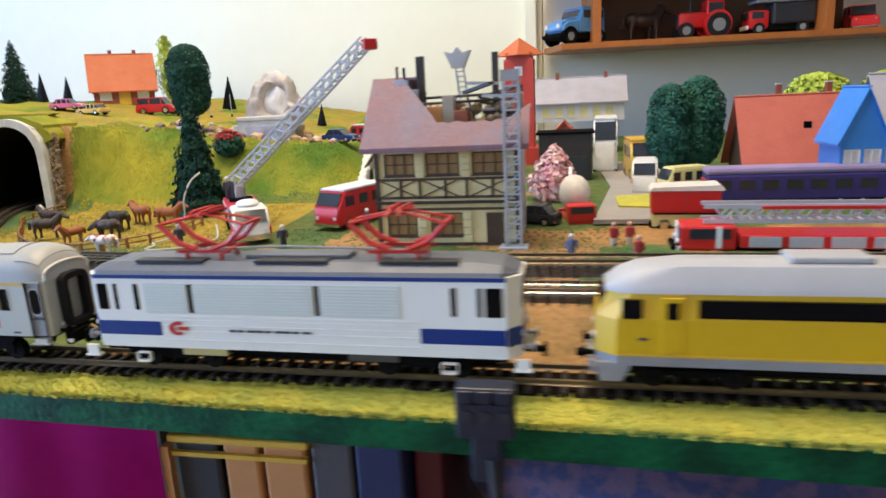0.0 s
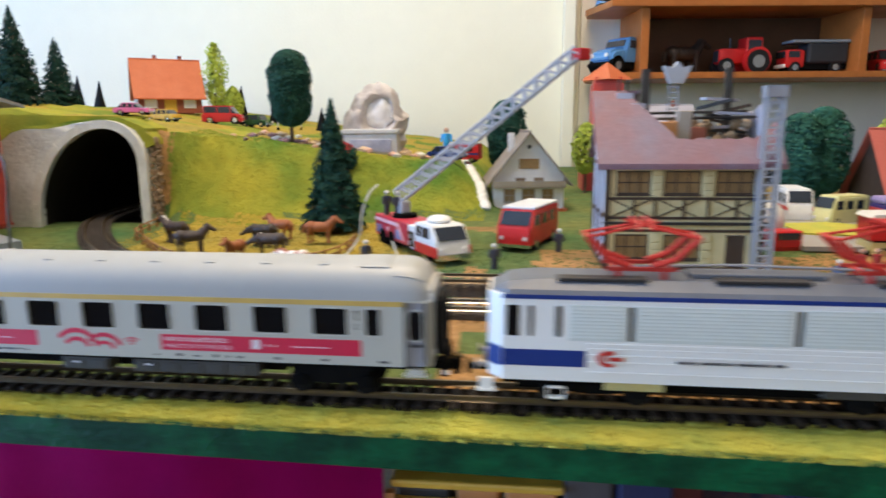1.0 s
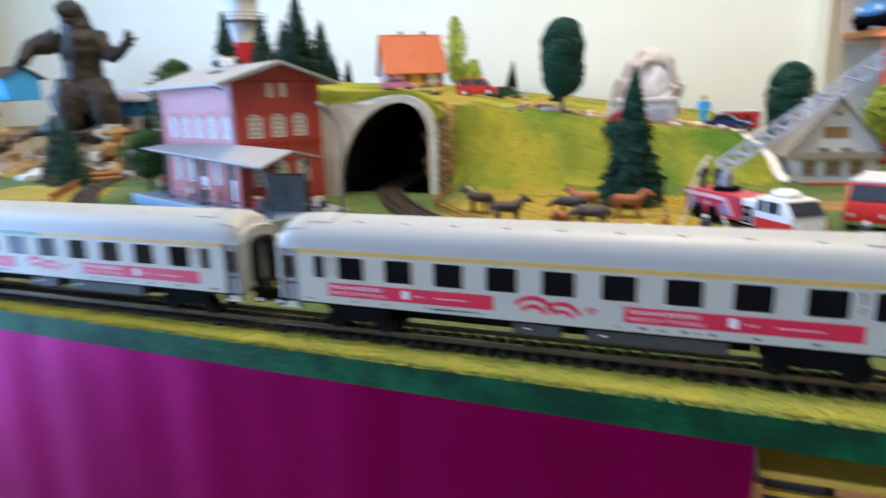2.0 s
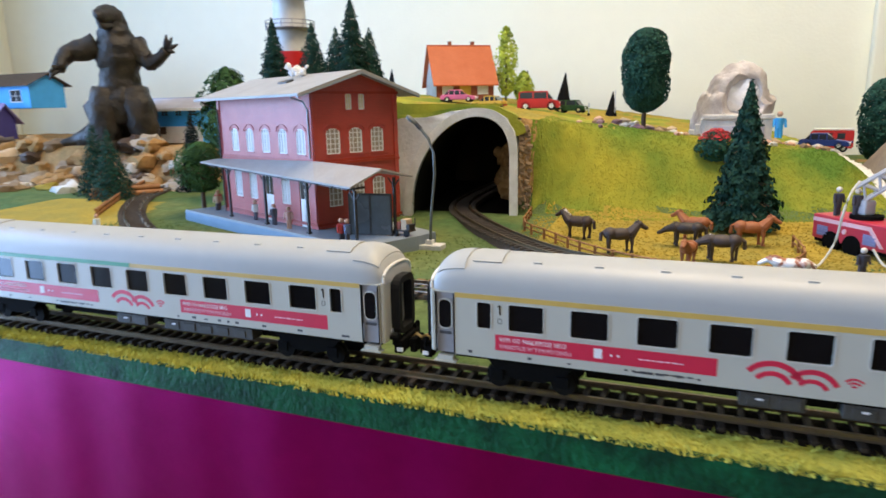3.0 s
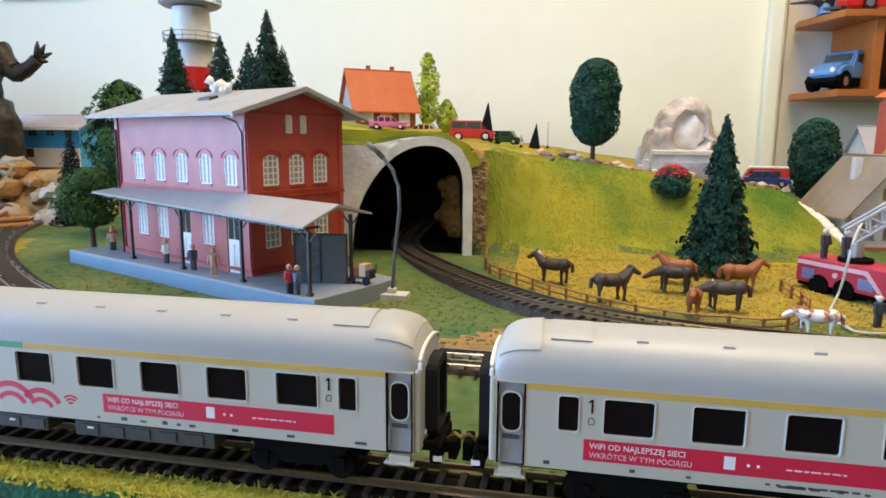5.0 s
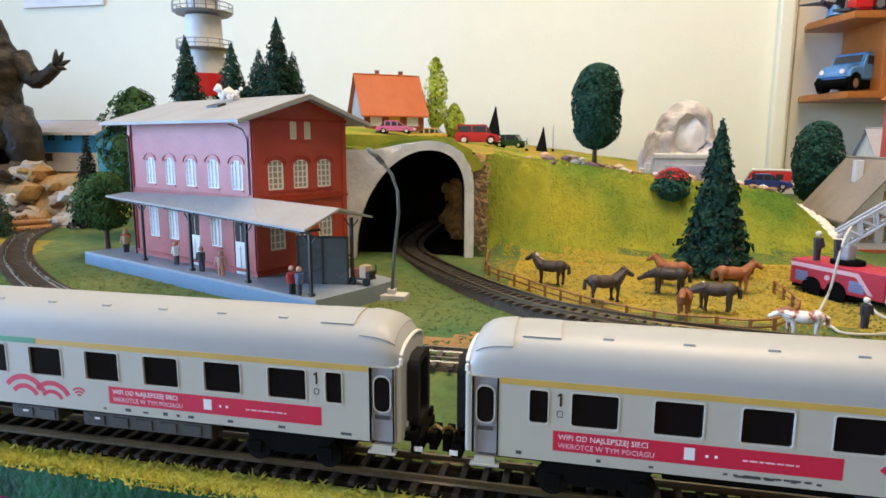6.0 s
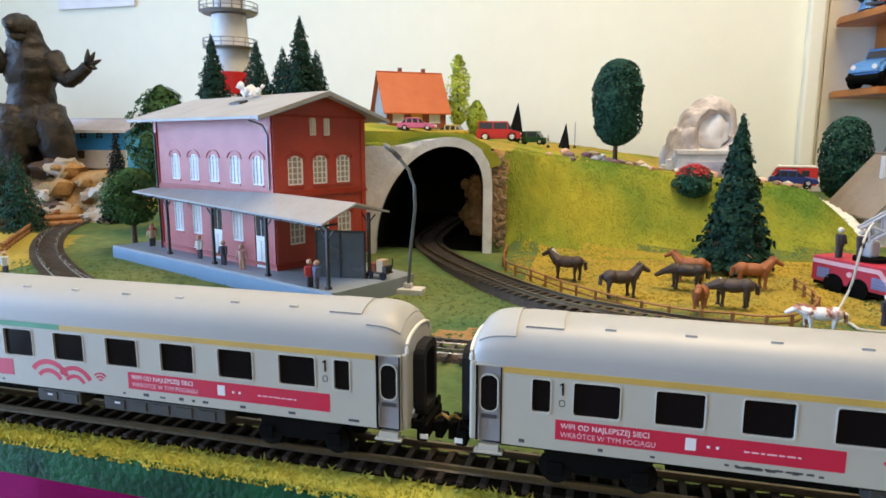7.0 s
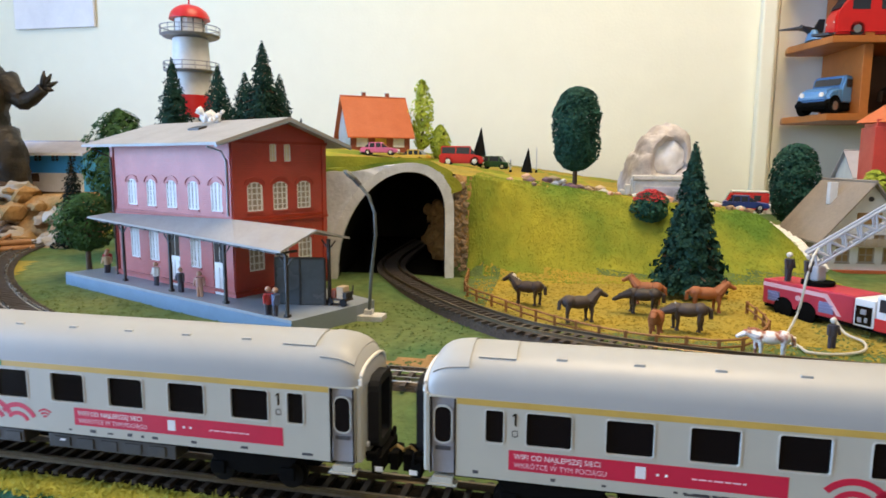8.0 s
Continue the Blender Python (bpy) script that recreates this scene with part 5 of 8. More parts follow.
    return t


railway_station()
bm = P([(-.224, -.0270), (.0900, -.0215), (.0905, .040), (.0880, .062), (-.224, .105)], "z", -.0125, 0)
plat = solid("station_platform", bm, "plinth_grey", "grey concrete platform slab under the station", "platform", STATION, kind="structure")
part("platform_edge", P([(-.2245, -.0277), (.0905, -.0222), (.0905, -.0200), (-.2245, -.0255)], "z", -.0015, .0006), "plinth_grey", plat)
# a blue face that paints the window reflection along the platform
part("platform_side", P([(-.2248, -.0280), (.0908, -.0225), (.0908, -.0212), (-.2248, -.0266)], "z", -.0125, -.0016), "plinth_blue", plat, "platform side with the blue window reflection in its colour")


def street_lamp(m):
    t = thing("street_lamp", "dark grey arched model street lamp", "street lamp", m)
    part("base", box(B(-.012, .012, -.007, .007, -.004, .0015, bevel=.0006), -.003, .003, -.003, .003, .0015, .005), "stone_pale", t, "pale square base slab")
    part("mast", tube(bmesh.new(), [(0, 0, 0), (.002, 0, .030), (.0058, 0, .062), (.0052, 0, .078), (.0010, 0, .090), (-.0060, 0, .0985), (-.0105, 0, .1030)], .0013, 8), "lamp_post_grey", t, smooth=True)
    hd = bmesh.new()
    ball(hd, (0, 0, 0), .0038, 2, scale=(1.6, 1.0, .55))
    bmesh.ops.transform(hd, matrix=Matrix.Translation((-.0135, 0, .1055)) @ Matrix.Rotation(radians(38), 4, "Y"), verts=hd.verts)
    part("lamp_head", hd, "lamp_post_grey", t, smooth=True)
    part("collar", tube(bmesh.new(), [(-.0055, 0, .0980), (-.0105, 0, .1030)], .0019, 8), "timber_black", t)
    return t


street_lamp(pose(-.098, .243, .0105))


def small_house(name, label, category, m, w, d, h, ridge, wall, roof, over=.006, along="x", wins=(), side=(), door=None, frame="frame_white", pane="car_glass", chimneys=(), gable_mat=None, storeys=()):
    t = thing(name, label, category, m)
    holes = list(wins) + ([door] if door else [])
    gable_walls(t, w, d, h, ridge, wall, .0016, holes, list(side), along, gable_mat=gable_mat)
    gable_roof(t, w, d, h, ridge, over, roof, along)
    for a, b, c, e in wins:
        window_unit(t, a, b, c, e, 0, frame, pane, (1, 1), False, frame)
    for a, b, c, e in side:
        window_unit(t, a, b, c, e, 0, frame, pane, (1, 1), False, frame, Matrix.Translation((w, 0, 0)) @ RIGHT)
    if door:
        dd = part("door", B(door[0], door[1], .0004, .0014, door[2], door[3]), "car_yellow", t)
        part("door_knob", ball(bmesh.new(), (door[1] - .0012, 0, (door[2] + door[3]) / 2), .0006, 1), "brass", dd)
    for x, y, z0, z1 in chimneys:
        ch = part("chimney", B(x - .003, x + .003, y - .003, y + .003, z0, z1, bevel=.0003), "brick_brown", t)
        part("chimney_cap", B(x - .0037, x + .0037, y - .0037, y + .0037, z1, z1 + .0012), "stone_pale", ch)
    for z in storeys:
        part("string_course", B(-.0006, w + .0006, -.0008, 0, z, z + .0012), "timber_brown", t)
    return t


# red-roofed cottage on the hill top
small_house("cottage", "small brick cottage with steep orange tiled roof", "house", pose(-.310, .812, .140, 0, 0, 35.5), .104, .075, .034, .092, "brick_brown", "roof_orange", .007, "x",
            wins=((.010, .030, .010, .026), (.074, .094, .010, .026)), door=(.042, .062, .0, .029), side=((.028, .046, .010, .026),), pane="paper", chimneys=((.036, .042, .084, .101), (.078, .042, .084, .101)), gable_mat="wall_stain_white")

# white chalet at the foot of the hill
ch = small_house("chalet", "white plastered chalet with grey beige roof", "house", pose(.309, .520, .012, 0, 0, 5), .084, .100, .042, .094, "frame_white", "chalet_roof", .009, "y",
                 wins=((.012, .026, .012, .028), (.034, .050, .012, .028), (.058, .072, .012, .028), (.026, .038, .034, .0415), (.048, .060, .034, .0415)), frame="wood_beige", pane="window_brown")
part("balcony", box(B(-.002, .086, -.008, 0, .0295, .0315), -.002, .086, -.0085, -.0072, .0315, .0375), "wood_beige", ch, "beige wooden balcony")
for k in range(13):
    part("baluster", B(.001 + k * .0068, .0022 + k * .0068, -.0092, -.0085, .0300, .0380), "wood_beige", ch)
part("gable_window", B(.030, .054, -.0010, .0006, .052, .064, bevel=.0003), "window_brown", ch)
part("gable_light", C((.042, -.0012, .078), (.042, .0008, .078), .0026, n=12), "print_dark", ch)
part("chimney", B(.020, .028, .040, .048, .070, .094, bevel=.0005), "wall_stain_white", ch)
part("plinth", B(-.004, .088, -.004, .104, -.002, .004), "roof_orange", ch)

# half-timbered house with a burnt-out roof
def burnt_house():
    t = thing("burnt_house", "half-timbered house with a burnt open roof", "house", pose(.402, .232, .008, 0, 0, 0))
    w, d, h, rz = .114, .080, .088, .132
    cols = [(.007, .032), (.041, .068), (.078, .105)]
    front = [(a, b, .0570, .0745) for a, b in cols] + [(.007, .032, .008, .027), (.043, .070, .008, .027), (.088, .102, .0, .027)]
    part("front_wall", holed(bmesh.new(), 0, w, 0, h, front, 0, .002), "plaster_cream", t)
    part("back_wall", B(0, w, d - .002, d, 0, h), "plaster_cream", t)
    for k, x in enumerate((0, w - .002)):
        part("side_wall", B(x, x + .002, .002, d - .002, 0, h), "plaster_pale", t)
    part("gable", P([(0, h), (d, h), (d / 2, rz)], "x", -.0008, .0012), "plaster_grey", t, "scorched grey gable")
    part("gable", P([(0, h), (d, h), (d * .62, h + .030), (d / 2, h + .028), (d * .3, h + .034)], "x", w - .0012, w + .0008), "plaster_grey", t, "scorched broken gable")
    for a, b, c, e in front[:5]:
        window_unit(t, a, b, c, e, 0, "timber_brown", "window_brown", (2, 1), False, "timber_brown")
    part("door", B(.088, .102, .0006, .0016, 0, .026), "timber_brown", t)
    beams = [(0, w, z, z + .0020) for z in (.0005, .0290, .0385, .0530, .0765)] + [(x, x + .0026, 0, h) for x in (0, w - .0026)] + [(x, x + .0020, .0385, .0540) for x in (.0190, .0345, .0555, .0725, .0930)]
    for a, b in ((.033, .040), (.0695, .0765)):
        for c, e in ((.003, .0275), (.0552, .0762)):
            for q in range(4):
                part("quoin_stone", B(a, b, -.0014, .0004, c + (e - c) * q / 4 + .0003, c + (e - c) * (q + 1) / 4 - .0003, bevel=.0003), "plaster_cream", t)
    for a, b, c, e in beams:
        part("beam", B(a, b, -.0011, .0006, c, e), "timber_brown", t)
    for x in (.003, .037, .076):
        for s in (0, 1):
            o = [(x + s * .028, .0405), (x + .0022 + s * .028, .0405), (x + .0302 - s * .028, .0530), (x + .028 - s * .028, .0530)]
            part("brace", P(o, "y", -.0010, .0006), "timber_brown", t)
    # dark timbers of the pale left side
    for y in (.0006, .026, .052, d - .0030):
        part("beam", B(-.0012, .0004, y, y + .0026, .0, h - .002), "timber_brown", t)
    for z in (.0010, .0385, .0765):
        part("beam", B(-.0010, .0004, .0034, d - .0032, z, z + .0024), "timber_brown", t)
    part("jetty_beam", B(-.002, w + .002, -.0030, .001, .0345, .0366), "timber_black", t)
    # front roof slope with a ragged burnt edge, built as a slab between eave and edge
    n = 40
    bm = bmesh.new()
    cols_ = []
    for i in range(n + 1):
        u = i / n
        x = -.009 + u * (w + .018)
        k = 1.0
        if u > .22:
            k = .92 - 2.5 * (u - .22) if u < .45 else .32 + .05 * noise.noise(Vector((u * 20, 0, 0)))
        if u > .86:
            k = .32 + (u - .86) * 1.6
        k = max(min(k + .03 * noise.noise(Vector((u * 37, 3, 0))), 1), .28)
        e = Vector((x, -.010, h - .010))
        top = Vector((x, d / 2, rz))
        p = e + (top - e) * k
        cols_.append([bm.verts.new(q) for q in (e, e + Vector((0, 0, .0022)), p + Vector((0, 0, .0022)), p)])
    for a, b in zip(cols_, cols_[1:]):
        for j in range(4):
            bm.faces.new((a[j], a[(j + 1) % 4], b[(j + 1) % 4], b[j]))
    bm.faces.new(cols_[0])
    bm.faces.new(cols_[-1])
    r = part("roof", bm, "roof_burnt", t, "scorched pinkish roof with a burnt hole")
    part("back_roof", P([(d / 2, rz), (d + .008, h - .008), (d + .008, h - .006), (d / 2, rz + .002)], "x", -.004, .028), "roof_burnt", t)
    part("eave_board", B(-.009, w + .009, -.0112, -.0096, h - .0118, h - .0088), "roof_burnt", t)
    rr = random.Random(12)
    for x, z1, s in ((.032, .158, .0030), (.094, .158, .0024), (.012, .151, .0009), (.018, .150, .0009), (.024, .140, .0012)):
        part("charred_post", B(x - s, x + s, d / 2 - s, d / 2 + s, h + .01, z1 - .008), "timber_black", t)
    for y, z in ((d / 2 - .012, .112), (d / 2 + .006, .1165)):
        part("charred_rail", C((.030, y, z), (.112, y, z + .001), .0011, n=8), "timber_black", t)
    for k in range(9):
        x = .036 + k * .0085
        part("charred_rafter", C((x, .012 + rr.random() * .02, h + .006), (x + rr.uniform(-.01, .01), d / 2 + .004, h + .010 + rr.random() * .022), .0011, n=6), "timber_black" if k % 3 else "timber_brown", t)
    rub = bmesh.new()
    for k in range(60):
        ball(rub, (rr.uniform(.034, .108), rr.uniform(.020, .066), h - .004 + rr.uniform(0, .026)), rr.uniform(.0026, .0062), 1, rough=.6)
    tagged(part("rubble", rub, "rock_brown", t, "brown burnt rubble in the attic"), "brown burnt rubble in the attic", kind="stuff")
    for k in range(11):
        x, z = .078 + rr.uniform(0, .028), h + .004 + k * .0034
        part("charred_board", B(-.013, .013, -.004, .004, -.0011, .0011, m=Matrix.Translation((x, d / 2 + rr.uniform(-.014, .004), z)) @ Matrix.Rotation(rr.uniform(-.5, .5), 4, "Z") @ Matrix.Rotation(rr.uniform(-.25, .25), 4, "Y")), ("timber_black", "plaster_grey", "timber_brown")[k % 3], t)
    for x, w, hh, c in ((.046, .007, .022, "box_orange"), (.058, .005, .030, "wood_beige"), (.068, .006, .018, "brick_brown")):
        part("attic_chest", B(x - w, x + w, .018, .030, h - .006, h + hh, bevel=.0008), c, t)
    part("floor_slab", B(.002, w - .002, .002, d - .002, h - .010, h - .006), "timber_black", t)
    part("tattered_edge", box(B(.020, .031, .030, .034, .106, .124), .010, .022, .034, .037, .118, .132), "plaster_grey", r)
    return t


burnt_house()


def lattice(bm, p, q, w, n, r=.0006):
    """A ladder between two places: stringers and rungs."""
    p, q = Vector(p), Vector(q)
    d = (q - p).normalized()
    side = d.cross(Vector((0, 0, 1)) if abs(d.z) < .95 else Vector((0, 1, 0))).normalized() * w / 2
    for s in (-1, 1):
        cyl(bm, p + s * side, q + s * side, r * 1.3, n=6)
    for k in range(n + 1):
        c = p + (q - p) * k / n
        cyl(bm, c - side, c + side, r, n=6)
    return bm


lp = thing("fire_tower", "tall grey lattice ladder beside the burnt house", "ladder", pose(.5125, .2225, .006))
for s in (-1, 1):
    for y in (-.0035, .0035):
        part("upright", B(s * .0055 - .0009, s * .0055 + .0009, y - .0009, y + .0009, 0, .128), "ladder_grey", lp)
for k in range(22):
    part("rung", B(-.006, .006, -.0042, -.0030, .004 + k * .0057, .0053 + k * .0057), "ladder_grey", lp)
part("basket", box(box(B(-.007, .007, -.006, .006, .128, .1292), -.007, .007, -.006, -.0054, .1292, .1360), -.007, -.0064, -.006, .006, .1292, .1360), "steel_grey", lp, "grey work basket")
for k in range(11):
    for y in (-.0035, .0035):
        part("brace", C((-.0055, y, .004 + k * .0114), (.0055, y, .0154 + k * .0114), .0005, n=5), "ladder_grey", lp)
part("base", B(-.011, .011, -.008, .008, -.002, .004, bevel=.0006), "ladder_grey", lp)
lp = thing("rescue_ladder", "grey turntable ladder with a basket above the ruin", "ladder", pose(.470, .345, .012))
part("mast", lattice(bmesh.new(), (.000, 0, .0), (-.008, -.045, .138), .007, 32), "ladder_grey", lp)
part("basket", P([(-.013, .136), (-.003, .136), (.003, .150), (-.004, .148), (-.008, .153), (-.012, .148), (-.019, .150)], "y", -.056, -.046), "ladder_grey", lp, "flared grey work basket")
part("hub", B(-.014, .018, -.012, .018, -.004, .008, bevel=.001), "fire_red", lp)

# red hose tower and low red annexe
ht = thing("hose_tower", "red wooden drying tower with pyramid roof", "tower", pose(.475, .800, .010))
part("shaft", B(-.023, .023, -.023, .023, .030, .166, bevel=.0008), "tower_red", ht)
part("foot", B(-.036, .036, -.036, .036, 0, .030, bevel=.001), "tower_red", ht)
part("lantern", B(-.020, .020, -.020, .020, .166, .176), "tower_red", ht)
part("roof", C((0, 0, .172), (0, 0, .199), .040, .001, n=4), "roof_orange", ht, "pointed orange roof")
for k in range(4):
    part("window", B(-.006, .006, -.0240, -.0228, .060 + k * .027, .074 + k * .027), "print_white" if k == 3 else "box_dark", ht)

small_house("terrace_house", "long pale house with grey roof and cream windows", "house", pose(.492, .93, .071), .154, .08, .036, .074, "wall_stain_white", "roof_lilac", .006, "x",
            wins=tuple((.012 + .022 * k, .026 + .022 * k, .008, .026) for k in range(6)), frame="plaster_cream", pane="car_cream", chimneys=((.038, .04, .07, .086), (.124, .04, .068, .084)))
small_house("red_annexe", "small house with bright red roof", "house", pose(.515, .70, .012), .060, .05, .040, .068, "plaster_grey", "roof_red", .005, "y", wins=((.01, .024, .008, .026), (.036, .05, .008, .026)), gable_mat="roof_red")
dk = thing("black_garage", "black painted garage with flat roof", "garage", pose(.515, .565, .010))
part("body", B(0, .066, 0, .05, 0, .062, bevel=.0008), "timber_black", dk)
part("roof", B(-.003, .069, -.003, .053, .062, .065), "under_dark", dk)
part("garage_door", B(.036, .060, -.0012, .0004, .0, .034), "box_dark", dk)
pk = thing("pink_shed", "pink shed with a sloping pale roof", "shed", pose(.518, .455, .008))
part("body", P([(0, 0), (.044, 0), (.044, .016), (0, .036)], "y", 0, .035), "car_pink", pk)
part("roof", P([(-.003, .0375), (.047, .0148), (.047, .0172), (-.003, .0400)], "y", -.004, .039), "roof_burnt", pk)
part("door", B(.008, .020, -.001, .0004, 0, .020), "figure_dark", pk)

bn = small_house("barn", "large house with a wide red tiled roof", "house", pose(.748, .500, .008), .118, .095, .030, .098, "brick_brown", "roof_red", .008, "x",
                 wins=tuple((.012 + .022 * k, .027 + .022 * k, .008, .022) for k in range(4)), pane="paper", chimneys=((.040, .052, .085, .112), (.092, .052, .085, .112)), gable_mat="timber_brown")
part("roof_window", B(.060, .068, .022, .024, .062, .071), "window_black", bn)
bh = small_house("blue_house", "bright blue wooden house with white windows", "house", pose(.804, .405, .006), .038, .055, .064, .107, "house_blue", "house_blue", .004, "y",
                 wins=((.003, .0175, .022, .052), (.0205, .035, .022, .052)), pane="wall_stain_white")
part("porch", B(-.002, .040, -.012, -.001, .0165, .0190), "wall_stain_white", bh)
for x in (-.001, .018, .037):
    part("porch_post", B(x, x + .002, -.0115, -.0095, 0, .0165), "wall_stain_white", bh)

small_house("grey_hall", "pale house with a lilac grey roof", "house", pose(.868, .470, .006), .12, .075, .066, .118, "plaster_grey", "roof_lilac", .006, "x", wins=tuple((.012 + .028 * k, .028 + .028 * k, .020, .046) for k in range(4)))

# far houses on the other end of the table
lb = small_house("lakeside_house", "low blue house with a pale flat gabled roof", "house", pose(-.850, .690, .074), .135, .07, .064, .079, "tent_blue", "roof_lilac", .012, "x",
                 wins=tuple((.012 + .032 * k, .028 + .032 * k, .048, .059) for k in range(4)), pane="box_dark", frame="tent_blue")
part("lower_wall", B(.0, .135, -.0016, .0, .0, .030), "wall_stain_white", lb, "white painted lower storey")
part("brown_door", B(.040, .054, -.0024, -.0008, .016, .029), "timber_brown", lb)
part("eaves_board", B(-.010, .145, -.0130, -.0110, .0575, .0620), "frame_white", lb)
small_house("teal_house", "teal house with a brown roof", "house", pose(-1.62, .93, .150), .17, .10, .060, .085, "tent_blue", "timber_brown", .014, "x", wins=((.02, .05, .015, .045), (.10, .14, .015, .045)))
small_house("violet_hall", "long hall with a violet roof and dark front", "house", pose(-1.74, .86, .074), .24, .06, .050, .085, "train_purple", "train_lilac", .012, "x", wins=tuple((.015 + .045 * k, .045 + .045 * k, .010, .035) for k in range(5)))


def lighthouse(m):
    t = thing("lighthouse", "white and red banded model lighthouse", "lighthouse", m)
    part("lower_shaft", C((0, 0, 0), (0, 0, .100), .030, .0265, n=28), "wall_stain_white", t, smooth=True)
    part("red_band", C((0, 0, .040), (0, 0, .072), .0292, .0280, n=28), "fire_red", t, "red painted band", smooth=True)
    part("shaft", C((0, 0, .100), (0, 0, .152), .0265, .0245, n=28), "wall_stain_white", t, smooth=True)
    for z, r in ((.104, .038), (.154, .041)):
        g = part("gallery", C((0, 0, z), (0, 0, z + .003), r - .004, r, n=28), "steel_grey", t)
        for zz in (.008, .014):
            ring = [(r * math.cos(a), r * math.sin(a), z + zz) for a in [2 * math.pi * k / 24 for k in range(24)]]
            part("rail", tube(bmesh.new(), ring, .0007, 5, closed=True), "steel_grey", g)
        for k in range(14):
            a = 2 * math.pi * k / 14
            part("baluster", C((r * math.cos(a), r * math.sin(a), z + .002), (r * math.cos(a), r * math.sin(a), z + .015), .0006, n=5), "steel_grey", g)
    part("lantern", C((0, 0, .157), (0, 0, .180), .0205, n=16), "wall_stain_white", t)
    for k in range(8):
        a = 2 * math.pi * k / 8
        part("lantern_bar", C((.0208 * math.cos(a), .0208 * math.sin(a), .157), (.0208 * math.cos(a), .0208 * math.sin(a), .180), .0009, n=5), "print_dark", t)
    dome = bmesh.new()
    bmesh.ops.create_uvsphere(dome, u_segments=24, v_segments=12, radius=.028)
    for v in dome.verts:
        v.co.z = .179 + max(v.co.z, 0) * .75
    part("dome", dome, "fire_red", t, "red dome", smooth=True)
    part("finial", C((0, 0, .198), (0, 0, .212), .0012, n=6), "fire_red", t)


lighthouse(pose(-.497, .66, .146))

# ==== trees ====
def leaf(bm, c, size, n, rr, droop=0.0):
    """A small bent leaf clump of two triangles, facing about n."""
    n = Vector(n)
    n = (n + Vector((rr.uniform(-.7, .7), rr.uniform(-.7, .7), rr.uniform(-.5, .7)))).normalized()
    a = n.orthogonal().normalized()
    a = Matrix.Rotation(rr.uniform(0, 6.28), 3, n) @ a
    b = n.cross(a)
    c = Vector(c)
    p = [c + a * size, c + b * size * .55 + n * size * .2, c - a * size, c - b * size * .55 - Vector((0, 0, droop * size))]
    v = [bm.verts.new(q) for q in p]
    bm.faces.new((v[0], v[1], v[2]))
    bm.faces.new((v[0], v[2], v[3]))


def fir_tree(label, m, h, r, mat="fir_green", layers=11, seed=1, count=2600):
    rr = random.Random(seed)
    t = thing("fir_tree", label, "tree", m)
    part("trunk", C((0, 0, -.004), (0, 0, h * .96), h * .022, h * .004, n=8), "trunk", t)
    bm = bmesh.new()
    limbs = bmesh.new()
    for k in range(layers):
        u = k / layers
        z = h * (.10 + .84 * u)
        rad = r * (1 - u) ** .85 + r * .05
        for j in range(max(5, int(11 * (1 - u)))):
            a = rr.uniform(0, 6.28)
            e = (rad * math.cos(a), rad * math.sin(a), z - rad * .28)
            cyl(limbs, (0, 0, z + h * .02), e, h * .006, h * .002, n=4)
    part("branch_work", limbs, "trunk", t)
    for i in range(count):
        u = 1 - (1 - rr.random()) ** .55
        lay = (u * layers) % 1.0
        env = r * ((1 - u) ** .9) * (1.02 - .26 * lay) + r * .03
        a = rr.uniform(0, 6.28)
        env *= 1 + .45 * noise.noise(Vector((math.cos(a) * 2.6, math.sin(a) * 2.6, u * 13 + seed)))
        q = env * (1 - rr.random() ** 2.2 * .75)
        z = h * (.07 + .93 * u) - q * .22
        leaf(bm, (q * math.cos(a), q * math.sin(a), z + rr.uniform(-.012, .012) * h), h * .019 * (1.15 - .5 * u), (math.cos(a), math.sin(a), .5), rr, .4)
    part("crown", bm, mat, t)
    return t


def round_tree(name, label, m, h, r, z0, mat="leaf_green", seed=1, count=3000, taper=0.0, bulge=2.6, clump=.05, wild=.18):
    """A broad-leaved tree; the crown reaches from z0 to h."""
    rr = random.Random(seed)
    t = thing(name, label, "tree", m)
    part("trunk", C((0, 0, -.004), (0, 0, z0 + (h - z0) * .6), r * .11, r * .05, n=8), "trunk", t)
    limbs = bmesh.new()
    for k in range(12):
        a = rr.uniform(0, 6.28)
        zz = z0 + (h - z0) * rr.uniform(.0, .5)
        cyl(limbs, (0, 0, zz), (r * .7 * math.cos(a), r * .7 * math.sin(a), zz + (h - z0) * .18), r * .04, r * .015, n=4)
    part("branch_work", limbs, "trunk", t)
    c, hz = (z0 + h) / 2, (h - z0) / 2
    bm = bmesh.new()
    for i in range(count):
        s = rr.uniform(-1, 1)
        a = rr.uniform(0, 6.28)
        env = r * max(1 - abs(s) ** bulge, 0) ** .5 * (1 - taper * s)
        env *= 1 + wild * noise.noise(Vector((math.cos(a) * 1.6, math.sin(a) * 1.6, s * 3 + seed * 3))) + .07 * noise.noise(Vector((math.cos(a) * 5, math.sin(a) * 5, s * 8 + seed)))
        k = 1 - rr.random() ** 2 * .55
        leaf(bm, (env * k * math.cos(a), env * k * math.sin(a), c + hz * s * (.9 + .1 * k)), (h - z0) * clump * rr.uniform(.6, 1.2), (math.cos(a), math.sin(a), s + .3), rr)
    part("crown", bm, mat, t)
    return t


def on(x, y, dz=0.0, rz=0.0):
    return pose(x, y, ground(x, y) + dz, 0, 0, rz)


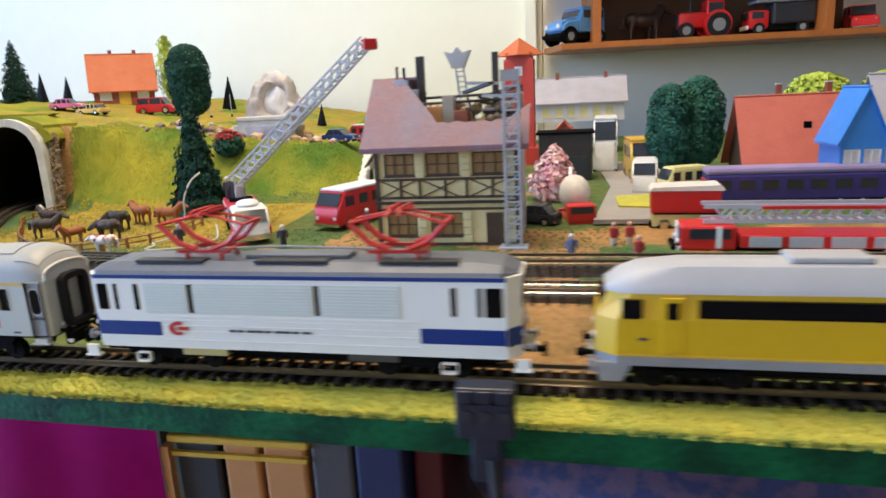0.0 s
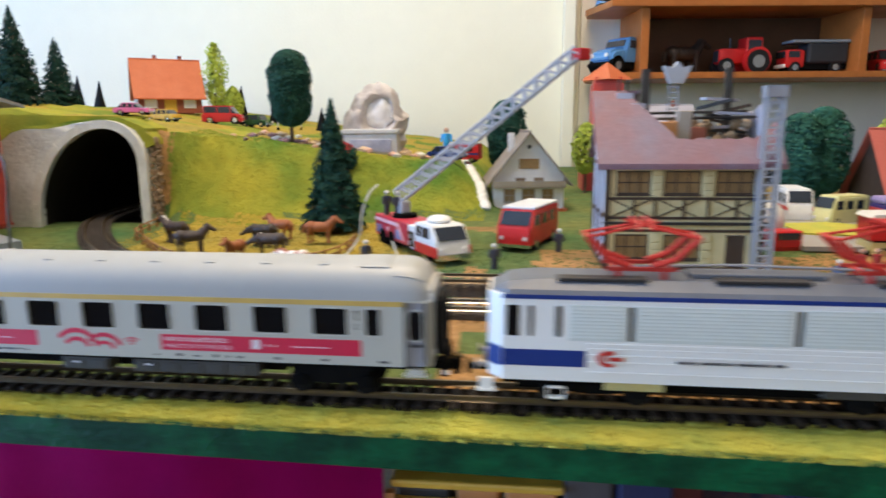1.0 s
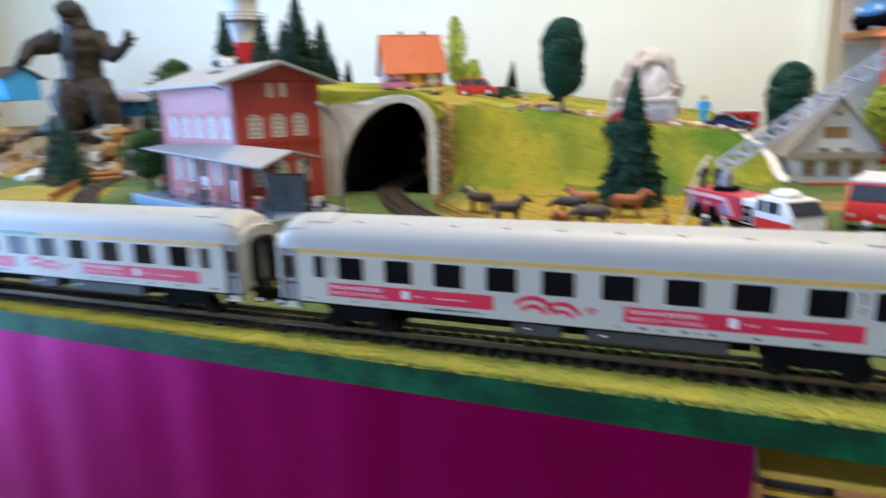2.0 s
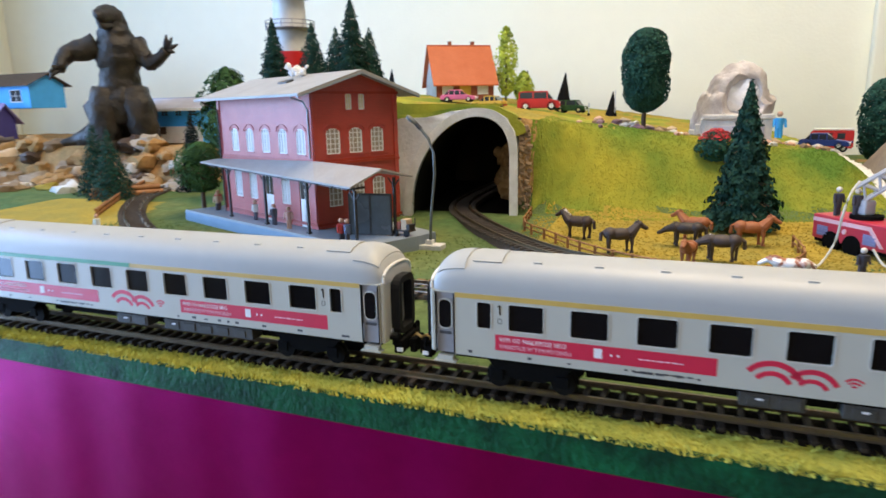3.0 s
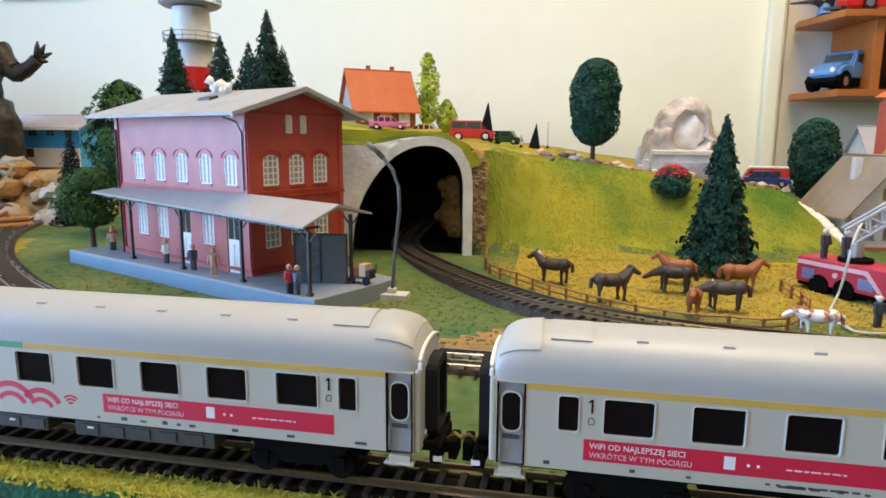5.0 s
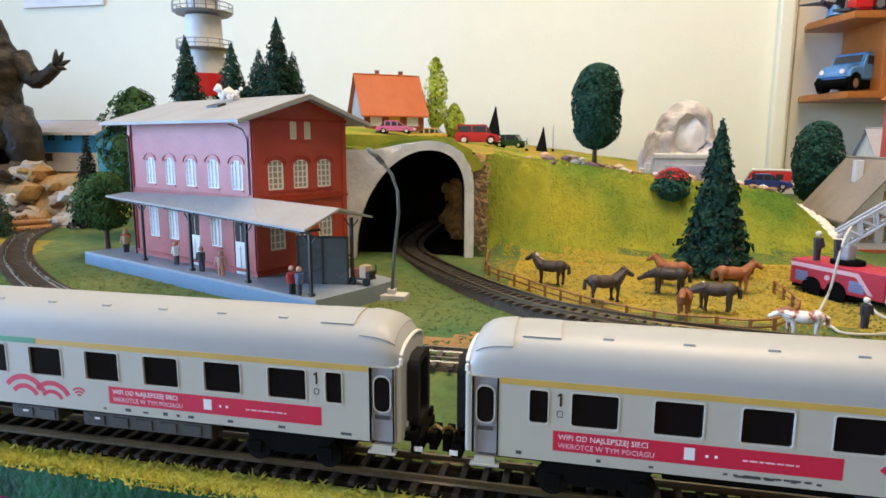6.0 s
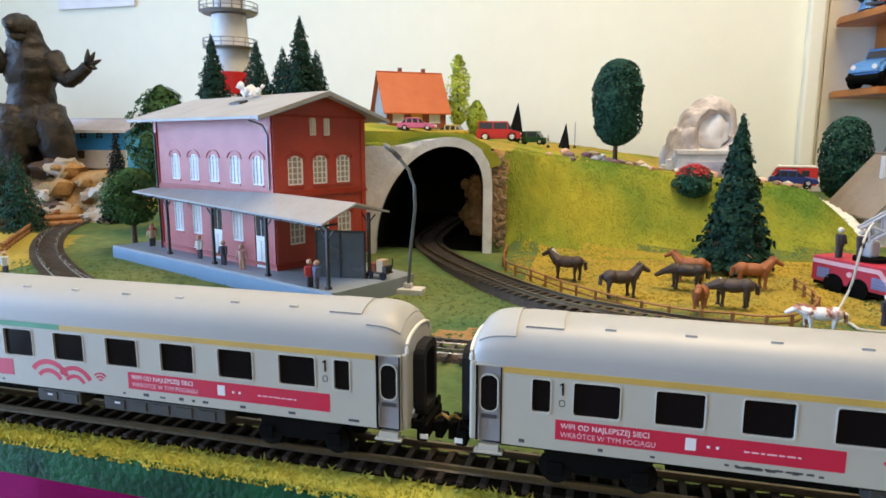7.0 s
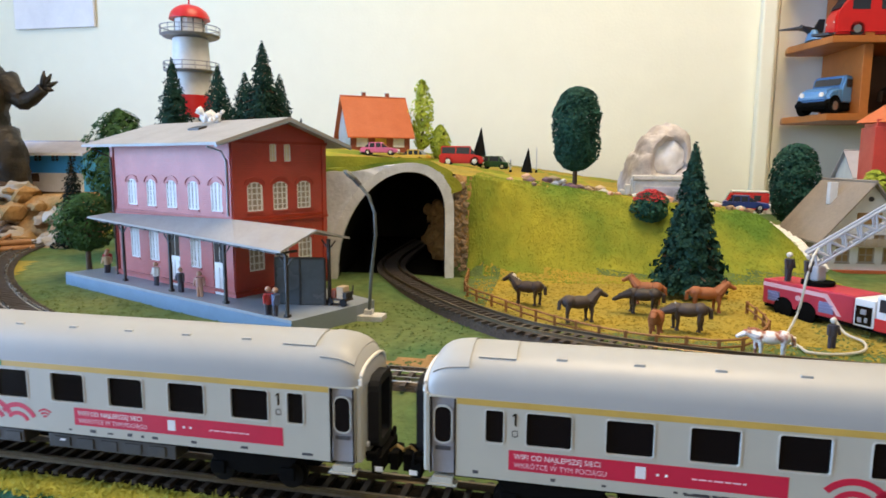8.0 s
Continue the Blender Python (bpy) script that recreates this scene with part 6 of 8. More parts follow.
fir_tree("dark green fir tree at the foot of the hill", pose(.152, .377, .014), .130, .029, seed=4, count=11000, layers=13)
for i, (x, y, z, h, r) in enumerate(((-.352, .592, .140, .140, .036), (-.422, .600, .140, .112, .034), (-.484, .592, .134, .128, .031), (-.388, .610, .140, .105, .032), (-.398, .737, .140, .119, .032))):
    fir_tree("dark green fir tree on the hill behind the station", pose(x, y, z), h, r, seed=20 + i, count=6500)
fir_tree("dark fir tree beside the curved fence", on(-.640, .415), .098, .030, seed=31, count=3600)
fir_tree("dark fir tree beside the curved fence", on(-.700, .445), .104, .031, seed=32, count=3600)
fir_tree("very dark fir tree before the blue house", on(-.580, .510), .118, .026, "black_needles", seed=33, count=3000)
round_tree("oval_tree", "dense dark green oval tree on the hill edge", pose(.052, .547, .094), .116, .0270, .022, seed=2, count=15000, bulge=3.4, clump=.021)
round_tree("oval_tree", "dense dark green oval tree behind the chalet", pose(.322, .668, .030), .120, .028, .020, seed=3, count=9000, bulge=3.0, clump=.024)
round_tree("oval_tree", "dense blue green oval tree by the red roofed house", pose(.672, .565, .012), .115, .026, .012, seed=5, count=9000, bulge=3.0, clump=.024)
round_tree("oval_tree", "dense blue green oval tree by the red roofed house", pose(.708, .585, .012), .122, .030, .012, seed=6, count=9500, bulge=3.0, clump=.024)
round_tree("poplar", "slender yellow green poplar beside the cottage", pose(-.212, .905, .136), .130, .018, .010, "leaf_lime", seed=7, count=2200, taper=.35, bulge=2.2, clump=.027, wild=1.3)
round_tree("bush_tree", "yellow green bush beside the cottage", pose(-.178, .900, .128), .060, .016, .004, "leaf_lime", seed=8, count=1200, taper=.3, bulge=2.2, clump=.07)
round_tree("lime_bush", "bright lime green round bush", pose(.885, .72, .040), .092, .042, .024, "leaf_lime", seed=9, count=2400, bulge=2.0, clump=.06)
round_tree("lime_bush", "bright lime green round bush", pose(.975, .72, .040), .092, .040, .024, "leaf_lime", seed=10, count=2400, bulge=2.0, clump=.06)
round_tree("lime_bush", "bright lime green bush by the red tower", pose(.440, .735, .012), .105, .020, .030, "leaf_lime", seed=14, count=1000, bulge=2.0, clump=.06)
round_tree("broad_tree", "broad dark green tree behind the station", pose(-.452, .440, .030), .152, .034, .030, "leaf_mid", seed=11, count=5600, taper=.25, bulge=2.0, clump=.026, wild=1.0)
round_tree("station_tree", "round green tree by the station platform", pose(-.415, .335, .012), .082, .028, .026, "leaf_mid", seed=12, count=4600, bulge=2.2, clump=.034, wild=.6)


def black_fir(m, h, r):
    t = thing("paper_fir", "small flat-sided black fir silhouette", "tree", m, "black firs on the hill")
    part("stem", B(-.0012, .0012, -.0012, .0012, -.003, h * .25), "black_plastic", t)
    cone = C((0, 0, h * .10), (h * .06, 0, h), r * .78, r * .03, n=14)
    for v in cone.verts:
        v.co.y *= .6
    part("spike", cone, "black_plastic", t, smooth=True)


for x, y, h in ((-.419, .810, .060), (-.435, .893, .060), (-.187, .95, .066), (-.117, .95, .070), (-.031, .95, .048), (.135, .80, .040)):
    black_fir(on(x, y, -.004), h, h * .28)


# ==== vehicles ====
def wheels(t, places, r, w):
    for x, y in places:
        s = -1 if y < 0 else 1
        ty = part("wheel", C((x, y - s * w, r), (x, y, r), r, n=18), "tyre", t, smooth=True)
        part("rim", C((x, y - s * w * .2, r), (x, y + s * .0003, r), r * .55, n=14), "chrome", ty)


def car(name, label, m, mat, L=.050, Wd=.021, H=.0165, group="", box_like=False):
    """A small model car, nose towards +x."""
    t = thing(name, label, "car", m, group)
    hw = Wd / 2
    body = P([(-L / 2, .0035), (-L / 2, H * .58), (-L * .46, H * .64), (L * .22, H * .62), (L * .47, H * .50), (L / 2, H * .38), (L / 2, .0035)], "y", -hw, hw)
    bmesh.ops.bevel(body, geom=body.edges[:], offset=H * .06, segments=2, affect="EDGES")
    part("body", body, mat, t, smooth=True)
    if box_like:
        o = [(-L * .46, H * .60), (-L * .45, H), (L * .20, H), (L * .32, H * .60)]
    else:
        o = [(-L * .40, H * .60), (-L * .26, H), (L * .06, H), (L * .24, H * .60)]
    cab = P(o, "y", -hw * .86, hw * .86)
    part("glass", cab, "car_glass", t)
    top = P([(o[1][0] - L * .01, H * .96), (o[1][0], H + .0006), (o[2][0], H + .0006), (o[2][0] + L * .01, H * .96)], "y", -hw * .88, hw * .88)
    part("roof", top, mat, t)
    for k, x in enumerate((o[1][0], (o[1][0] + o[2][0]) / 2, o[2][0])):
        part("pillar", B(x - .0007, x + .0007, -hw * .885, -hw * .85, H * .6, H), mat, t)
        part("pillar", B(x - .0007, x + .0007, hw * .85, hw * .885, H * .6, H), mat, t)
    part("bumper", B(L / 2 - .001, L / 2 + .0006, -hw * .9, hw * .9, .0035, .0055), "chrome", t)
    part("bumper", B(-L / 2 - .0006, -L / 2 + .001, -hw * .9, hw * .9, .0035, .0055), "chrome", t)
    for y in (-hw * .7, hw * .7):
        part("headlight", C((L / 2 - .0005, y, H * .40), (L / 2 + .0006, y, H * .40), .0013), "print_white", t)
    r = H * .24
    wheels(t, [(L * .30, -hw), (L * .30, hw), (-L * .30, -hw), (-L * .30, hw)], r, .004)
    return t


def van(name, label, m, mat, L=.062, Wd=.026, H=.030, roof=None, stripe=None, bonnet=0.0, group="", category="van"):
    t = thing(name, label, category, m, group)
    hw = Wd / 2
    body = P([(-L / 2, .0045), (-L / 2, H), (L * .36, H), (L * .46, H * .62), (L / 2, H * .50), (L / 2, .0045)], "y", -hw, hw)
    bmesh.ops.bevel(body, geom=body.edges[:], offset=H * .05, segments=2, affect="EDGES")
    part("body", body, mat, t, smooth=True)
    part("windscreen", P([(L * .375, H * .95), (L * .462, H * .64), (L * .472, H * .64), (L * .385, H * .95)], "y", -hw * .86, hw * .86), "car_glass", t)
    for s in (-1, 1):
        for k in range(3):
            x = L * .30 - k * L * .26
            part("side_window", B(x - L * .10, x + L * .06, s * hw - .0004, s * hw + .0004, H * .60, H * .86), "car_glass", t)
        if stripe:
            part("stripe", B(-L * .49, L * .48, s * hw - .0005, s * hw + .0005, H * .42, H * .52), stripe, t)
    if roof:
        part("roof", B(-L * .49, L * .35, -hw * .95, hw * .95, H - .0006, H + .0018, bevel=.0008), roof, t)
    part("bumper", B(L / 2 - .001, L / 2 + .0012, -hw, hw, .004, .0068), "chrome", t)
    for y in (-hw * .68, hw * .68):
        part("headlight", C((L / 2 - .0005, y, H * .33), (L / 2 + .0008, y, H * .33), .0018), "print_white", t)
    wheels(t, [(L * .30, -hw), (L * .30, hw), (-L * .30, -hw), (-L * .30, hw)], H * .17, .0045)
    return t


car("sports_car", "pink model car parked on the hill edge", on(-.202, .62, .001, 8), "car_pink", .050, group="cars on the hill")
car("sports_car", "yellow model car parked on the hill edge", on(-.157, .615, .001, 174), "car_yellow", .046, group="cars on the hill")
car("hatchback", "red model car on the hill top", on(-.106, .70, .001, 8), "fire_red", .062, .024, .027, group="cars on the hill", box_like=True)
car("hatchback", "dull green model car on the hill top", on(-.060, .71, .001, -10), "leaf_mid", .046, .021, .018, group="cars on the hill", box_like=True)
for x, z0, z1, r in ((-.003, .110, .147, .0008), (-.041, .110, .129, .0011)):
    pl = thing("marker_post", "thin grey post on the hill top", "post", pose(x, .75, z0))
    part("pole", C((0, 0, 0), (0, 0, z1 - z0), r, r * .8, n=8), "ladder_grey", pl)
    part("foot", C((0, 0, 0), (0, 0, .004), r * 2.4, r * 1.6, n=8), "under_dark", pl)
fb = round_tree("flowering_bush", "dark bush with red blossom on the slope behind the fir", on(.130, .492, -.006), .034, .019, .002, "leaf_green", seed=41, count=1500, bulge=2.2, clump=.075)
bm = bmesh.new()
rr = random.Random(77)
for i in range(420):
    a, q = rr.uniform(0, 6.28), rr.random() ** .6 * .017
    leaf(bm, (q * math.cos(a), q * math.sin(a), .034 - q * q * 28 + rr.uniform(-.002, .003)), .0022, (0, -.3, 1), rr)
part("blossom", bm, "flower_red", fb, "bright red blossom")
van("box_van", "small red and blue van on the hill edge", on(.262, .650, .002, 170), "fire_red", .050, .024, .026, "wall_stain_white", "loco_blue")
car("saloon", "blue model car on the hill edge", on(.246, .585, .001, -14), "loco_blue", .050, .022, .017)
van("fire_van", "red fire brigade van with pale roof", pose(.347, .325, .009, 0, 0, 249), "fire_red", .078, .031, .036, "white_plastic", None)
van("ambulance", "white van with a red stripe", pose(.6355, .478, .009, 0, 0, -97), "white_plastic", .060, .0255, .038, None, "fire_red")
van("delivery_van", "yellow van parked behind the white one", pose(.641, .590, .009, 0, 0, -86), "car_yellow", .070, .032, .052, "car_yellow")
van("coach_bus", "tall white bus with dark windows", pose(.603, .690, .009, 0, 0, -93), "white_plastic", .100, .032, .076, "white_plastic", "box_dark", category="bus")
van("estate_car", "cream yellow van beside the trees", pose(.671, .448, .008, 0, 0, 203), "car_cream", .050, .024, .034, None, None)
car("saloon", "red and white car behind the parked bus", pose(.665, .72, .009, 0, 0, -40), "fire_red", .056, .024, .024)
car("saloon", "black model car beside the half-timbered house", pose(.523, .315, .008, 0, 0, 160), "box_dark", .046, .021, .018)


def fire_engine(m, ladder_to):
    """Ladder fire engine, nose towards +x; ladder_to is the ladder's tip in its own space."""
    t = thing("ladder_truck", "pinkish red fire engine with a raised grey ladder", "fire engine", m)
    L, hw, z = .132, .0150, .006
    part("chassis", B(-L / 2, L / 2, -hw * .8, hw * .8, .0045, .0085), "under_dark", t)
    rear = part("body", B(-L / 2, .010, -hw, hw, .0075, .0270, bevel=.001), "fire_pink", t)
    for s in (-1, 1):
        for k, (x0, x1) in enumerate(((-.0605, -.0500), (-.0160, -.0045))):
            sh = part("locker", B(x0, x1, s * hw - .0006, s * hw + .0006, .0105, .0185), "locker_blue", rear, "blue grey roller shutter")
            for j in range(3):
                part("slat", B(x0, x1, s * hw - .0010, s * hw + .0010, .0120 + j * .0022, .0126 + j * .0022), "locker_blue", sh)
        for x in (-.026, -.046):
            part("wheel_arch", C((x, s * (hw - .002), .0072), (x, s * (hw + .0008), .0072), .0082, n=20), "under_dark", rear)
        part("white_stripe", P([(-L / 2 + .001, .0215), (-L / 2 + .001, .0245), (-.010, .0245), (.002, .0105), (-.001, .0105), (-.0115, .0215)], "y", s * hw - .0007, s * hw + .0007), "stripe_pink", rear, "pale pink stripe with a diagonal end")
        part("lamp", C((-.0335, s * hw, .0170), (-.0335, s * (hw + .001), .0170), .0020), "stripe_pink", rear)
    open_box = part("equipment_bay", B(.0105, .0250, -hw, hw, .0070, .0265, bevel=.0008), "white_plastic", t, "white equipment bay with black plates for open lockers")
    # flat black plates stand in for the shade inside the open lockers
    for s in (-1, 1):
        part("bay_opening", B(.0122, .0235, s * hw - .0008, s * hw + .0006, .0085, .0215), "window_black", open_box, "black plate as the shade inside an open locker")
        for x, z, w in ((.0140, .0100, .003), (.0190, .0105, .002), (.0160, .0160, .004)):
            part("equipment", B(x, x + w, s * (hw + .0002) - .0012, s * (hw + .0002) + .0012, z, z + .0035, bevel=.0003), "steel_grey", open_box)
    cab = P([(.0255, .0065), (.0255, .0310), (.055, .0310), (.0645, .0195), (.066, .0065)], "y", -hw, hw)
    bmesh.ops.bevel(cab, geom=cab.edges[:], offset=.0012, segments=2, affect="EDGES")
    c = part("cab", cab, "white_plastic", t, "white and red crew cab", smooth=True)
    part("windscreen", P([(.0560, .0295), (.0640, .0200), (.0650, .0200), (.0570, .0295)], "y", -hw * .86, hw * .86), "car_glass", c)
    for s in (-1, 1):
        part("red_skirt", B(.0260, .0655, s * hw - .0007, s * hw + .0007, .0068, .0150), "fire_red", c)
        part("side_window", B(.0285, .036, s * hw - .0006, s * hw + .0006, .0200, .0285), "car_glass", c)
        part("side_window", B(.039, .052, s * hw - .0006, s * hw + .0006, .0200, .0285), "car_glass", c)
    part("bumper", B(.0655, .0680, -hw, hw, .0045, .0095, bevel=.0004), "chrome", t)
    for y in (-.0105, .0105):
        part("headlight", C((.0655, y, .0125), (.0672, y, .0125), .0020), "print_white", t)
    bar = bmesh.new()
    ball(bar, (.040, 0, .0335), .0085, 2, scale=(1.2, 1.2, .45))
    part("roof_dome", bar, "white_plastic", c, smooth=True)
    wheels(t, [(.044, -hw), (.044, hw), (-.026, -hw), (-.026, hw), (-.046, -hw), (-.046, hw)], .0062, .005)
    tb = part("turntable", C((-.030, 0, .0270), (-.030, 0, .0300), .0115, n=20), "under_dark", t)
    part("turret", B(-.038, -.027, -.005, .005, .0300, .0415, bevel=.0015), "ladder_grey", tb)
    p, q = Vector((-.034, 0, .0420)), Vector(ladder_to)
    d = (q - p).normalized()
    side = d.cross(Vector((0, 0, 1))).normalized()
    up = side.cross(d)
    lad = part("ladder", bmesh.new(), "ladder_grey", t, "long extended grey ladder")
    bm = bmesh.new()
    for s in (-1, 1):
        for low, high in ((-.0010, -.0010), (.0105, .0080)):
            cyl(bm, p + side * s * .0058 + up * low, q + side * s * .0048 + up * high, .0012, .0010, n=6)
    bm.to_mesh(lad.data)
    bm.free()
    n = 34
    ln = (q - p).length
    for k in range(n):
        c0 = p + d * ln * k / n
        c1 = p + d * ln * (k + 1) / n
        part("rung", C(c0 - side * .0056, c0 + side * .0056, .0008, n=6), "ladder_grey", lad)
        for s in (-1, 1):
            part("truss", C(c0 + side * s * .0056 + up * (.0096 - .0022 * k / n if k % 2 else -.001), c1 + side * s * .0054 + up * (-.001 if k % 2 else .0096 - .0022 * k / n), .0010, n=5), "ladder_grey", lad)
    tip = part("tip", bmesh.new(), "fire_red", lad, "red ladder tip")
    bm = B(-.005, .005, -.006, .006, -.0045, .0045, bevel=.001)
    bmesh.ops.transform(bm, matrix=Matrix.Translation(q), verts=bm.verts)
    bm.to_mesh(tip.data)
    bm.free()
    return t


TRUCK = pose(.251, .291, .008, 0, 0, -57)
fire_engine(TRUCK, TRUCK.inverted() @ Vector((.386, .291, .172)))


def aerial_truck(m):
    """Long low fire engine with its ladder folded along the top; nose towards -x."""
    t = thing("aerial_platform_truck", "red fire engine with a folded grey ladder", "fire engine", m)
    part("chassis", B(0, .185, -.013, .013, .004, .009), "under_dark", t)
    part("cab", B(.006, .044, -.015, .015, .006, .0240, bevel=.002), "fire_red", t)
    part("cab_glass", box(B(.0052, .0066, -.013, .013, .0145, .0220), .012, .040, -.0154, -.0146, .0145, .0220), "car_glass", t)
    part("body", B(.046, .185, -.015, .015, .008, .0175, bevel=.001), "fire_red", t)
    for k in range(5):
        part("locker", B(.052 + k * .026, .073 + k * .026, -.0156, -.0146, .009, .0165), "ladder_grey", t)
    part("front_panel", B(.0046, .0060, -.006, .012, .010, .0235), "white_plastic", t, "white front panel")
    part("door_stripe", B(.0300, .0340, -.0158, -.0146, .008, .0235), "white_plastic", t)
    lad = part("ladder", box(box(box(B(.022, .185, -.009, -.0075, .0250, .0275), .022, .185, -.009, -.0075, .0355, .0385), .022, .185, .0075, .009, .0250, .0275), .022, .185, .0075, .009, .0355, .0385), "ladder_grey", t)
    for k in range(24):
        x = .030 + k * .0064
        part("rung", C((x, -.008, .0262), (x, .008, .0262), .0008, n=6), "ladder_grey", lad)
        for y in (-.0082, .0082):
            part("brace", C((x, y, .0270 if k % 2 else .0360), (x + .0064, y, .0360 if k % 2 else .0270), .0009, n=5), "ladder_grey", lad)
    part("red_stripe", B(.060, .150, -.0110, -.0092, .0352, .0375), "fire_red", t)
    part("bumper", B(.0035, .0062, -.015, .015, .004, .009), "white_plastic", t)
    for y in (-.010, .010):
        part("headlight", C((.0030, y, .012), (.0050, y, .012), .002), "print_white", t)
    wheels(t, [(.030, -.014), (.030, .014), (.120, -.014), (.120, .014), (.140, -.014), (.140, .014)], .0062, .005)


aerial_truck(pose(.628, .228, .002, 0, 0, -3))


def rescue_truck(m):
    """A tall boxy truck, cream below, red above, with a white lid; nose towards -x."""
    t = thing("rescue_truck", "red box truck with a cream lower body and white roof", "truck", m)
    hw = .0135
    part("lower_body", B(-.027, .027, -hw, hw, .0050, .0165, bevel=.0012), "car_cream", t, "cream lower body")
    part("box_body", B(-.028, .027, -hw - .0006, hw + .0006, .0165, .0355, bevel=.0012), "fire_red", t)
    lid = P([(-.0295, .0355), (-.026, .0385), (.025, .0400), (.029, .0370), (.029, .0355)], "y", -hw - .0015, hw + .0015)
    part("roof", lid, "white_plastic", t, "white roof lid")
    for s in (-1, 1):
        part("seam", B(-.001, .0, s * (hw + .0006) - .0003, s * (hw + .0006) + .0003, .0180, .0345), "figure_red", t)
        part("rail", B(-.026, .026, s * (hw + .0010) - .0006, s * (hw + .0010) + .0006, .0160, .0170), "under_dark", t)
    part("bumper", B(-.0290, -.0270, -hw, hw, .0050, .0085, bevel=.0004), "under_dark", t)
    wheels(t, [(-.017, -hw), (-.017, hw), (.015, -hw), (.015, hw)], .0058, .0045)


rescue_truck(pose(.6500, .3020, .0045, 0, 0, -4))

mixer = thing("mixer_truck", "red lorry with a cream mixing drum", "truck", pose(.560, .338, .004, 0, 0, -80))
drum = bmesh.new()
ball(drum, (-.006, 0, .027), .0155, 3, scale=(1.20, .92, 1.15))
part("drum", drum, "figure_white", mixer, "cream mixing drum", smooth=True)
part("chassis", B(-.030, .030, -.012, .012, .0045, .0100, bevel=.0006), "fire_red", mixer)
part("cab", B(.014, .031, -.0125, .0125, .007, .022, bevel=.0015), "fire_red", mixer)
part("windscreen", B(.0305, .0315, -.010, .010, .0145, .0205), "car_glass", mixer)
part("chute", C((-.030, 0, .030), (-.050, .004, .046), .0020), "white_plastic", mixer)
wheels(mixer, [(.020, -.012), (.020, .012), (-.016, -.012), (-.016, .012)], .0055, .0045)

round_tree("blossom_bush", "pink and white blossoming bush by the shed", pose(.538, .425, .008), .062, .024, .002, "blossom_pink", seed=51, count=1500, taper=.6, bulge=2.0, clump=.06)
pt = thing("purple_railcar", "dark purple railcar with a lilac roof", "train", pose(.685, .392, .008))
part("body", B(0, .20, 0, .03, .006, .030, bevel=.0015), "train_purple", pt)
part("roof", B(-.001, .201, .001, .029, .030, .037, bevel=.003), "train_lilac", pt)
for k in range(9):
    part("window", B(.008 + k * .021, .022 + k * .021, -.0005, .0008, .016, .025), "car_glass", pt)
part("underframe", B(.01, .19, .004, .026, .0, .006), "under_dark", pt)
part("front_panel", B(-.0015, .0006, .004, .026, .010, .026), "figure_red", pt)


# ==== animals and figures: plain moulded shapes ====
def horse(label, m, mat, s=1.0, grazing=False, name="horse_figurine", group="horses in the paddock", mane_mat=None):
    """A moulded plastic horse, head towards +x."""
    bm = bmesh.new()
    ball(bm, (0, 0, .0188), .0068, 2, scale=(1.80, .86, .98))
    ball(bm, (.0085, 0, .0192), .0058, 2, scale=(1.0, .85, 1.10))
    ball(bm, (-.0088, 0, .0196), .0064, 2, scale=(1.0, .90, 1.05))
    hx, hz = (.0190, .0165) if grazing else (.0175, .0290)
    if "cow" in name:
        hx, hz = .0185, .0225
    cyl(bm, (.0090, 0, .0200), (hx - .0015, 0, hz), .0056, .0032, n=10)
    ball(bm, (hx - .001, 0, hz), .0032, 2)
    cyl(bm, (hx - .002, 0, hz + .0004), (hx + .0050, 0, hz - .0042), .0030, .0020, n=10)
    ball(bm, (hx + .0050, 0, hz - .0042), .0021, 2)
    for y in (-.0011, .0011):
        cyl(bm, (hx - .0022, y, hz + .0020), (hx - .0022, y * 1.3, hz + .0048), .0008, .0002, n=5)
    for x, y, k in ((.0090, -.0028, .001), (.0080, .0028, -.001), (-.0100, -.0030, -.0012), (-.0092, .0030, .0012)):
        cyl(bm, (x, y, .0175), (x + k, y, .0085), .0027, .0014, n=8)
        cyl(bm, (x + k, y, .0088), (x + k * .6, y, .0012), .0013, .0011, n=8)
        cyl(bm, (x + k * .6, y, .0016), (x + k * .6 + .0004, y, 0), .0016, .0020, n=8)
    tube(bm, [(-.0135, 0, .0220), (-.0165, 0, .0200), (-.0170, 0, .0120)], .0017, 6)
    mane = len(bm.faces)
    tube(bm, [(.0085, 0, .0248), (.0125, 0, min(.0282, hz + .0036)), (hx - .003, 0, hz + .0030)], .0016, 6)
    bm.faces.ensure_lookup_table()
    for f in bm.faces[mane:]:
        f.material_index = 1
    bmesh.ops.scale(bm, vec=(s * .90, s * 1.05, s * .76), verts=bm.verts)
    return solid(name, bm, [mat, mane_mat or mat], label, "toy animal", m, group, smooth=True)


horse("brown horse figurine with pale mane standing in the paddock", pose(.016, .311, .0105, 0, 0, 165), "horse_brown", mane_mat="figure_white")
horse("dark grey brown horse figurine lowering its head", pose(.057, .261, .0105, 0, 0, 20), "horse_grey", grazing=False)
horse("black horse figurine in the paddock", pose(.106, .299, .0105, 0, 0, 172), "horse_dark", grazing=True)
horse("rust brown horse figurine grazing by the fir", pose(.112, .328, .0115, 0, 0, 160), "horse_rust", .95)
horse("rust brown horse figurine by the fir", pose(.155, .313, .0110, 0, 0, 5), "horse_rust", 1.0)
horse("grey horse figurine with pale neck", pose(.131, .252, .0105, 0, 0, 175), "horse_grey", 1.0, True, mane_mat="figure_white")
horse("rust brown foal figurine facing the train", pose(.108, .235, .0105, 0, 0, 255), "horse_rust", .8)
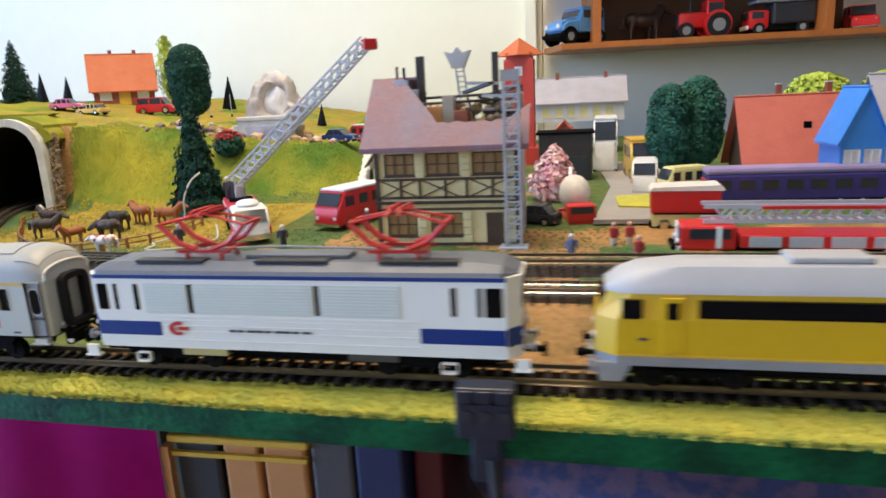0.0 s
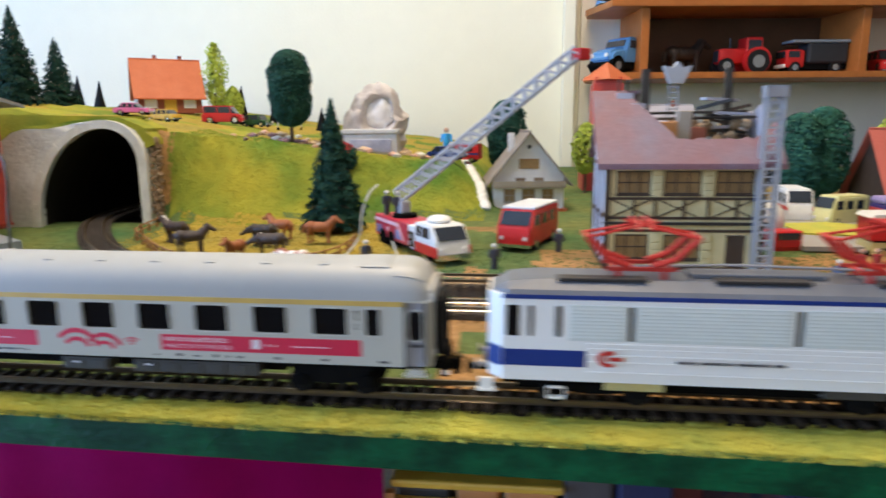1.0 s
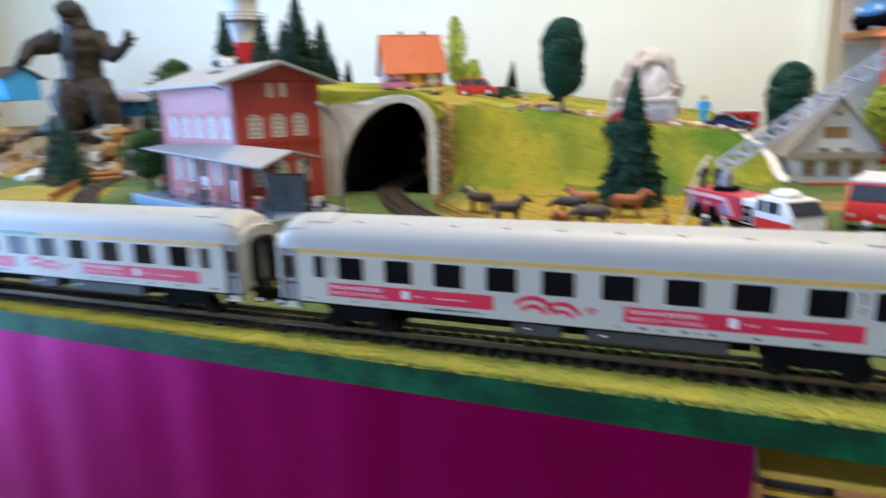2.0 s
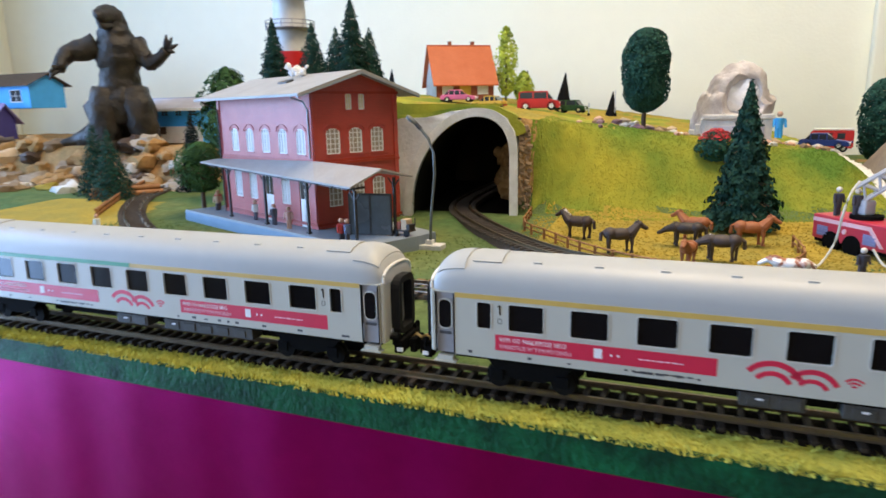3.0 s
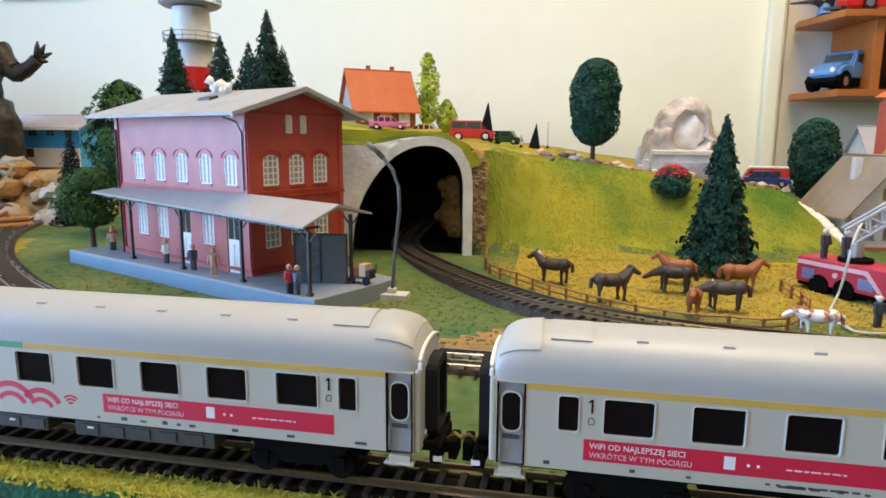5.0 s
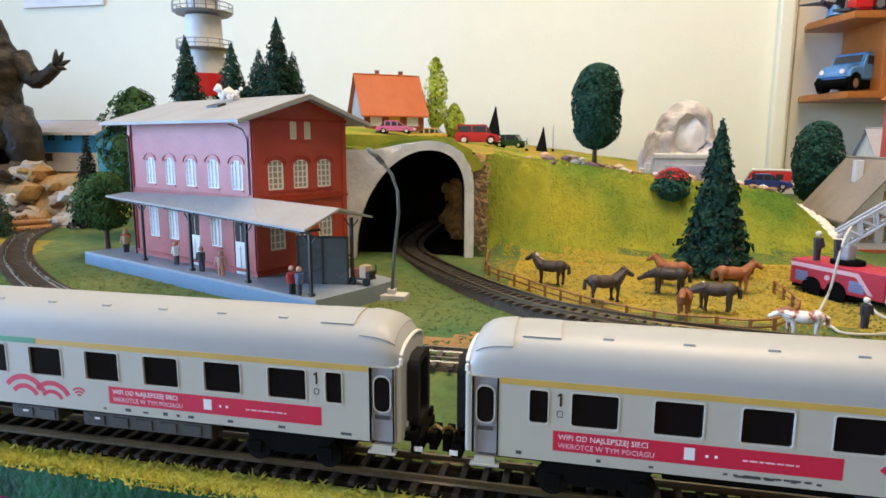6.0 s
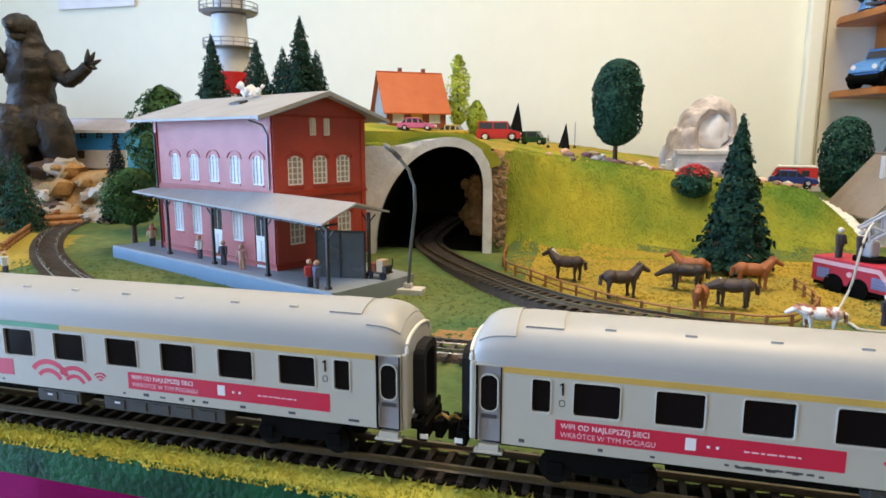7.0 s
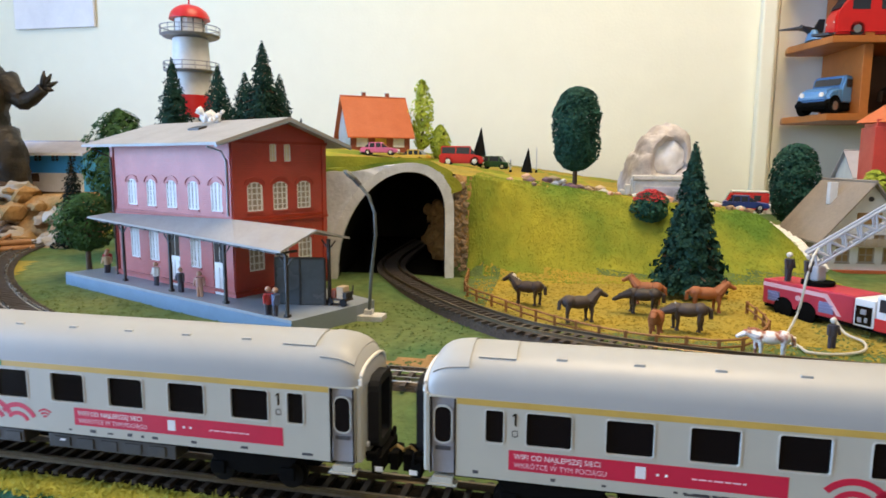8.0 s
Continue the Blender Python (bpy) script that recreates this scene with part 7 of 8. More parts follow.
horse("white and brown patched cow figurine by the fence", pose(.170, .199, .0095, 0, 0, 176), "cow_patched", .86, False, "cow_figurine", "")


def figurine(label, m, coat, legs, group="", hat=None, arms=0.0):
    """A plain moulded peg figure, about 20 mm high."""
    bm = bmesh.new()
    cyl(bm, (-.0013, 0, 0), (-.0011, 0, .0090), .0013, .0016, n=8, mat=1)
    cyl(bm, (.0013, 0, 0), (.0011, 0, .0090), .0013, .0016, n=8, mat=1)
    cyl(bm, (0, 0, .0080), (0, 0, .0155), .0026, .0030, n=10)
    ball(bm, (0, 0, .0183), .0021, 2, mat=2)
    for s in (-1, 1):
        cyl(bm, (s * .0032, 0, .0150), (s * .0042, -.0012 - arms, .0090 + arms * 2), .0011, .0009, n=6)
    return solid("figurine", bm, [coat, legs, hat or "figure_skin"], label, "figurine", m, group, smooth=True)


for x, y, rz, coat, legs, lab in ((-.1930, -.004, 55, "figure_tan", "figure_dark", "tan and dark"), (-.0980, -.009, 5, "figure_white", "figure_dark", "white and dark"), (-.0280, -.013, 35, "figure_pale", "figure_skin", "pale pink"),
                                  (.0640, -.0195, 85, "figure_red", "figure_dark", "red and dark"), (.0705, -.0185, -45, "figure_blue", "figure_dark", "grey blue"), (-.2120, .006, 45, "figure_red", "figure_dark", "dark red"), (-.0560, -.012, 15, "figure_dark", "figure_dark", "small dark")):
    figurine("plain %s toy figure standing on the platform" % lab, STATION @ pose(x, y, 0, 0, 0, rz), coat, legs, "figures on the platform")
for x, y, z, hat, lab in ((.2170, .234, .008, "figure_white", "dark toy figure with white helmet beside the truck"), (.372, .292, .009, "figure_white", "dark toy figure with white helmet by the red van"), (.319, .225, .008, "figure_white", "dark toy figure with white helmet near the loco")):
    figurine(lab, pose(x, y, z, 0, 0, 20), "figure_dark", "figure_dark", "fire crew figures", hat)
figurine("grey blue toy figure on the green by the tracks", pose(.556, .200, .004), "figure_blue", "figure_blue", "", "figure_white")
figurine("tan toy figure beside the curved track", pose(-.445, .215, .009), "figure_white", "figure_dark")
for i, dx in enumerate((0, .012)):
    m = TRUCK @ pose(-.048 + dx * 1.1, -.010 + dx * .4, .0275, 0, 0, 90) @ Matrix.Scale(1.12, 4)
    figurine("dark toy figure with white helmet standing on the truck", m, "figure_dark", "figure_dark", "fire crew figures", "figure_white")
for x, y in ((.588, .235), (.600, .238), (.602, .188)):
    figurine("red and white toy figure near the mixer truck", pose(x, y, .005, 0, 0, 40), "figure_red", "figure_white")
figurine("bright blue toy figure on the hill", on(.223, .80, -.001) @ Matrix.Scale(2.0, 4), "tent_blue", "tent_blue")


lug = thing("luggage_cart", "brown platform cart with boxes by the shelter", "cart", STATION @ pose(.0800, .034, .0, 0, 0, 10))
part("bed", B(-.008, .008, -.005, .005, .004, .0055, bevel=.0003), "timber_brown", lug)
for x, w, h, c in ((-.005, .003, .006, "brick_brown"), (.002, .003, .009, "figure_tan"), (.006, .002, .005, "timber_black")):
    part("case", B(x - w, x + w, -.004, .004, .0055, .0055 + h, bevel=.0004), c, lug)
for x in (-.006, .006):
    part("wheel", C((x, -.0058, .003), (x, -.0048, .003), .003, n=14), "tyre", lug)
part("handle", tube(bmesh.new(), [(.008, 0, .005), (.011, 0, .010), (.011, 0, .016)], .0006, 6), "timber_black", lug)


# paddock fence
def rail_fence(name, label, pts, h, mat, rails=2, r=.0007, every=.018):
    t = thing(name, label, "fence")
    line = curve_points([(x, y, 0) for x, y in pts], every)
    line = [Vector((p.x, p.y, ground(p.x, p.y))) for p in line]
    for p in line:
        part("post", B(p.x - r, p.x + r, p.y - r, p.y + r, p.z - .002, p.z + h), mat, t)
    for a, b in zip(line, line[1:]):
        for k in range(rails):
            z = Vector((0, 0, h * (.45 + .45 * k)))
            part("rail", C(a + z, b + z, r * .75, n=5), mat, t)


rail_fence("paddock_fence", "low orange brown toy rail fence round the horses", [(-.048, .405), (-.038, .334), (-.006, .296), (.040, .245), (.090, .210), (.126, .207), (.155, .208), (.187, .263), (.186, .335)], .0100, "wood_fence", r=.0010)
wf = thing("log_fence", "brown two-rail log fence along the curved track", "fence")
line = curve_points([(-.548, .305, 0), (-.600, .378, 0), (-.652, .450, 0), (-.735, .575, 0)], .0115)
for a, b in zip(line, line[1:]):
    z = ground(a.x, a.y)
    d = math.atan2(b.y - a.y, b.x - a.x)
    for k in range(2):
        part("rail", C(Matrix.Translation((a.x, a.y, z + .0030 + k * .0055)) @ Matrix.Rotation(d, 4, "Z") @ Vector((-.0060, 0, 0)), Matrix.Translation((a.x, a.y, z + .0030 + k * .0055)) @ Matrix.Rotation(d, 4, "Z") @ Vector((.0060, 0, 0)), .0019, n=8), "wood_fence", wf)
    part("post", B(-.0012, .0012, -.0014, .0014, -.002, .0098, m=Matrix.Translation((a.x, a.y, z)) @ Matrix.Rotation(d, 4, "Z")), "wood_fence", wf)

# white stones down the right end of the hill
rv = random.Random(21)
for i, p in enumerate(curve_points([(.262, .700, 0), (.271, .642, 0), (.282, .585, 0), (.294, .535, 0), (.301, .492, 0)], .0052)):
    solid("white_stone", ball(bmesh.new(), (0, 0, 0), rv.uniform(.0052, .0066), 2, rough=.35, scale=(1.1, 1.3, .75), freq=i), "arch_white", "rough white border stone below the hill", "stone", on(p.x + rv.uniform(-.001, .001), p.y, .002, rv.uniform(-20, 20)), "white border stones", smooth=True)
# brown rocks of the far rocky terrace
for i in range(40):
    x, y = rv.uniform(-1.15, -.60), rv.uniform(.52, .62)
    solid("terrace_rock", ball(bmesh.new(), (0, 0, 0), rv.uniform(.014, .025), 3, rough=.5, scale=(1.3, 1, .75), freq=i), ("rock_brown", "wood_beige", "earth", "timber_brown")[i % 4], "brown and tan rock of the terrace edge", "rock", on(x, y, rv.uniform(-.004, .004), rv.uniform(0, 180)), "terrace rocks", smooth=True)
for i in range(26):
    x, y = rv.uniform(-1.25, -.70), rv.uniform(.30, .50)
    solid("white_boulder", ball(bmesh.new(), (0, 0, 0), rv.uniform(.010, .022), 2, rough=.7, scale=(1.3, 1, .6), freq=i + 50), ("crystal_white" if x < -.92 and i % 2 else ("rock_brown", "earth", "dry_turf", "stone_pale")[i % 4]), "pale boulder on the open ground", "rock", on(x, y, .002, rv.uniform(0, 180)), "pale boulders", smooth=True)
for i in range(34):
    x, y = rv.uniform(-1.35, -.62), rv.uniform(.548, .61)
    solid("terrace_rock", ball(bmesh.new(), (0, 0, 0), rv.uniform(.012, .026), 2, rough=.6, scale=(1.4, 1, .7), freq=i + 150), ("figure_tan", "earth", "rock_brown")[i % 3], "orange tan rock of the terrace edge", "rock", on(x, y, .0, rv.uniform(0, 180)), "terrace rocks", smooth=True)
# sandy path below the terrace and a stack of logs beside the curved track
bm = bmesh.new()
lane = []
for i in range(31):
    x = -1.02 + i * .0145
    y = .510 - .10 * (x + .60) * .8 + .003 * noise.noise(Vector((x * 30, 1, 0)))
    lane.append([bm.verts.new((x, y + dy, ground(x, y + dy) + dz)) for dy, dz in ((-.017, -.003), (-.015, .0016), (.0, .0020), (.015, .0016), (.017, -.003))])
for a, b in zip(lane, lane[1:]):
    for k in range(4):
        bm.faces.new((a[k], b[k], b[k + 1], a[k + 1]))
solid("sandy_path", bm, "figure_tan", "pale sandy path below the rocky terrace", "path", smooth=True, kind="structure")
for k, (dx, dz) in enumerate(((0, .004), (.0085, .004), (.004, .0110))):
    lg = bmesh.new()
    cyl(lg, (-.668 + dx, .400, ground(-.66, .40) + dz), (-.612 + dx, .468, ground(-.615, .465) + dz), .0045, .0040, n=10)
    solid("log", lg, "wood_fence", "brown peeled log stacked beside the curved track", "log", group="stacked logs", smooth=True)
# rubble along the hill crest
for i in range(84):
    x = rv.uniform(-.03, .25)
    y = hill_front(x) + .105 + rv.uniform(-.004, .10)
    solid("crest_stone", ball(bmesh.new(), (0, 0, 0), rv.uniform(.003, .0085), 1, rough=.6, scale=(1.2, 1, .8), freq=i + 90), ("stone_pale", "rock_brown", "roof_burnt", "figure_skin", "figure_tan")[i % 5], "small stone on the hill crest", "stone", on(x, y, .0005, rv.uniform(0, 180)), "stones on the hill crest")

# pale geode like rock on the hill
gd = bmesh.new()
ball(gd, (0, 0, .034), .038, 5, scale=(1, .7, 1.46))
for v in gd.verts:
    p = Vector(v.co)
    q = math.hypot((p.x - .008) / .0185, (p.z - .050) / .0235)
    v.co.y += .026 * (1 - smooth01((q - .55) / .6)) * (p.y < 0)
    v.co += p.normalized() * (.006 * noise.noise(p * 55) + .0030 * noise.noise(p * 150) + .0012 * noise.noise(p * 420))
    if p.z < .045:
        v.co.x -= .012 * (1 - p.z / .045) * (p.x < 0)
        v.co.x += .006 * (p.x > 0)
    v.co.x += .10 * max(p.z - .03, 0)
geode = solid("crystal_rock", gd, "crystal_white", "pale hollow crystal rock on the hill", "rock", on(.148, .590, -.002), smooth=True)
core = bmesh.new()
ball(core, (.010, -.004, .051), .0195, 4, rough=.30, scale=(1, .6, 1.15))
part("crystal_core", core, "crystal_core", geode, "glassy white core", smooth=True)
sl = thing("stone_pedestal", "pale grey stone pedestal before the crystal rock", "pedestal", on(.152, .556, .0))
part("block", B(-.034, .036, -.012, .012, -.008, .0250, bevel=.0012), "stone_pale", sl)
part("cap", B(-.036, .038, -.014, .013, .0250, .0305, bevel=.0012), "stone_pale", sl)
part("front_panel", B(-.024, .028, -.0132, -.0110, .002, .0180, bevel=.0006), "plaster_grey", sl)
for i in range(4):
    part("slab", B(-.056 + i * .0062, -.050 + i * .0062, -.009, .009, -.008, .008 + .006 * i, bevel=.0010), "stone_pale", sl)


# ==== toy monster, a plain dark reptile statue ====
def reptile(m):
    bm = bmesh.new()

    def limb(pts, n=14, flat=1.0):
        rings = []
        for i, (x, y, z, r) in enumerate(pts):
            p = Vector((x, y, z))
            a, b = Vector(pts[max(i - 1, 0)][:3]), Vector(pts[min(i + 1, len(pts) - 1)][:3])
            d = (b - a).normalized()
            s = d.cross(Vector((0, 1, 0))).normalized()
            u = d.cross(s)
            ring = []
            for j in range(n):
                t = 2 * math.pi * j / n
                q = p + s * math.cos(t) * r + u * math.sin(t) * r * flat
                ring.append(bm.verts.new(q + (q - p) * (.16 * noise.noise(q * 70) + .10 * noise.noise(q * 190))))
            rings.append(ring)
        for a, b in zip(rings, rings[1:]):
            for j in range(n):
                bm.faces.new((a[j], a[(j + 1) % n], b[(j + 1) % n], b[j]))
        bm.faces.new(rings[0])
        bm.faces.new(rings[-1])

    def fine(pts, k=4):
        """More stations between the given ones."""
        out = []
        for a, b in zip(pts, pts[1:]):
            for i in range(k):
                t = i / k
                out.append(tuple(p + (q - p) * t for p, q in zip(a, b)))
        return out + [pts[-1]]
    limb(fine([(-.004, .004, .046, .032), (-.005, .006, .070, .042), (-.005, .006, .094, .042), (-.004, .004, .118, .034), (-.002, .002, .142, .033), (0, .0, .162, .038), (0, -.002, .184, .039), (-.001, -.004, .200, .029), (-.002, -.006, .214, .024), (-.004, -.010, .228, .0225), (-.005, -.012, .240, .0195), (-.005, -.012, .249, .010)]), 30, .85)
    limb(fine([(-.004, -.018, .233, .0185), (-.010, -.034, .231, .0150), (-.015, -.046, .228, .0110), (-.017, -.053, .226, .005)]), 14, .8)
    limb(fine([(-.006, -.018, .222, .0140), (-.011, -.034, .216, .0110), (-.015, -.044, .213, .007)]), 12, .6)
    for s in (-1, 1):
        limb(fine([(s * .020 - .004, .0, .106, .026), (s * .029 - .004, -.006, .074, .030), (s * .032 - .003, -.006, .040, .026), (s * .033 - .002, -.004, .016, .022), (s * .033, -.010, .001, .024)]), 20)
        for j in range(3):
            limb([(s * .033 + (j - 1) * .012, -.028, .007, .010), (s * .033 + (j - 1) * .014, -.044, .004, .006), (s * .033 + (j - 1) * .015, -.054, .002, .002)], 8)
    limb(fine([(.026, -.002, .186, .022), (.040, -.008, .166, .018), (.053, -.014, .153, .0145), (.064, -.020, .156, .0115), (.076, -.024, .166, .0095), (.083, -.026, .173, .0095)]), 14)
    for dx, dz in ((.004, .026), (.016, .022), (.026, .010), (.018, -.004)):
        limb([(.083, -.026, .174, .0056), (.083 + dx * .5, -.028, .174 + dz * .6, .0040), (.083 + dx * .8, -.030, .174 + dz, .0012)], 8)
    limb(fine([(-.034, -.002, .184, .022), (-.054, -.008, .176, .019), (-.076, -.014, .170, .0150), (-.086, -.026, .156, .0120), (-.088, -.038, .142, .0100)]), 14)
    for dx, dz in ((-.010, .016), (-.018, .006), (-.018, -.006)):
        limb([(-.088, -.038, .142, .0060), (-.088 + dx * .5, -.046, .136 + dz * .5, .0042), (-.088 + dx * .7, -.052, .130 + dz, .0012)], 8)
    limb(fine([(-.010, .030, .060, .046), (-.040, .066, .040, .036), (-.075, .094, .024, .026), (-.110, .104, .015, .016), (-.140, .096, .010, .006)]), 16)
    for i in range(10):
        z = .072 + i * .017
        h = .014 + .020 * math.sin(i / 9 * 3.1)
        y = .046 - .012 * (i > 6) + .02 * (1 - i / 9)
        for x in (-.012, .012) if i < 8 else (0,):
            prism(bm, [(y - .014, z - .008), (y + h, z + .006), (y + h * .6, z + .013), (y - .016, z + .012)], "x", x - .003, x + .003)
    ob = solid("dinosaur_toy", bm, "scaly_grey", "dark grey plain reptile toy towering over the landscape", "toy figure", m)
    ob.data.shade_smooth()
    return ob


reptile(pose(-.808, .612, .066, 0, 0, 36) @ Matrix.Scale(.95, 4))


# ==== wall shelves with toys ====
SHELF = pose(.52, 1.20, 0, 0, 0, 8)
S1, S2 = .2225, .3710


def shelf_unit():
    """Boards with long cut corners, uprights and a dark back; x runs along the wall from the free end."""
    t = thing("wall_shelf", "orange brown wooden wall shelf with toy cars", "shelf", SHELF)
    for z in (S1 - .0135, S2 - .0140, .500):
        o = [(.014, -.005), (1.10, -.005), (1.10, .172), (.004, .172), (-.010, .130)]
        bm = P(o, "z", z, z + .0135)
        bmesh.ops.bevel(bm, geom=bm.edges[:], offset=.0012, segments=2, affect="EDGES")
        part("shelf_board", bm, "shelf_wood", t)
    for x in (.092, .575):
        for a, b in ((S1, S2 - .014), (S2, .500)):
            part("upright", B(x - .009, x + .009, .012, .168, a, b, bevel=.0012), "shelf_wood", t)
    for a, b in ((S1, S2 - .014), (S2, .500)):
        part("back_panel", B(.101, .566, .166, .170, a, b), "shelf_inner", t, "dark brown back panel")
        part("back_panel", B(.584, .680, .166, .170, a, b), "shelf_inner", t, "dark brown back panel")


shelf_unit()


def on_shelf(x, y, z, rz=0, scale=1.0):
    return SHELF @ pose(x, y, z, 0, 0, rz) @ Matrix.Scale(scale, 4)


def toy_jeep(m):
    """A tall toy car: rounded bonnet, boxy cab, black chassis, spare wheel behind; nose towards +x."""
    t = thing("toy_jeep", "light blue toy jeep with black wheels on the shelf end", "toy vehicle", m)
    L, hw, H = .118, .029, .070
    part("chassis", B(-L * .48, L * .47, -hw * .92, hw * .92, .008, .022, bevel=.002), "under_dark", t, "black chassis")
    bonnet = P([(L * .08, .020), (L * .08, .050), (L * .36, .046), (L * .47, .036), (L * .48, .020)], "y", -hw, hw)
    bmesh.ops.bevel(bonnet, geom=bonnet.edges[:], offset=.006, segments=3, affect="EDGES")
    part("bonnet", bonnet, "car_blue", t, smooth=True)
    cab = P([(-L * .46, .020), (-L * .44, H * .97), (-L * .40, H), (L * .02, H), (L * .06, H * .95), (L * .12, .048), (L * .14, .020)], "y", -hw, hw)
    bmesh.ops.bevel(cab, geom=cab.edges[:], offset=.0035, segments=2, affect="EDGES")
    c = part("cab", cab, "car_blue", t, smooth=True)
    part("windscreen", P([(L * .062, H * .92), (L * .116, .052), (L * .126, .052), (L * .072, H * .92)], "y", -hw * .82, hw * .82), "car_glass", c)
    for s in (-1, 1):
        part("side_window", B(-L * .16, L * .02, s * hw - .0006, s * hw + .0006, H * .70, H * .90), "car_glass", c)
        part("side_window", B(-L * .40, -L * .20, s * hw - .0006, s * hw + .0006, H * .70, H * .90), "car_glass", c)
        part("mudguard", C((L * .30, s * hw * .70, .016), (L * .30, s * (hw + .002), .016), .017, n=18), "under_dark", t)
        part("headlight", C((L * .475, s * hw * .62, .034), (L * .490, s * hw * .62, .034), .0042), "print_white", t)
    part("bumper", B(L * .47, L * .51, -hw, hw, .012, .020, bevel=.002), "under_dark", t)
    part("spare_wheel", C((-L * .53, 0, .036), (-L * .46, 0, .036), .017, n=18), "tyre", t, smooth=True)
    wheels(t, [(L * .30, -hw - .002), (L * .30, hw + .002), (-L * .30, -hw - .002), (-L * .30, hw + .002)], .0145, .010)


toy_jeep(on_shelf(.052, .062, S1, 212, 1.12))
horse("dark brown toy horse on the wall shelf", on_shelf(.205, .085, S1, 12), "horse_dark", 3.2, False, "toy_horse", "")
tr = thing("toy_tractor", "bright red toy tractor on the wall shelf", "toy vehicle", on_shelf(.325, .075, S1, 0, 1.2))
hood = B(-.040, .012, -.014, .014, .018, .046, bevel=.005)
part("hood", hood, "fire_red", tr, smooth=True)
part("grille", B(-.0412, -.0396, -.010, .010, .022, .042), "box_dark", tr)
part("cabin", B(.008, .040, -.018, .018, .018, .066, bevel=.003), "fire_red", tr)
part("cabin_window", B(.012, .036, -.0188, -.0178, .042, .060), "car_glass", tr)
part("exhaust", C((-.018, -.008, .045), (-.018, -.008, .064), .0016), "box_dark", tr)
for y in (-.024, .024):
    part("mudguard", C((.026, y - .007, .023), (.026, y + .007, .023), .024, n=22), "fire_red", tr)
wheels(tr, [(-.028, -.022), (-.028, .022)], .014, .010)
wheels(tr, [(.026, -.033), (.026, .033)], .021, .012)
tk = thing("toy_lorry", "red toy lorry with a grey canvas cover", "toy vehicle", on_shelf(.492, .070, S1, 0, 1.12))
part("cab", B(-.062, -.022, -.020, .020, .010, .046, bevel=.006), "fire_red", tk, smooth=True)
part("windscreen", B(-.0630, -.0610, -.016, .016, .030, .042), "car_glass", tk)
part("side_window", B(-.056, -.034, -.0210, -.0196, .030, .042), "car_glass", tk)
part("bumper", B(-.0650, -.0610, -.020, .020, .010, .018, bevel=.002), "print_white", tk)
part("cover", B(-.018, .064, -.022, .022, .018, .058, bevel=.005), "box_dark", tk, "dark load under a grey canvas top")
part("canvas_top", B(-.050, .066, -.023, .023, .058, .064, bevel=.002), "plinth_grey", tk)
part("chassis", B(-.060, .064, -.016, .016, .008, .018), "under_dark", tk)
wheels(tk, [(-.042, -.021), (-.042, .021), (.040, -.021), (.040, .021)], .011, .008)
car("toy_car", "red toy car with dark lower body on the wall shelf", on_shelf(.672, .080, S1, 255), "fire_red", .100, .052, .050, box_like=True)
van("toy_fire_engine", "red toy fire engine on the upper shelf", on_shelf(.128, .030, S2, 181), "fire_red", .210, .040, .084, "fire_red", None, category="toy vehicle")
jt = thing("toy_aeroplane", "black and blue toy aeroplane on the shelf corner", "toy vehicle", on_shelf(.012, .088, S2))
part("fuselage", C((-.040, -.050, .024), (.026, .022, .020), .0035, .009, n=10), "box_dark", jt)
part("wing", P([(-.058, .006), (-.030, -.030), (-.012, -.024), (.022, .004), (.030, .030), (.010, .024), (-.020, .002)], "z", .026, .029), "box_dark", jt)
part("lower_wing", P([(-.020, -.052), (.004, -.070), (.050, -.046), (.040, -.030)], "z", .004, .009), "box_dark", jt)
part("tail", P([(.010, .020), (.036, .020), (.040, .052), (.028, .052)], "y", .018, .022), "box_dark", jt)
part("stand", C((0, -.020, 0), (0, -.016, .022), .016, .008), "car_blue", jt)

# ==== below and on the table edge ====
def crate(name, label, m, w, d, h, mat, trim=None, category="box"):
    t = thing(name, label, category, m)
    part("sides", B(0, w, 0, d, 0, h, bevel=.003), mat, t)
    if trim:
        part("lid", B(-.004, w + .004, -.004, d + .004, h, h + .006, bevel=.002), trim, t)
        part("front_label", B(w * .2, w * .8, -.0015, .001, h * .3, h * .62), mat, t)
    return t


for x, w in ((.2575, .036), (.2975, .029), (.3300, .034)):
    bx = crate("storage_box", "orange brown carton with a yellow lid", pose(x, .130, -.45), w, .20, .330, "box_orange" if x > .29 else "box_dark", "car_yellow")
    part("yellow_strip", B(-.002, w + .002, -.0035, .001, .3190, .3225), "car_yellow", bx)
saw = P([(.0028, -.12), (.0028, .22)] + [(-.0028 - .0014 * (k % 2), .22 - k * .0085) for k in range(41)], "y", -.003, .003)
solid("corner_strip", saw, "box_orange", "orange strip with a jagged edge", "strip", pose(.2535, .126, -.342))
bk = crate("binder", "grey binder with printed bars standing under the table", pose(.3680, .130, -.45), .032, .24, .345, "box_grey", None, "binder")
for k in range(3):
    part("printed_bar", B(.010, .024, -.0012, .001, .286 - k * .009, .289 - k * .009), "box_dark", bk)
crate("binder", "dark blue binder standing under the table", pose(.4020, .130, -.45), .036, .24, .345, "box_blue", None, "binder")
crate("binder", "dark red binder standing under the table", pose(.4400, .150, -.45), .022, .24, .345, "binder_red", None, "binder")
crate("cabinet", "dark cabinet under the table holding boxes and binders", pose(.252, .125, Z0), .30, .30, .328, "box_dark", None, "cabinet")
cl = bmesh.new()
ball(cl, (0, 0, 0), 1.0, 4, rough=.10, scale=(.31, .13, .085), freq=1)
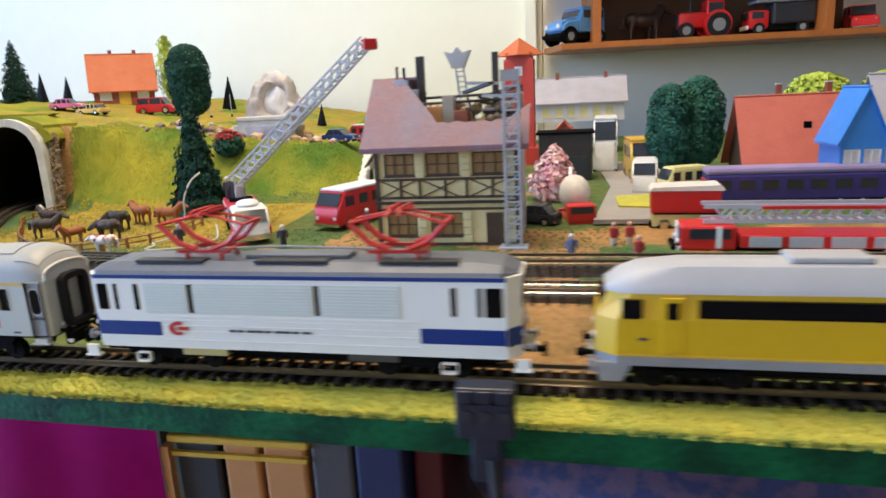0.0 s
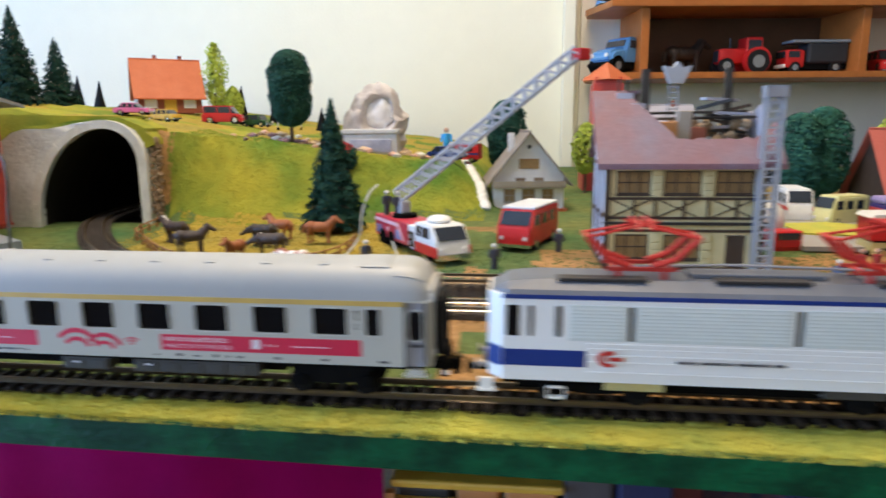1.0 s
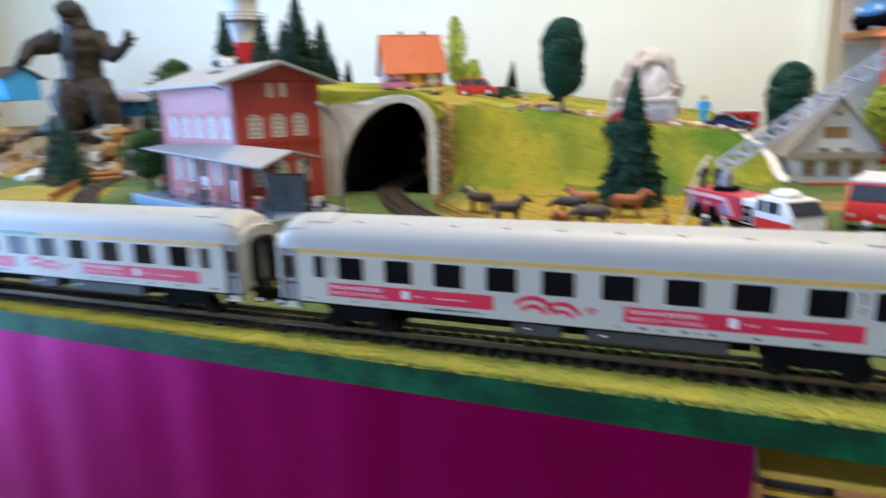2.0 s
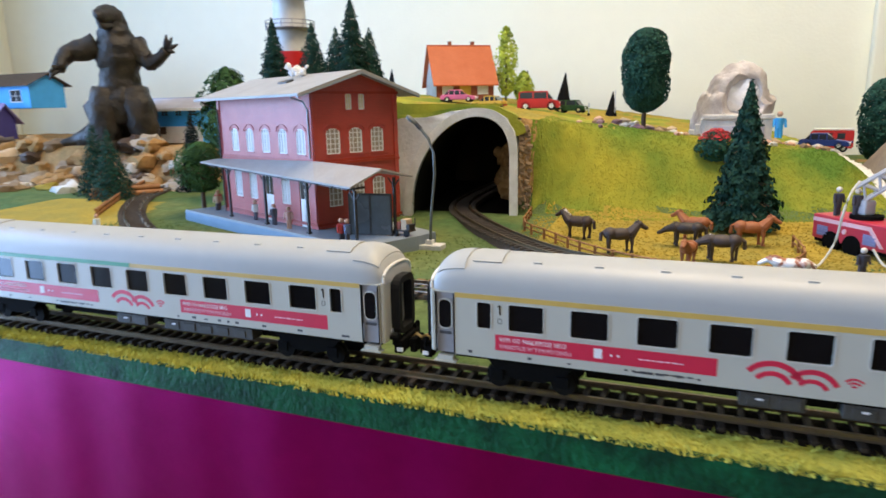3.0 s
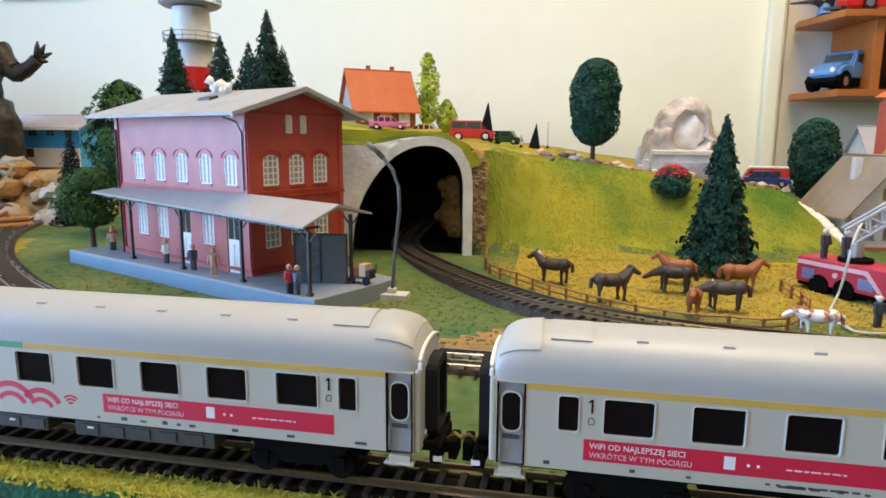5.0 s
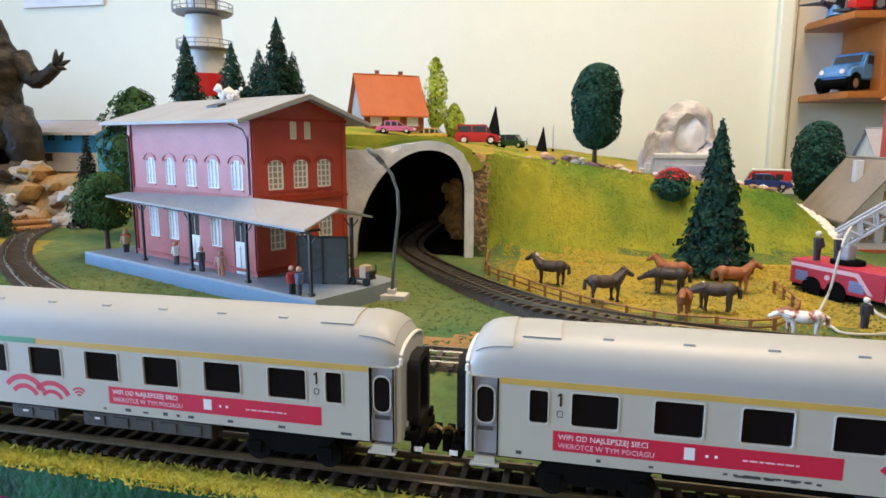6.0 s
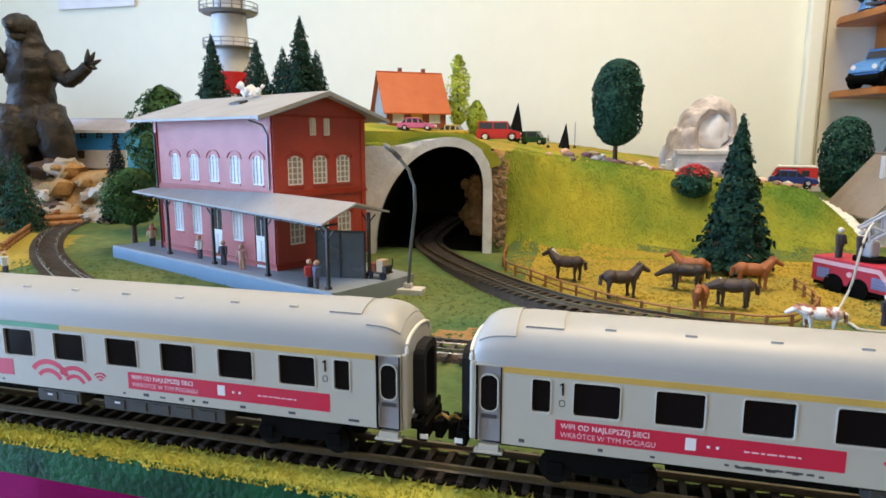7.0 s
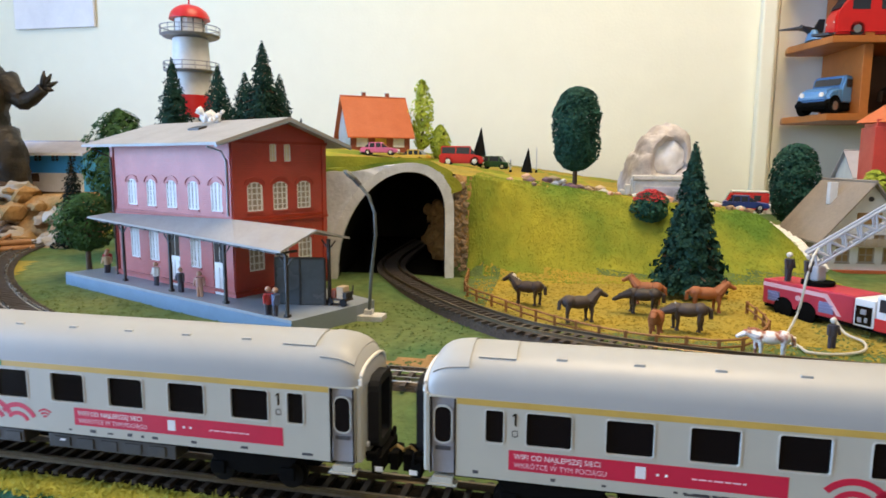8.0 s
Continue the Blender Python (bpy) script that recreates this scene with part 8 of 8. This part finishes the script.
for v in cl.verts:
    v.co.z += .010 * noise.noise(v.co * 18)
solid("cushion", cl, "lilac_cloth", "lilac patterned cushion under the table", "cushion", pose(.775, .235, -.172), smooth=True)
crate("stool", "dark stool under the patterned cushion", pose(.60, .13, Z0), .32, .22, .515, "box_dark", None, "stool")
sk = thing("edge_socket", "dark blue cable socket block clipped to the table edge", "socket", pose(.5230, -.0318, .0060) @ Matrix.Scale(1.12, 4))
part("body", box(B(-.0105, .0105, -.006, .003, .0005, .0075, bevel=.0010), -.0105, .0105, -.006, .0015, -.012, .004, bevel=.001), "socket_blue", sk)
for k in range(3):
    part("socket", C((-.0068 + k * .0068, -.0066, -.003), (-.0068 + k * .0068, -.0045, -.003), .0022, n=14), "box_dark", sk)
    part("ridge", B(-.0095 + k * .0068, -.0041 + k * .0068, -.0070, -.0055, .0020, .0068, bevel=.0005), "socket_blue", sk)
part("stem", B(-.0055, .0055, -.0045, -.0005, -.030, -.0115, bevel=.001), "socket_blue", sk)
part("cable", tube(bmesh.new(), [(.002, -.004, -.020), (.004, -.004, -.045), (.000, .002, -.080), (-.020, .01, -.115)], .0022, 8), "box_dark", sk)

hose = curve_points([(.598, .190, .0045), (.597, .172, .0040), (.606, .160, .0035), (.628, .150, .0030), (.650, .152, .0030)], .004)
solid("hose", tube(bmesh.new(), hose, .0010, 6), "cable_pale", "pale fire hose lying by the tracks", "hose", smooth=True)
hose = curve_points([(.186, .238, .0100), (.195, .228, .0100), (.197, .213, .0100), (.217, .214, .0100), (.233, .226, .0100), (.241, .248, .0100), (.236, .264, .0110), (.231, .272, .0200)], .004)
solid("hose", tube(bmesh.new(), hose, .0009, 6), "cable_pale", "pale fire hose lying on the grass", "hose", smooth=True)
hose = curve_points([(.188, .240, .0100), (.196, .252, .0125), (.205, .262, .026), (.208, .262, .046), (.213, .268, .061), (.221, .278, .070)], .004)
solid("hose", tube(bmesh.new(), hose, .0009, 6), "cable_pale", "pale fire hose hanging from the truck", "hose", smooth=True)
structure("road", P([(.575, .30), (.66, .30), (.70, .50), (.66, .76), (.59, .76), (.60, .50)], "z", .0105, .0145), "road_grey", "grey toy road through the town", category="road")
structure("town_square", P([(.60, .36), (.66, .345), (.70, .40), (.65, .43), (.60, .42)], "z", .0130, .0162), "yellow_turf", "yellow grass island in the road", category="ground")

# fine scatter grass on the slope and the meadow
def scatter(name, label, n, x0, x1, y0, y1, mat, seed, keep, h0=.0005, h1=.0018):
    rr = random.Random(seed)
    verts, faces = [], []
    while len(faces) < n:
        x, y = rr.uniform(x0, x1), rr.uniform(y0, y1)
        if not keep(x, y):
            continue
        z, a, h, w = ground(x, y), rr.uniform(0, 6.28), rr.uniform(h0, h1), rr.uniform(.0012, .0026)
        k = len(verts)
        verts += [(x + w * math.cos(a + j * 2.09), y + w * math.sin(a + j * 2.09), ground(x + w * math.cos(a + j * 2.09), y + w * math.sin(a + j * 2.09)) - .0003) for j in range(3)]
        verts.append((x, y - h * .3, z + h))
        faces += [(k, k + 1, k + 3), (k + 1, k + 2, k + 3), (k + 2, k, k + 3)]
    me = bpy.data.meshes.new(name)
    me.from_pydata(verts, [], faces)
    me.materials.append(M[mat])
    return tagged(new(name, me), label, "grass", kind="stuff")


slope_ok = lambda x, y: hill_front(x) - .01 < y < hill_front(x) + .13
scatter("hill_grass", "tufts of yellow green scatter grass on the slope", 30000, -.057, .30, .40, .56, "hill_turf", 61, slope_ok, .0003, .0011)
scatter("meadow_grass", "short dry scatter grass in the paddock", 15000, -.04, .26, .19, .42, "dry_turf", 62, lambda x, y: y > .235 - .3 * x, .0004, .0013)
scatter("station_grass", "short green scatter grass before the station", 18000, -.50, .60, .13, .30, "green_turf", 63, lambda x, y: not (-.02 < x < .22 and y > .22), .0004, .0014)
